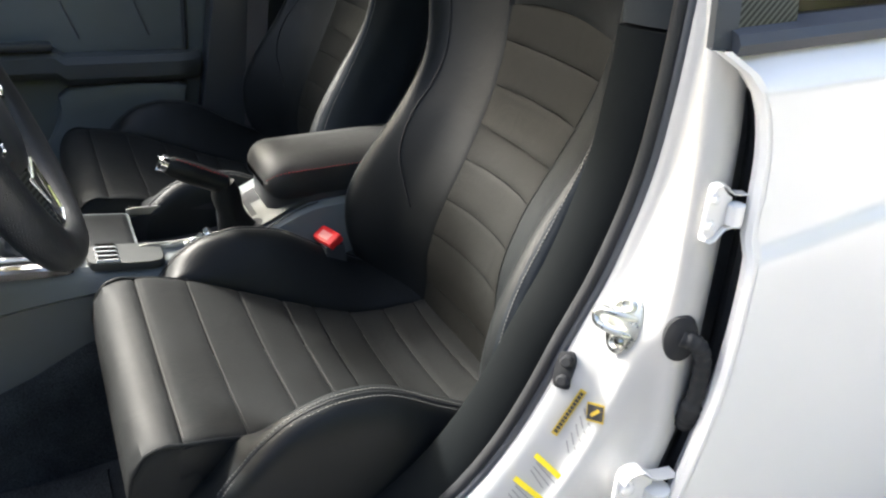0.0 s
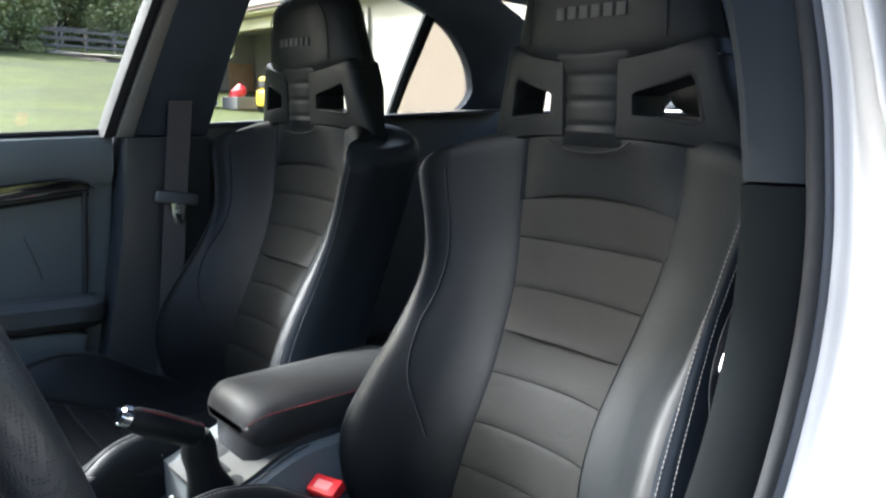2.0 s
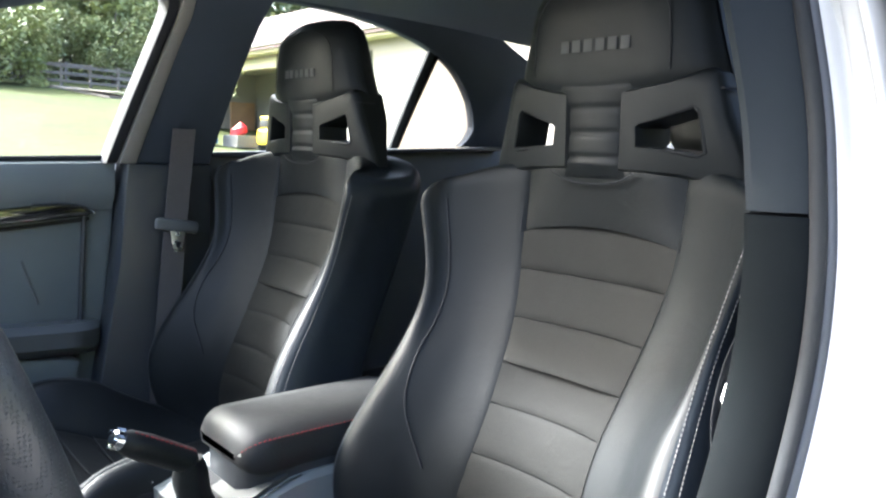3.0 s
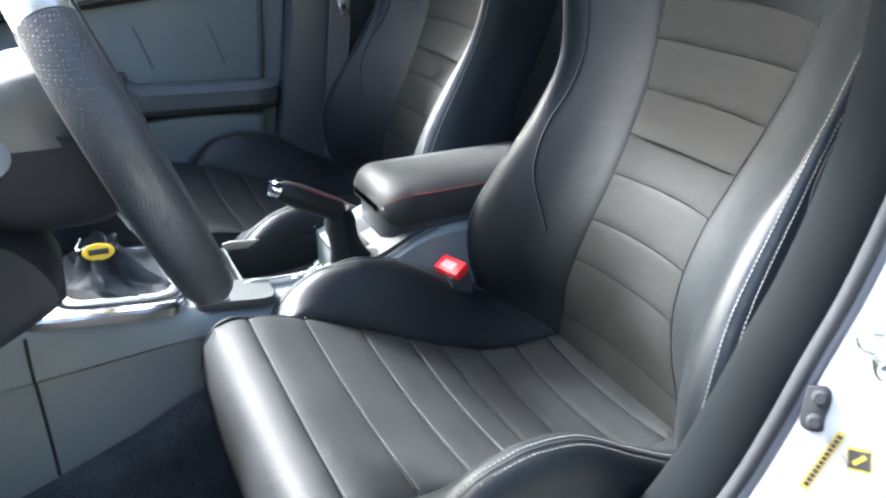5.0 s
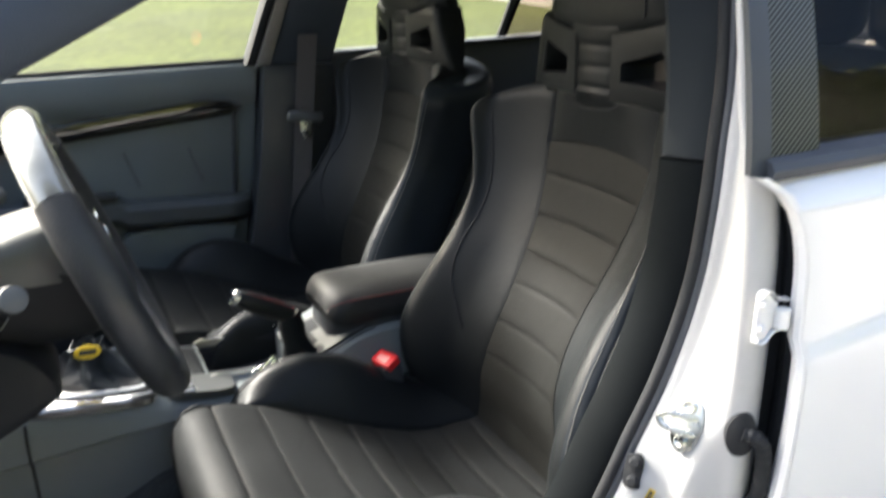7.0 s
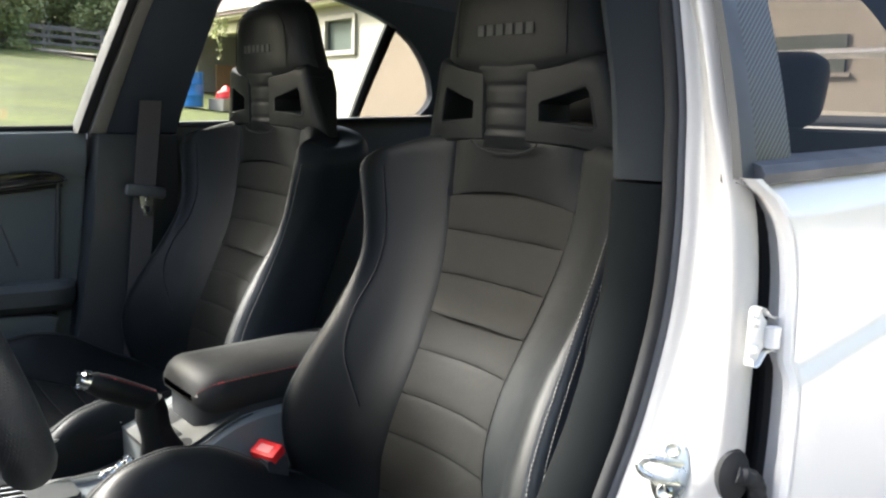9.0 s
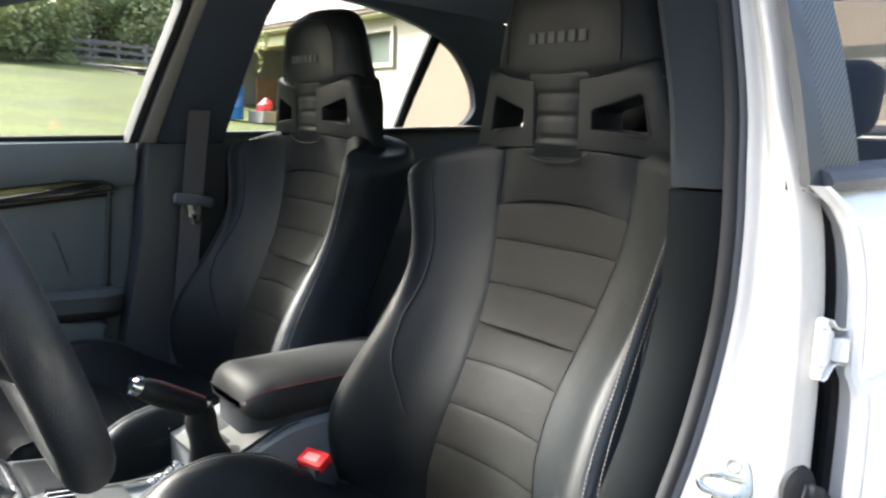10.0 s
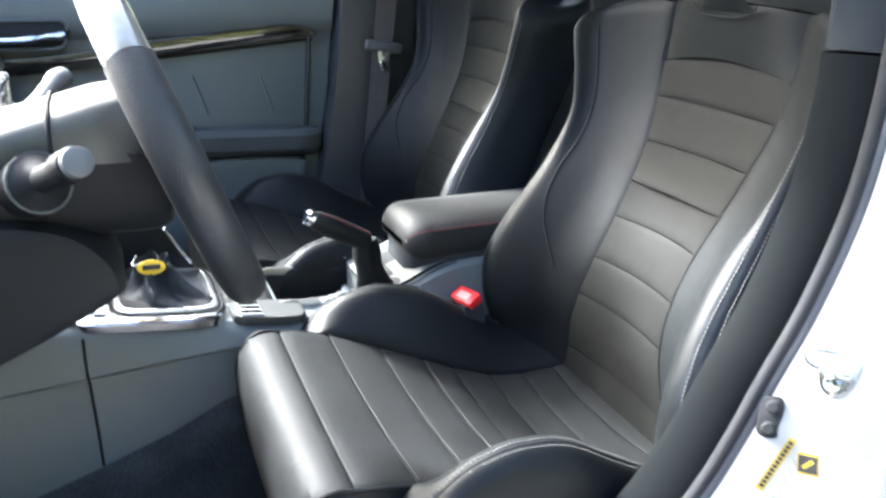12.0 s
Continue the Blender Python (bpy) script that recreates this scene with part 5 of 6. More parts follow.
part("cup_surface", slab(lambda u, v: on_top(-0.405 + 0.125 * u, -0.092 + 0.15 * v, 0.008), 8, 6, (0, 0, -0.006)), CONSOLE_GREY, cons, "pale grey cup holder surface")
for xx, yy, rr in ((-0.375, -0.078, 0.021), (-0.345, 0.020, 0.026)):
    part("cup_well", ([on_top(xx + rr * math.cos(k) * g, max(-0.093, yy + rr * math.sin(k) * g), 0.0088) for g in (1.0, 0.5) for k in [2 * math.pi * i / 20 for i in range(20)]], [(i, (i + 1) % 20, 20 + (i + 1) % 20, 20 + i) for i in range(20)] + [tuple(range(20, 40))]), RUBBER, cons, "dark cup holder well")
top_slab(-0.366, -0.356, -0.055, 0.03, 0.006, 0.004, RUBBER, "plate_slot", "dark slot in the plate")
part("console_line", tube([on_top(-0.40 + 0.02 * i, -0.100 + 0.0006 * i, 0.0005) for i in range(8)], 0.0012, 6), CONSOLE_GREY, cons, "pale edge line")

arm = thing("armrest", "black leather centre armrest with red stitching", "armrest")
rings = []
for i in range(17):
    t = i / 16
    x = -0.346 + 0.30 * t ** 1.5
    k = math.sqrt(max(0.0, 1 - (1 - min(1, t ** 1.5 / 0.13)) ** 2))
    w = 0.084 * (0.60 + 0.40 * k)
    zt, zb = 0.694 + 0.028 * k + 0.006 * t, 0.684 - 0.022 * k + 0.004 * t
    rings.append([Vector((x, y - 0.008, z)) for y, z in ((-w * 0.94, zb), (-w, zb + 0.008), (-w * 1.02, (zb + zt) / 2), (-w * 0.97, zt - 0.012), (-w * 0.82, zt - 0.002), (-w * 0.4, zt + 0.004), (w * 0.4, zt + 0.004), (w * 0.82, zt - 0.002), (w * 0.97, zt - 0.012), (w * 1.02, (zb + zt) / 2), (w, zb + 0.008), (w * 0.94, zb))])
part("pad", loft(rings), ARM_LEATHER, arm, "black leather armrest pad")
part("stitching", stitches([r[3] + Vector((0, -0.0006, 0.001)) for r in rings[1:]]), RED_STITCH, arm, "dark red stitching")
part("lower_shell", loft([[Vector((x, y - 0.008, z)) for y, z in ((-0.074 * k, 0.632), (-0.081 * k, 0.640), (-0.081 * k, 0.676), (0.081 * k, 0.676), (0.081 * k, 0.640), (0.074 * k, 0.632))] for x, k in ((-0.338, 0.52), (-0.326, 0.76), (-0.30, 0.93), (-0.26, 1.0), (-0.05, 1.0))]), PLASTIC_SMOOTH, arm, "dark plastic armrest shell")

hb = thing("hand_brake", "leather hand brake lever with chrome button and gaiter", "hand brake")
a, b = Vector((-0.499, -0.075, 0.7470)), Vector((-0.412, -0.072, 0.7010))
d = (b - a)
part("grip", tube([a + d * t for t in (0, 0.1, 0.35, 0.7, 1.0, 1.05)], [0.0125, 0.0165, 0.0185, 0.0180, 0.0170, 0.012], 16), LEATHER, hb, "black leather grip")
part("stitching", stitches([a + d * t + Vector((0.006, -0.010, 0.0150)) for t in (0.1, 0.4, 0.7, 1.0)]), RED_STITCH, hb, "dark red stitching")
part("button", merge(tube([a - d * 0.13, a - d * 0.10, a + d * 0.02], [0.008, 0.0118, 0.0125], 12), *[tube([a - d * 0.12 + q, a - d * 0.02 + q], [0.003, 0.004], 6) for q in (Vector((0, 0.009, 0.006)), Vector((0, -0.009, 0.006)), Vector((0.006, 0, 0.010)), Vector((-0.006, 0, -0.010)))]), CHROME, hb, "faceted chrome button")
rings = []
for i in range(13):
    t = i / 12
    c = b.lerp(Vector((-0.382, -0.062, 0.596)), t) + Vector((-0.008 * math.sin(math.pi * t), 0, 0))
    rx, ry = 0.017 + 0.016 * t + 0.003 * math.sin(9 * t), 0.017 + 0.016 * t ** 1.4
    rings.append([c + Vector((rx * math.cos(k) * (1 + 0.10 * math.sin(3 * k + 5 * t)), ry * math.sin(k) * (1 + 0.08 * math.cos(4 * k)), 0.004 * math.cos(k))) for k in [2 * math.pi * j / 20 for j in range(20)]])
part("gaiter", loft(rings), LEATHER, hb, "folded black leather gaiter")
cl = thing("chrome_clip", "bright faceted chrome ornament on the console", "ornament")
for i in range(4):
    for k in (-1, 1):
        c = Vector((-0.476 + 0.010 * i, -0.072 + 0.0062 * k, 0.592 + 0.0085 * i))
        part("bead", tube([c + Vector((-0.0055, 0, -0.0035)), c + Vector((-0.003, 0, -0.002)), c + Vector((0.003, 0, 0.002)), c + Vector((0.0055, 0, 0.0035))], [0.002, 0.0066, 0.0066, 0.002], 6), CHROME, cl)

gl = thing("gear_lever", "gear lever boot of crumpled black leather with yellow badge", "gear lever boot")
rings = []
for i in range(22):
    t = i / 21
    ring = []
    for j in range(64):
        k = 2 * math.pi * j / 64
        c, s = math.cos(k), math.sin(k)
        sq = 0.36 + 0.64 * min(1, t * 1.3)
        r = 0.068 * (1 - t) + 0.023 * t
        if t > 0.86:
            r += 0.004 * ((t - 0.86) / 0.14) * (1 + math.sin(6 * k))
        fold = 0.62 - abs(math.sin(2.5 * k + 0.9 + 0.35 * math.sin(4 * t + k)))
        small = math.sin(7 * k + 6 * t) * 0.5 + math.sin(4 * k - 7 * t)
        belly = math.sin(math.pi * min(1, 0.08 + t)) ** 0.7
        r *= 1 + 0.70 * fold * belly * (1 - 0.3 * t) + 0.03 * small * belly
        sag = 0.007 * math.sin(3 * k + 1.2) * math.sin(math.pi * t) - 0.010 * math.sin(math.pi * t)
        ring.append(Vector((-0.726 + math.copysign(abs(c) ** sq, c) * r * 0.93 - 0.016 * t, -0.004 + math.copysign(abs(s) ** sq, s) * r * 1.16, 0.627 + 0.056 * t + sag + (0.004 * math.sin(5 * k) if t > 0.95 else 0))))
    rings.append(ring)
hole = [[Vector((-0.742 + (q.x + 0.742) * g, -0.004 + (q.y + 0.004) * g, q.z + dz)) for q in rings[-1]] for g, dz in ((0.93, 0.001), (0.8, -0.012), (0.4, -0.02))]
part("boot", loft(rings + hole), SIDE_LEATHER, gl, "crumpled black leather boot")
badge = moved(prism([(0.021 * math.cos(k), 0.0115 * math.sin(k)) for k in [2 * math.pi * i / 24 for i in range(24)]], "z", 0, 0.004, 0.001), look((-0.742, -0.034, 0.680), (-0.72, 0.4, 0.50)))
part("badge", badge, YELLOW, gl, "yellow oval badge")
part("badge_mark", moved(rbox((0.026, 0.0075, 0.0016), 0.0004), look((-0.742, -0.0385, 0.6818), (-0.72, 0.4, 0.50)) @ pose(0, 0, 0.0)), INK, gl, "plain dark mark")
bk = thing("belt_buckle", "red seat belt buckle on a black stalk beside the driver's seat", "belt buckle")
part("stalk", loft([[Vector((x - 0.016, y - w, z)), Vector((x + 0.018, y - w, z)), Vector((x + 0.018, y + w, z)), Vector((x - 0.016, y + w, z))] for x, y, z, w in ((-0.235, -0.135, 0.42, 0.022), (-0.245, -0.136, 0.52, 0.024), (-0.254, -0.138, 0.590, 0.026), (-0.256, -0.139, 0.600, 0.024))]), PLASTIC_SMOOTH, bk, "black buckle housing")
BM = pose(-0.258, -0.139, 0.606, 0, -28, 18)
part("release", rbox((0.030, 0.050, 0.018), 0.005, BM), RED, bk, "red release button")
part("release_print", rbox((0.014, 0.026, 0.0012), 0.0003, BM @ pose(-0.002, 0, 0.0095)), RED_LIGHT, bk, "pale print on the button")
bk2 = copy_thing(bk, pose(0, 0.28, -0.01))
bd = thing("belt_guide", "black belt guide with a bright metal clip beside the seat back", "belt guide")
part("strap", tube(smooth_line([(-0.075, -0.640, 0.955), (-0.092, -0.636, 0.925), (-0.104, -0.634, 0.895), (-0.110, -0.633, 0.862), (-0.108, -0.634, 0.83)], 5), 0.008, 8, (0, 1, 0), 0.4), RUBBER, bd)
part("clip", tube(smooth_line([(-0.098, -0.644, 0.910), (-0.112, -0.644, 0.896), (-0.119, -0.644, 0.878), (-0.106, -0.644, 0.882), (-0.098, -0.644, 0.910)], 4), 0.0024, 6), CHROME, bd)

# ---- steering wheel, column and dashboard ----
wheel = thing("steering_wheel", "black perforated leather steering wheel with glossy grey inlay", "steering wheel")
WC, TILT = Vector((-0.717, -0.372, 0.947)), 21.4
WM = Matrix.Translation(WC) @ pose(0, 0, 0, 0, -TILT, 0)
def rim_point(a, r=0.170):
    return WM @ Vector((0, math.sin(a) * r, math.cos(a) * r))
def rim_arc(a0, a1, n, rad):
    pts = [rim_point(radians(a0 + (a1 - a0) * i / n)) for i in range(n + 1)]
    return tube(pts, rad, 16, WM.to_3x3() @ Vector((1, 0, 0)))
RIM = surface("perforated_rim_leather", (0.022, 0.0245, 0.027), 0.45, vary=0.12, scale=12)
rn, rl = RIM.node_tree.nodes, RIM.node_tree.links
holes, pits, sink = rn.new("ShaderNodeTexVoronoi"), rn.new("ShaderNodeMapRange"), rn.new("ShaderNodeBump")
holes.inputs["Scale"].default_value, holes.inputs["Randomness"].default_value = 330, 0.05
pits.inputs[1].default_value, pits.inputs[2].default_value = 0.22, 0.36
sink.inputs["Strength"].default_value, sink.inputs["Distance"].default_value = 0.6, 0.0008
rl.new(rn["Texture Coordinate"].outputs["Object"], holes.inputs["Vector"])
rl.new(holes.outputs["Distance"], pits.inputs[0])
rl.new(pits.outputs[0], sink.inputs["Height"])
rl.new(sink.outputs[0], rn["Principled BSDF"].inputs["Normal"])
GLOSS_GREY = surface("gloss_grey_inlay", (0.26, 0.265, 0.25), 0.16, metal=0.5, vary=0.2, scale=30, coat=0.4, rough_vary=0.05)
part("rim_grip", rim_arc(-158, -51, 22, 0.0230), RIM, wheel, "perforated leather rim section")
part("rim_grip", rim_arc(42, 158, 26, 0.0230), RIM, wheel, "perforated leather rim section")
part("rim_inlay", rim_arc(-51, 42, 24, 0.0222), GLOSS_GREY, wheel, "glossy grey rim inlay")
part("rim_base", rim_arc(158, 202, 12, 0.0226), RIM, wheel, "perforated leather lower rim")
part("stitching", stitches([WM @ Vector((0.004, math.sin(radians(a)) * 0.1478, math.cos(radians(a)) * 0.1478)) for a in range(-158, -60, 4)], 0.006, 0.005, 0.0024), STITCH, wheel, "pale thread stitching")
part("red_band", tube([WM @ Vector((-0.010, math.sin(radians(a)) * 0.1535, math.cos(radians(a)) * 0.1535)) for a in range(-86, -56, 3)], 0.0062, 8), RED_STITCH, wheel, "dark red leather band")
hubv = loft([[WM @ Vector((x, r * 0.98 * math.sin(k), r * math.cos(k) * 0.88 - 0.008)) for k in [2 * math.pi * j / 28 for j in range(28)]] for r, x in ((0.050, -0.040), (0.060, -0.026), (0.078, -0.012), (0.080, 0.002), (0.072, 0.012), (0.05, 0.018), (0.01, 0.020))])
part("hub", hubv, PLASTIC_SMOOTH, wheel, "black airbag cover")
for s in (1, -1):
    sp_ = part("spoke", loft([[WM @ Vector((x - 0.010, s * y, z - h)), WM @ Vector((x + 0.006, s * y, z - h)), WM @ Vector((x + 0.010, s * y, z)), WM @ Vector((x + 0.006, s * y, z + h)), WM @ Vector((x - 0.010, s * y, z + h))] for x, y, z, h in ((0.004, 0.060, -0.008, 0.036), (0.0, 0.10, -0.004, 0.030), (-0.002, 0.14, 0.002, 0.026), (-0.002, 0.164, 0.004, 0.030))]), PLASTIC_SMOOTH, wheel, "black spoke with switches")
    part("switch_trim", tube([WM @ Vector((0.013, s * y, z)) for y, z in ((0.085, 0.020), (0.105, 0.024), (0.13, 0.022), (0.138, 0.004), (0.128, -0.016), (0.100, -0.022), (0.088, -0.016))], 0.0028, 8, loop=True), CHROME, sp_, "chrome switch surround")
part("lower_spoke", loft([[WM @ Vector((x - 0.008, -w, z)), WM @ Vector((x + 0.006, -w, z)), WM @ Vector((x + 0.006, w, z)), WM @ Vector((x - 0.008, w, z))] for x, w, z in ((0.004, 0.034, -0.07), (0.0, 0.026, -0.11), (0.0, 0.022, -0.16))]), CARBON, wheel, "carbon lower spoke")
part("lower_trim", tube([WM @ Vector((0.009, y, z)) for y, z in ((-0.034, -0.08), (-0.026, -0.115), (-0.020, -0.145), (0.020, -0.145), (0.026, -0.115), (0.034, -0.08))], 0.0026, 8, loop=True), CHROME, wheel, "chrome spoke edge")

col = thing("steering_column", "grey plastic steering column cover with control stalks", "steering column")
COLUMN = surface("light_grey_column_cover", (0.062, 0.067, 0.060), 0.42, vary=0.08, scale=5)
COL = [(-0.745, 0.953, 0.036, 0.040), (-0.750, 0.953, 0.050, 0.056), (-0.762, 0.953, 0.058, 0.065), (-0.790, 0.953, 0.054, 0.069), (-0.83, 0.952, 0.044, 0.071), (-0.885, 0.948, 0.034, 0.074), (-0.93, 0.940, 0.028, 0.080), (-0.98, 0.930, 0.022, 0.086)]
LOW = [(-0.724, 0.905, 0.036, 0.044), (-0.728, 0.918, 0.052, 0.056), (-0.738, 0.942, 0.080, 0.064), (-0.762, 0.953, 0.093, 0.066), (-0.79, 0.953, 0.092, 0.069), (-0.83, 0.952, 0.091, 0.071), (-0.885, 0.948, 0.09, 0.074), (-0.98, 0.930, 0.08, 0.084)]


def column_ring(x, zc, h, w, a0, a1, n=20):
    out = []
    for i in range(n + 1):
        k = radians(a0 + (a1 - a0) * i / n)
        c, s = math.cos(k), math.sin(k)
        out.append(Vector((x, -0.372 + math.copysign(abs(c) ** 0.55, c) * w, zc + math.copysign(abs(s) ** 0.62, s) * h)))
    return out


part("column_cover", loft([column_ring(*q, -4, 184) for q in COL], closed=False), COLUMN, col, "pale grey upper column cover")
part("lower_cover", loft([column_ring(q[0], q[1] - 0.002, q[2], q[3] * 0.985, 180, 360) for q in LOW]), STALK_BLACK, col, "black lower column cover")
part("end_ring", loft([column_ring(-0.7445, 0.946, 0.040, 0.040, 0, 351, 39), column_ring(-0.7430, 0.946, 0.030, 0.030, 0, 351, 39), column_ring(-0.744, 0.946, 0.005, 0.005, 0, 351, 39)]), PLASTIC_SMOOTH, col)
part("key_trim", tube([Vector((-0.756, -0.372 + 0.058 * math.cos(radians(a)), 0.953 + 0.053 * math.sin(radians(a)))) for a in range(20, 100, 8)], 0.004, 8), CHROME, col, "bright chrome trim edge")
part("cover_groove", tube(column_ring(-0.832, 0.954, 0.0442, 0.0715, -2, 182, 30), 0.0022, 6), RUBBER, col, "dark groove across the cover")
a_, b_ = Vector((-0.858, -0.440, 0.922)), Vector((-0.806, -0.565, 0.975))
lst = part("light_stalk", tube([a_.lerp(b_, t) for t in (0, 0.06, 0.30, 0.34, 0.40, 0.70, 0.76, 0.97, 1.0)], [0.027, 0.029, 0.028, 0.021, 0.0125, 0.012, 0.0145, 0.0150, 0.011], 18), STALK_BLACK, col, "black light stalk")
part("stalk_collar", tube([a_.lerp(b_, 0.28), a_.lerp(b_, 0.305)], 0.0295, 18), COLUMN, lst, "pale ring")
part("stalk_cap", tube([a_.lerp(b_, 0.985), a_.lerp(b_, 1.03), a_.lerp(b_, 1.05)], [0.0135, 0.013, 0.008], 16), PLASTIC, lst, "grey end cap")
part("wiper_stalk", tube(smooth_line([(-0.860, -0.300, 0.955), (-0.852, -0.275, 0.972), (-0.832, -0.215, 0.990), (-0.822, -0.190, 0.992)], 4), [0.012] * 5 + [0.010] * 3 + [0.013] * 4 + [0.010], 12), PLASTIC, col, "grey wiper stalk")

dash = thing("dashboard", "black dashboard with lower knee panel", "dashboard")
part("dash_top", loft([[Vector((x, y, z)) for x, z in ((-1.45, 0.95), (-1.2, 1.0), (-1.04, 0.99), (-0.98, 0.95), (-0.97, 0.90), (-1.0, 0.84), (-1.1, 0.80), (-1.45, 0.8))] for y in (-0.70, -0.5, -0.2, 0.0, 0.2, 0.5, 0.69)]), PLASTIC, dash, "black dashboard top")
part("knee_panel", loft([[Vector((x, y, z)) for x, z in ((-0.96, 0.86), (-0.925, 0.83), (-0.93, 0.74), (-0.98, 0.62), (-1.06, 0.56), (-1.3, 0.55), (-1.3, 0.86))] for y in (-0.69, -0.6, -0.45, -0.25, -0.15)]), PLASTIC, dash, "black knee panel")
part("glove_box", loft([[Vector((x, y, z)) for x, z in ((-0.99, 0.85), (-0.96, 0.82), (-0.965, 0.72), (-1.03, 0.58), (-1.3, 0.56), (-1.3, 0.86))] for y in (0.15, 0.3, 0.5, 0.68)]), PLASTIC, dash, "black glove box lid")
part("center_fascia", loft([[Vector((x, y, z)) for x, z in ((-1.0, 0.96), (-0.955, 0.90), (-0.925, 0.76), (-0.90, 0.655), (-1.2, 0.60), (-1.2, 0.96))] for y in (-0.145, -0.13, 0.13, 0.145)]), PLASTIC_SMOOTH, dash, "black centre stack")
vent = part("vent_frame", tube([(-0.928, y, z) for y, z in ((0.06, 0.865), (0.20, 0.872), (0.205, 0.94), (0.06, 0.945))], 0.009, 10, (1, 0, 0), loop=True), SATIN_METAL, dash, "bright silver vent frame")
for i in range(4):
    part("vent_slat", rbox((0.014, 0.135, 0.006), 0.002, pose(-0.932, 0.132, 0.880 + 0.017 * i)), PLASTIC_SMOOTH, vent)
part("knee_screw", tube([(-0.935, -0.24, 0.70), (-0.928, -0.24, 0.70)], 0.006, 10), GREY_METAL, dash)
part("knee_bolster", loft([[Vector((-0.952 + (x + 0.97) * g, y, 0.822 + (z - 0.83) * g)) for x, z in rounded([(-0.95, 0.905), (-0.875, 0.898), (-0.832, 0.882), (-0.806, 0.855), (-0.797, 0.828), (-0.812, 0.810), (-0.90, 0.765), (-1.05, 0.70)], 4) + [(-1.15, 0.70), (-1.15, 0.90)]] for y, g in ((-0.462, 0.88), (-0.458, 0.96), (-0.445, 1.0), (-0.40, 1.0), (-0.362, 1.0), (-0.352, 0.97), (-0.348, 0.9))]), STALK_BLACK, dash, "dark moulded knee bolster")
part("stack_cheek", prism(rounded([(-0.665, 0.612), (-0.690, 0.650), (-0.715, 0.695), (-0.745, 0.722), (-0.82, 0.742)], 4) + [(-1.0, 0.78), (-1.0, 0.60)], "y", 0.112, 0.136, 0.006), STALK_BLACK, dash, "black cheek of the centre stack")
part("stack_trim", tube(smooth_line([(-0.672, 0.110, 0.628), (-0.690, 0.110, 0.655), (-0.712, 0.110, 0.694)], 4), 0.0035, 8), SATIN_METAL, dash, "bright trim edge")
part("bulkhead", rbox((0.05, 1.40, 0.70), 0.01, pose(-1.42, 0, 0.60)), CARPET, dash, "black footwell bulkhead")
part("dead_pedal", rbox((0.02, 0.09, 0.25), 0.01, pose(-1.18, -0.60, 0.42, 0, 35)), RUBBER, dash)

# ---- rear seat ----
rs = thing("rear_bench", "black leather rear bench seat", "rear seat")
part("bench_back", loft([[Vector((x, y, z)) for x, z in ((0.80, 0.55), (0.77, 0.62), (0.85, 0.96), (0.89, 1.07), (0.93, 1.115), (0.99, 1.12), (1.01, 1.08), (1.0, 0.55))] for y in [-0.64 + 0.08 * i for i in range(17)]]), LEATHER, rs, "black leather bench back")
part("bench_cushion", rbox((0.55, 1.28, 0.18), 0.06, pose(0.55, 0, 0.47), 4), LEATHER, rs, "black leather bench cushion")
def rear_restraint(yy):
    rings = []
    for i in range(13):
        v = i / 12
        z = 1.118 + 0.168 * v
        w = 0.130 * (1 - (2 * v - 1) ** 6 * 0.28) * (0.93 + 0.14 * v - 0.07 * v * v)
        d = 0.062 * (1 - (2 * v - 1) ** 4 * 0.45)
        ring = []
        for k in range(28):
            a = 2 * math.pi * k / 28
            c, s = math.cos(a), math.sin(a)
            ring.append(Vector((0.955 + 0.02 * v + math.copysign(abs(s) ** 0.7, s) * d, yy + math.copysign(abs(c) ** 0.55, c) * w, z)))
        rings.append(ring)
    return loft(rings)


for yy in (-0.234, 0.055, 0.33):
    hr = part("rear_head_restraint", rear_restraint(yy), LEATHER, rs, "rounded black rear head restraint")
    for k in (-0.05, 0.05):
        part("stay", tube([(0.96, yy + k, 1.06), (0.96, yy + k, 1.13)], 0.006, 8), CHROME, hr, "steel stay")


# ---- the garden ----
def ground_z(x, y):
    rise = 0.055 * max(0.0, y - 1.5)
    steep = 0.056 * max(0.0, y - 19.0) * min(1.0, max(0.0, (23.0 - x) / 8.0))
    return rise + steep + 0.0 * x


GX = [-400, -200, -90, -50, -34, -24] + [-18 + 1.5 * i for i in range(30)] + [32, 45, 70, 120, 250, 400]
GY = [-400, -150, -60, -25, -12, -7, -4, -2, 0, 1.5] + [3 + 1.5 * i for i in range(34)] + [58, 66, 80, 110, 180, 400]
gv = [Vector((x, y, ground_z(x, min(y, 70)) + (0.05 * noise.noise(Vector((x * 0.21, y * 0.21, 0))) if y > 3 else 0) - 0.004)) for y in GY for x in GX]
gf = [(j * len(GX) + i, j * len(GX) + i + 1, (j + 1) * len(GX) + i + 1, (j + 1) * len(GX) + i) for j in range(len(GY) - 1) for i in range(len(GX) - 1)]
tagged(part("ground", (gv, gf), LAWN), "mown green lawn rising towards fence and trees", "lawn", kind="structure")
# unseen ground; its gravel is assumed, kept pale to bounce light into the cabin
tagged(part("driveway", prism([(-12, -9), (14, -9), (14, 1.2), (-12, 1.2)], "z", -0.02, 0.004), DRIVE), "unseen gravel drive under the car, pale to bounce light", "driveway", kind="structure")

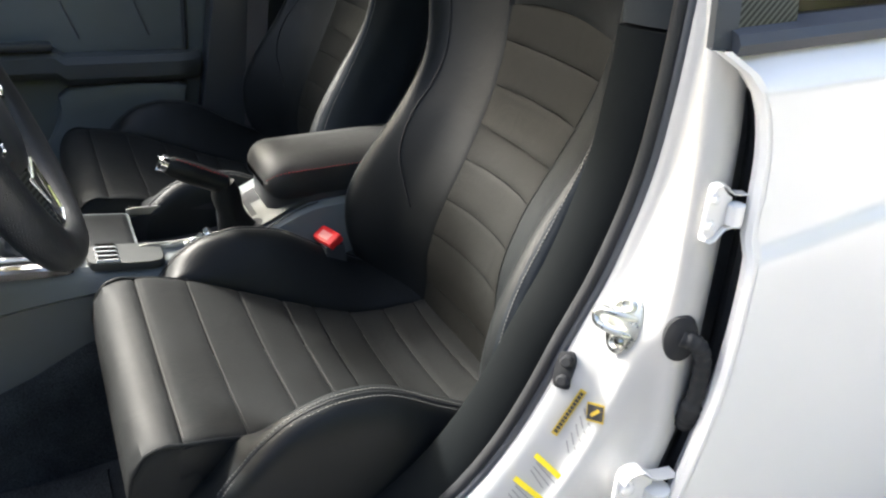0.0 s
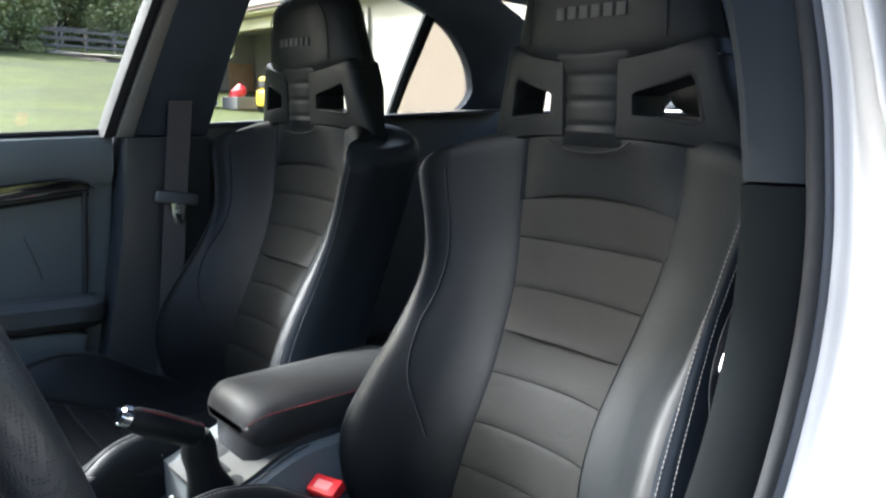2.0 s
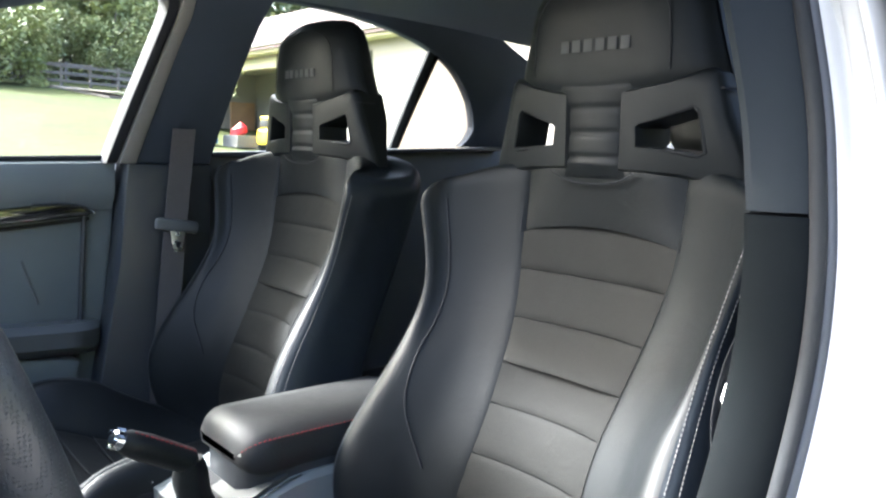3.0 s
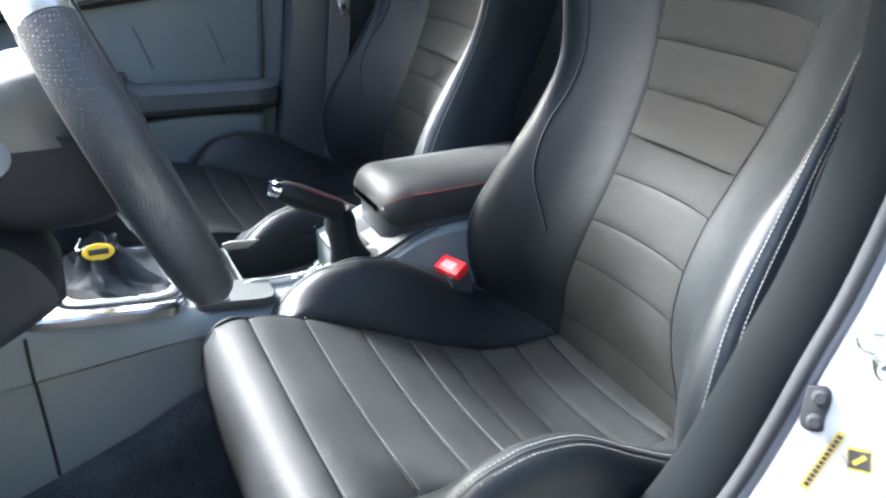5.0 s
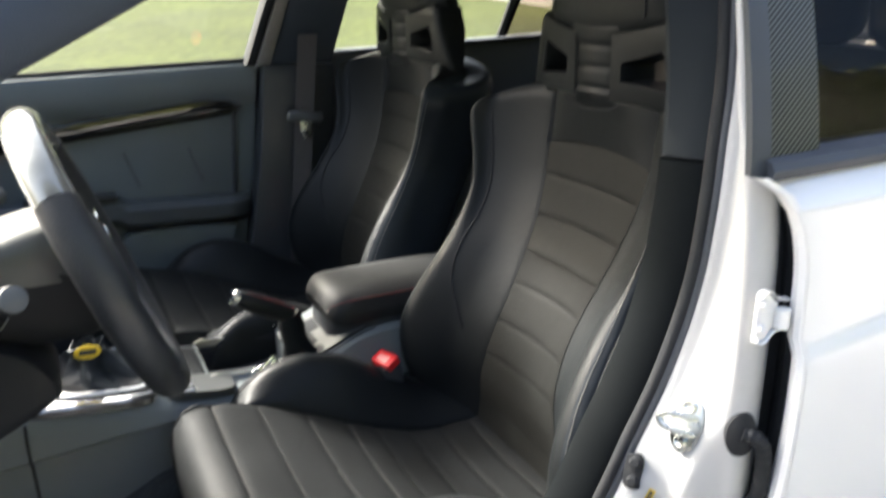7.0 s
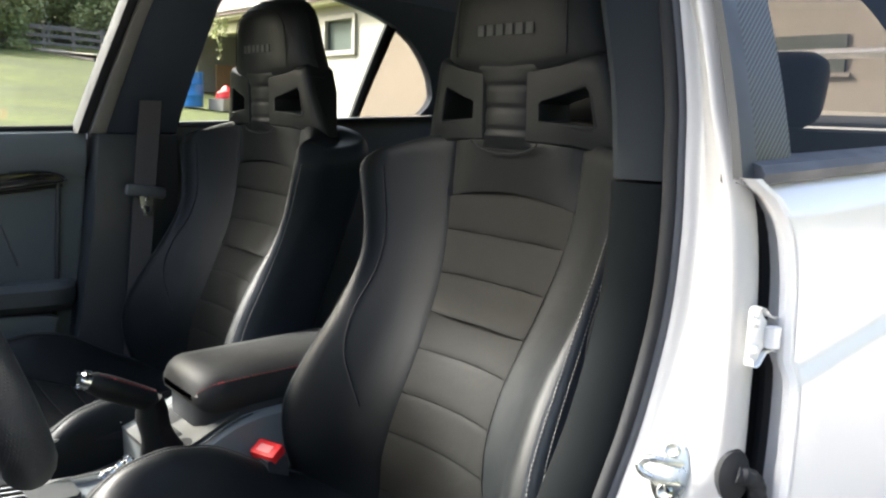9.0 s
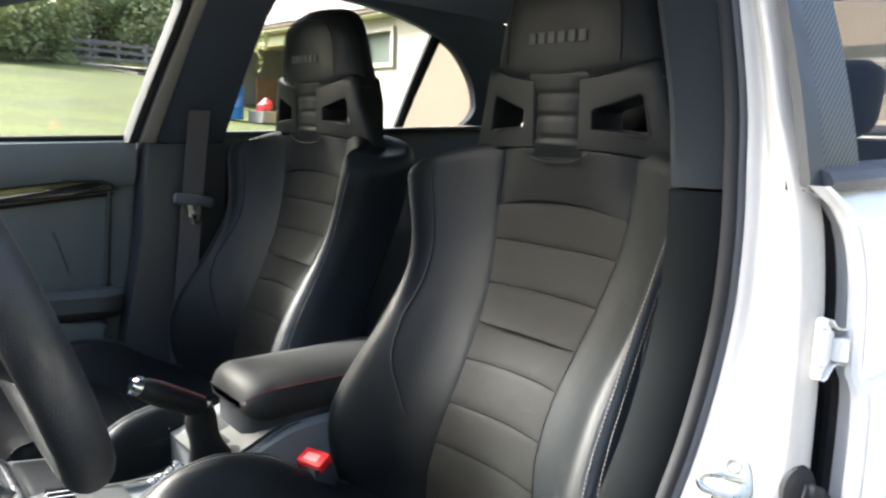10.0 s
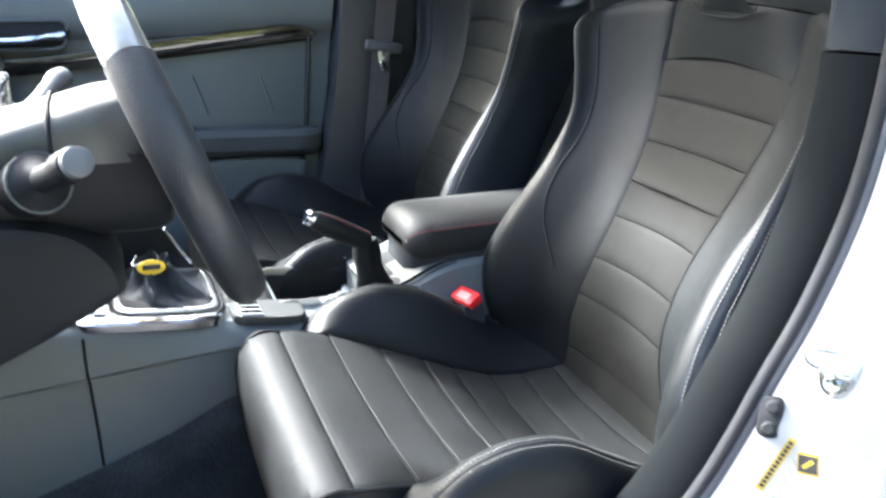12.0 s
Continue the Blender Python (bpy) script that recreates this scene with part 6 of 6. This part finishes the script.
# house: long rendered wall with an open porch at its far end
HX = 9.45
house = thing("house", "cream rendered house with pale fascia, shingle roof and open porch", "house")
def wall_block(name, x0, x1, y0, y1, z0, z1, mat, label=""):
    return part(name, rbox((x1 - x0, y1 - y0, z1 - z0), 0.01, pose((x0 + x1) / 2, (y0 + y1) / 2, (z0 + z1) / 2), 1), mat, house, label)
EAVE = 3.42
WY0, WY1, WZ0, WZ1 = 14.0, 15.2, 2.36, 3.12
wall_block("wall", HX, HX + 0.25, -2.0, WY0, -0.5, EAVE, WALL, "cream rendered wall")
wall_block("wall", HX, HX + 0.25, WY1, 17.5, -0.5, EAVE, WALL, "cream rendered wall")
wall_block("wall", HX, HX + 0.25, WY0, WY1, -0.5, WZ0, WALL, "cream rendered wall")
wall_block("wall", HX, HX + 0.25, WY0, WY1, WZ1, EAVE, WALL, "cream rendered wall")
wall_block("porch_wall", HX + 2.4, HX + 2.6, 17.0, 26.0, 0.2, EAVE, GREYWALL, "grey porch back wall")
wall_block("porch_side", HX + 0.25, HX + 2.6, 17.3, 17.5, 0.2, EAVE, GREYWALL, "grey porch side wall")
wall_block("porch_ceiling", HX, HX + 2.6, 17.3, 26.0, EAVE - 0.10, EAVE - 0.02, WALL)
wall_block("porch_beam", HX, HX + 0.2, 17.5, 26.0, EAVE - 0.36, EAVE - 0.10, FASCIA, "pale porch beam")
wall_block("porch_panel", 10.9, 11.75, 24.08, 24.18, 1.25, 2.4, PLYWOOD, "brown plywood panel")
wall_block("porch_end", HX - 0.05, HX + 2.6, 24.2, 24.4, 0.2, EAVE, GREYWALL, "grey end wall")
wall_block("porch_post", HX, HX + 0.18, 22.6, 22.8, 0.6, EAVE, FASCIA, "pale porch post")
wall_block("fascia", HX - 0.35, HX - 0.30, -2.4, 26.2, EAVE - 0.02, EAVE + 0.16, FASCIA, "pale yellow fascia board")
wall_block("soffit", HX - 0.30, HX, -2.4, 26.2, EAVE - 0.03, EAVE, FASCIA, "pale soffit")
part("gutter", tube([(HX - 0.40, -2.4, EAVE + 0.16), (HX - 0.40, 26.2, EAVE + 0.16)], 0.055, 10), FRAME_GREY, house, "grey gutter")
wall_block("pilaster", HX - 0.08, HX, 10.2, 10.75, 0.0, EAVE, GREYWALL, "grey door jamb")
wall_block("side_wall_south", HX, HX + 7, -2.2, -2.0, -0.5, EAVE, WALL)
part("roof_deck", prism([(HX - 0.42, EAVE + 0.13), (HX + 4.0, EAVE + 2.2), (HX + 8.4, EAVE + 0.13), (HX + 8.4, EAVE + 0.05), (HX - 0.42, EAVE + 0.05)], "y", -2.6, 26.4, 0.01), SHINGLE, house, "brown-pink shingle roof")
w = part("window", rbox((0.08, WY1 - WY0, WZ1 - WZ0), 0.004, pose(HX + 0.10, (WY0 + WY1) / 2, (WZ0 + WZ1) / 2), 1), DARK_GLASS, house, "dark house window")
for y0, y1, z0, z1 in ((WY0 - 0.06, WY0 + 0.06, WZ0 - 0.06, WZ1 + 0.06), (WY1 - 0.06, WY1 + 0.06, WZ0 - 0.06, WZ1 + 0.06), (WY0 + 0.06, WY1 - 0.06, WZ0 - 0.06, WZ0 + 0.05), (WY0 + 0.06, WY1 - 0.06, WZ1 - 0.05, WZ1 + 0.06)):
    part("window_frame", rbox((0.10, y1 - y0, z1 - z0), 0.006, pose(HX - 0.02, (y0 + y1) / 2, (z0 + z1) / 2), 1), FRAME_GREY, w, "grey window frame")
for y0, y1 in ((3.4, 4.53), (4.75, 5.62), (6.19, 7.1)):
    w2 = part("window", rbox((0.06, y1 - y0, 0.46), 0.004, pose(HX - 0.01, (y0 + y1) / 2, 1.99), 1), DARK_GLASS, house, "dark narrow window")
    part("window_frame", rbox((0.04, y1 - y0 + 0.14, 0.06), 0.004, pose(HX - 0.03, (y0 + y1) / 2, 1.73), 1), FRAME_GREY, w2)
# shingle courses
course = mesh_from("course", *rbox((0.02, 28.8, 0.24), 0.004), SHINGLE, False)
slope = math.atan2(2.07, 4.42)
for i in range(20):
    c = new("shingle_course", course)
    t = 0.1 + i * 0.235
    c.matrix_world = Matrix.Translation((HX - 0.42 + t * math.cos(slope), 11.9, EAVE + 0.14 + t * math.sin(slope) + 0.012)) @ pose(0, 0, 0, 0, math.degrees(-slope) + 90 - 2.5, 0)
    c.parent = house

# blue barrel and porch clutter
def barrel_mesh():
    prof = [(0.27, 0), (0.285, 0.02), (0.29, 0.05), (0.285, 0.09), (0.292, 0.28), (0.305, 0.30), (0.292, 0.32), (0.292, 0.58), (0.305, 0.60), (0.292, 0.62), (0.285, 0.84), (0.292, 0.86), (0.292, 0.885), (0.27, 0.89), (0.262, 0.86), (0.01, 0.86)]
    return loft([[Vector((r * math.cos(k), r * math.sin(k), z)) for k in [2 * math.pi * i / 28 for i in range(28)]] for r, z in prof])
br = thing("barrel", "blue plastic rain barrel standing on the lawn by the porch", "barrel", at=(8.15, 19.65, ground_z(8.15, 19.65) + 0.02))
part("drum", barrel_mesh(), BLUE, br)
part("lid_rim", tube([(0.288 * math.cos(k), 0.288 * math.sin(k), 0.885) for k in [2 * math.pi * i / 28 for i in range(28)]], 0.014, 8, loop=True), BLUE, br)
tools = thing("garden_tools", "bundle of garden tools leaning in the blue barrel", "garden tools", at=(8.15, 19.65, ground_z(8.15, 19.65) + 0.02))
for k in range(6):
    part("shaft", tube([(0.05 * math.cos(k), 0.05 * math.sin(k), 0.80), (-0.16 + 0.09 * math.cos(2 * k), 0.2 * math.sin(2 * k), 1.45 + 0.06 * k)], 0.016, 6), GREY_METAL, tools)
    part("head", rbox((0.10, 0.12, 0.14), 0.02, pose(-0.17 + 0.09 * math.cos(2 * k), 0.2 * math.sin(2 * k), 1.48 + 0.06 * k, 0, 20 * k, 30 * k)), (YELLOW, GREY_METAL, RUBBER)[k % 3], tools)
tub = thing("wooden_planter", "grey wooden planter box holding a red plastic tub", "planter", at=(8.85, 19.1, ground_z(8.85, 19.1)))
part("box", rbox((0.6, 0.9, 0.32), 0.02, pose(0, 0, 0.155), 1), GREYWALL, tub)
rt = thing("red_tub", "red plastic tub lying on the planter", "tub", at=(8.80, 19.1, ground_z(8.80, 19.1) + 0.31))
part("shell", loft([[Vector((r * math.cos(k), r * 1.2 * math.sin(k), z + 0.05 * math.cos(k))) for k in [2 * math.pi * i / 16 for i in range(16)]] for r, z in ((0.16, 0.0), (0.22, 0.06), (0.20, 0.2), (0.08, 0.3), (0.01, 0.31))]), TOY_RED, rt)
ym = thing("yellow_machine", "small yellow garden machine standing by the porch", "machine", at=(9.05, 17.75, ground_z(9.05, 17.75)))
part("body", rbox((0.55, 0.62, 0.40), 0.06, pose(0, 0, 0.36), 3), YELLOW, ym, "yellow body")
part("cab", rbox((0.42, 0.5, 0.34), 0.04, pose(0, 0, 0.72), 3), YELLOW, ym, "yellow upper housing")
part("grille", rbox((0.02, 0.4, 0.18), 0.005, pose(-0.22, 0, 0.70)), RUBBER, ym, "dark opening")
for s in (-0.24, 0.24):
    part("wheel", moved(loft([[Vector((r * math.cos(k), d, r * math.sin(k))) for k in [2 * math.pi * i / 18 for i in range(18)]] for r, d in ((0.05, -0.05), (0.16, -0.05), (0.18, 0.0), (0.16, 0.05), (0.05, 0.05))]), pose(-0.1, s, 0.18)), RUBBER, ym, "black tyre")
part("handle", tube(smooth_line([(0.1, -0.2, 0.85), (0.0, -0.15, 1.05), (0.0, 0.15, 1.08), (0.1, 0.2, 0.85)], 4), 0.02, 8), GREY_METAL, ym)
vn = thing("hanging_plant", "green climbing plant hanging from the porch beam", "plant")
lv, lf = [], []
rng = random.Random(4)
for k in range(160):
    s = rng.random()
    strand = rng.choice((0.0, 0.35, 0.6))
    c = Vector((HX - 0.42 + rng.uniform(-0.06, 0.06), 19.5 + strand + rng.uniform(-0.10, 0.10), EAVE - 0.05 - 1.05 * s * (1 if strand == 0.35 else 0.45)))
    q = Euler((rng.uniform(0, 6), rng.uniform(0, 6), rng.uniform(0, 6))).to_matrix()
    n0 = len(lv)
    lv += [c + q @ Vector(d) for d in ((-0.05, 0, 0), (0, 0.028, 0.01), (0.05, 0, 0), (0, -0.028, 0.01))]
    lf.append((n0, n0 + 1, n0 + 2, n0 + 3))
part("vine_leaves", (lv, lf), LEAF_B, vn, smooth=False)

# fence and deck
FENCE = [(-3.0 + 1.34 * i, 42.4 - 0.05 * i) for i in range(18)]
fence = thing("fence", "weathered brown post and rail fence before the trees", "fence")
post = mesh_from("post", *rbox((0.12, 0.12, 1.25), 0.01), FENCE_WOOD, False)
for x, y in FENCE:
    o = new("post", post)
    o.location, o.parent = (x, y, ground_z(x, y) + 0.55 - 0.02 * (x - 10)), fence
for (x0, y0), (x1, y1) in zip(FENCE, FENCE[1:]):
    for h in (0.28, 0.62, 0.98):
        a, b = Vector((x0, y0 - 0.08, ground_z(x0, y0) + h - 0.02 * (x0 - 10))), Vector((x1, y1 - 0.08, ground_z(x1, y1) + h - 0.02 * (x1 - 10)))
        part("rail", moved(rbox(((b - a).length, 0.04, 0.13), 0.006), Matrix.Translation((a + b) / 2) @ (b - a).to_track_quat("X", "Z").to_matrix().to_4x4()), FENCE_WOOD, fence, smooth=False)
back_fence = thing("back_fence", "darker weathered rail fence farther back before the trees", "fence")
for i in range(9):
    x = -4 + 2.6 * i
    part("post", rbox((0.12, 0.12, 1.3), 0.01, pose(x, 45.6, ground_z(x, 45.6) + 0.45)), FENCE_WOOD, back_fence, smooth=False)
    if i < 8:
        for h in (0.5, 0.95):
            part("rail", rbox((2.6, 0.04, 0.13), 0.006, pose(x + 1.3, 45.5, ground_z(x, 45.6) + h)), FENCE_WOOD, back_fence, smooth=False)
deck = thing("wooden_deck", "low pale wooden platform on the lawn by the fence", "deck")
DM = Matrix.Translation((10.75, 38.4, ground_z(10.75, 38.4))) @ pose(0, 0, 0, 3.0, 0, 13.5)
for i in range(14):
    part("plank", moved(rbox((1.7, 0.38, 0.05), 0.006), DM @ pose(0, -2.7 + 0.40 * i, 0.10 + (i % 3) * 0.004, 3.2)), DECK_WOOD, deck)
part("skirt", moved(rbox((1.6, 5.5, 0.22), 0.01), DM @ pose(0, -0.1, -0.04, 3.2)), FENCE_WOOD, deck)


# trees: trunk, limbs, crown of many small leaf clumps
def leaf_cloud(rng, centre, size, count, leaf):
    verts, faces = [], []
    lobes = [(Vector((rng.gauss(0, 0.55) * size[0], rng.gauss(0, 0.5) * size[1], rng.uniform(-0.75, 0.9) * size[2])), rng.uniform(0.28, 0.55)) for _ in range(16)]
    for k in range(count):
        o, r = lobes[k % len(lobes)]
        d = Vector((rng.gauss(0, 1), rng.gauss(0, 1), rng.gauss(0, 1))).normalized() * (rng.random() ** 0.35)
        c = Vector(centre) + o + Vector((d.x * r * size[0], d.y * r * size[1], d.z * r * size[2]))
        q = Euler((rng.uniform(-0.9, 0.9), rng.uniform(-0.9, 0.9), rng.uniform(0, 6.3))).to_matrix()
        s = leaf * rng.uniform(0.6, 1.4)
        n0 = len(verts)
        verts += [c + q @ Vector(p) * s for p in ((-1, 0, -0.1), (-0.2, 0.55, 0.1), (0.9, 0.25, -0.15), (0.7, -0.4, 0.1), (-0.3, -0.6, -0.1))]
        faces += [(n0, n0 + 1, n0 + 2, n0 + 3, n0 + 4)]
    return verts, faces


def tree(x, y, h, spread, leaf_mat, seed, leaf=0.16, count=2600, name="tree", label="leafy green deciduous tree behind the fence", low=0.25):
    r = random.Random(seed)
    t = thing(name, label, name.split("_")[-1], "trees behind the lawn", (x, y, ground_z(x, min(y, 70)) - 0.1))
    items = [tube(smooth_line([(0, 0, 0), (r.uniform(-.2, .2), r.uniform(-.2, .2), h * 0.3), (r.uniform(-.4, .4), r.uniform(-.4, .4), h * 0.62), (0.2, 0, h * 0.9)], 3), [0.03 * h * (1 - 0.085 * i) for i in range(10)], 8)]
    for k in range(6):
        z = h * r.uniform(0.25, 0.65)
        a = r.uniform(0, 6.3)
        items.append(tube([(0, 0, z), (math.cos(a) * spread * 0.4, math.sin(a) * spread * 0.4, z + h * 0.10), (math.cos(a) * spread * 0.75, math.sin(a) * spread * 0.75, z + h * 0.22)], [0.011 * h, 0.008 * h, 0.003 * h], 6))
    part("trunk", merge(*items), BARK, t)
    part("crown", leaf_cloud(r, (0, 0, h * (0.5 + low / 2)), (spread, spread, h * (0.5 - low / 2)), count, leaf), leaf_mat, t, smooth=False)
    return t


rng = random.Random(11)
for i in range(13):
    x = -14 + 3.0 * i + rng.uniform(-0.8, 0.8)
    tree(x, 51 + rng.uniform(-1.5, 2.5), rng.uniform(7.5, 11), rng.uniform(2.6, 3.6), (LEAF_A, LEAF_B, LEAF_C)[i % 3], 20 + i, 0.15, 6500, low=0.0)
for i in range(9):
    x = -20 + 6.0 * i + rng.uniform(-1, 1)
    tree(x, 62 + rng.uniform(-2, 3), rng.uniform(12, 16), rng.uniform(4.0, 5.0), (LEAF_C, LEAF_A)[i % 2], 60 + i, 0.30, 5000, low=0.0)
for i, (x, y, h, s) in enumerate(((2.2, 41.5, 2.2, 2.0), (4.8, 41.2, 3.2, 2.0), (7.4, 41.6, 3.6, 2.0), (-1.0, 41, 2.6, 2.4), (-4.5, 40, 3.6, 2.6), (8.9, 40.2, 0.5, 0.5), (12.6, 33.5, 1.3, 0.9), (10.5, 47.5, 4.4, 2.4), (14.5, 47.0, 4.6, 2.6), (18.0, 46.0, 4.8, 2.8), (3.0, 47.5, 5.0, 2.8), (6.6, 47.5, 4.8, 2.6))):
    tree(x, y, h, s, (LEAF_A, LEAF_B)[i % 2], 90 + i, 0.10, 5200, "leafy_bush", "leafy green bush at the edge of the lawn", low=0.0)

# dense woodland behind, and unseen trees added on the near side of the drive: the bodywork mirrors them, they screen
# low sky
rng = random.Random(31)
wv, wf = [], []
for k in range(16000):
    x = rng.uniform(-40, 46)
    z = rng.random() ** 0.8 * (15 + 3 * noise.noise(Vector((x * 0.2, 0, 0))))
    y = 70 + rng.uniform(-2.0, 2.0)
    q = Euler((rng.uniform(-1, 1), rng.uniform(-1, 1), rng.uniform(0, 6.3))).to_matrix()
    n0 = len(wv)
    wv += [Vector((x, y, ground_z(x, 70) + z)) + q @ Vector(d) * rng.uniform(0.35, 0.8) for d in ((-1, 0, 0), (0, 0.6, 0.1), (1, 0.1, 0), (0.1, -0.6, -0.1))]
    wf.append((n0, n0 + 1, n0 + 2, n0 + 3))
tagged(part("far_woods", (wv, wf), LEAF_C, smooth=False), "dense dark green woodland behind the fence", "woods", kind="stuff")
for i in range(14):
    x = -15.0 + 3.4 * i + rng.uniform(-1, 1)
    tree(x, -17 - rng.uniform(0, 4), rng.uniform(8.5, 11.0), rng.uniform(2.8, 3.8), (LEAF_A, LEAF_C)[i % 2], 120 + i, 0.30, 3600, label="unseen leafy green tree beside the drive", low=0.0)
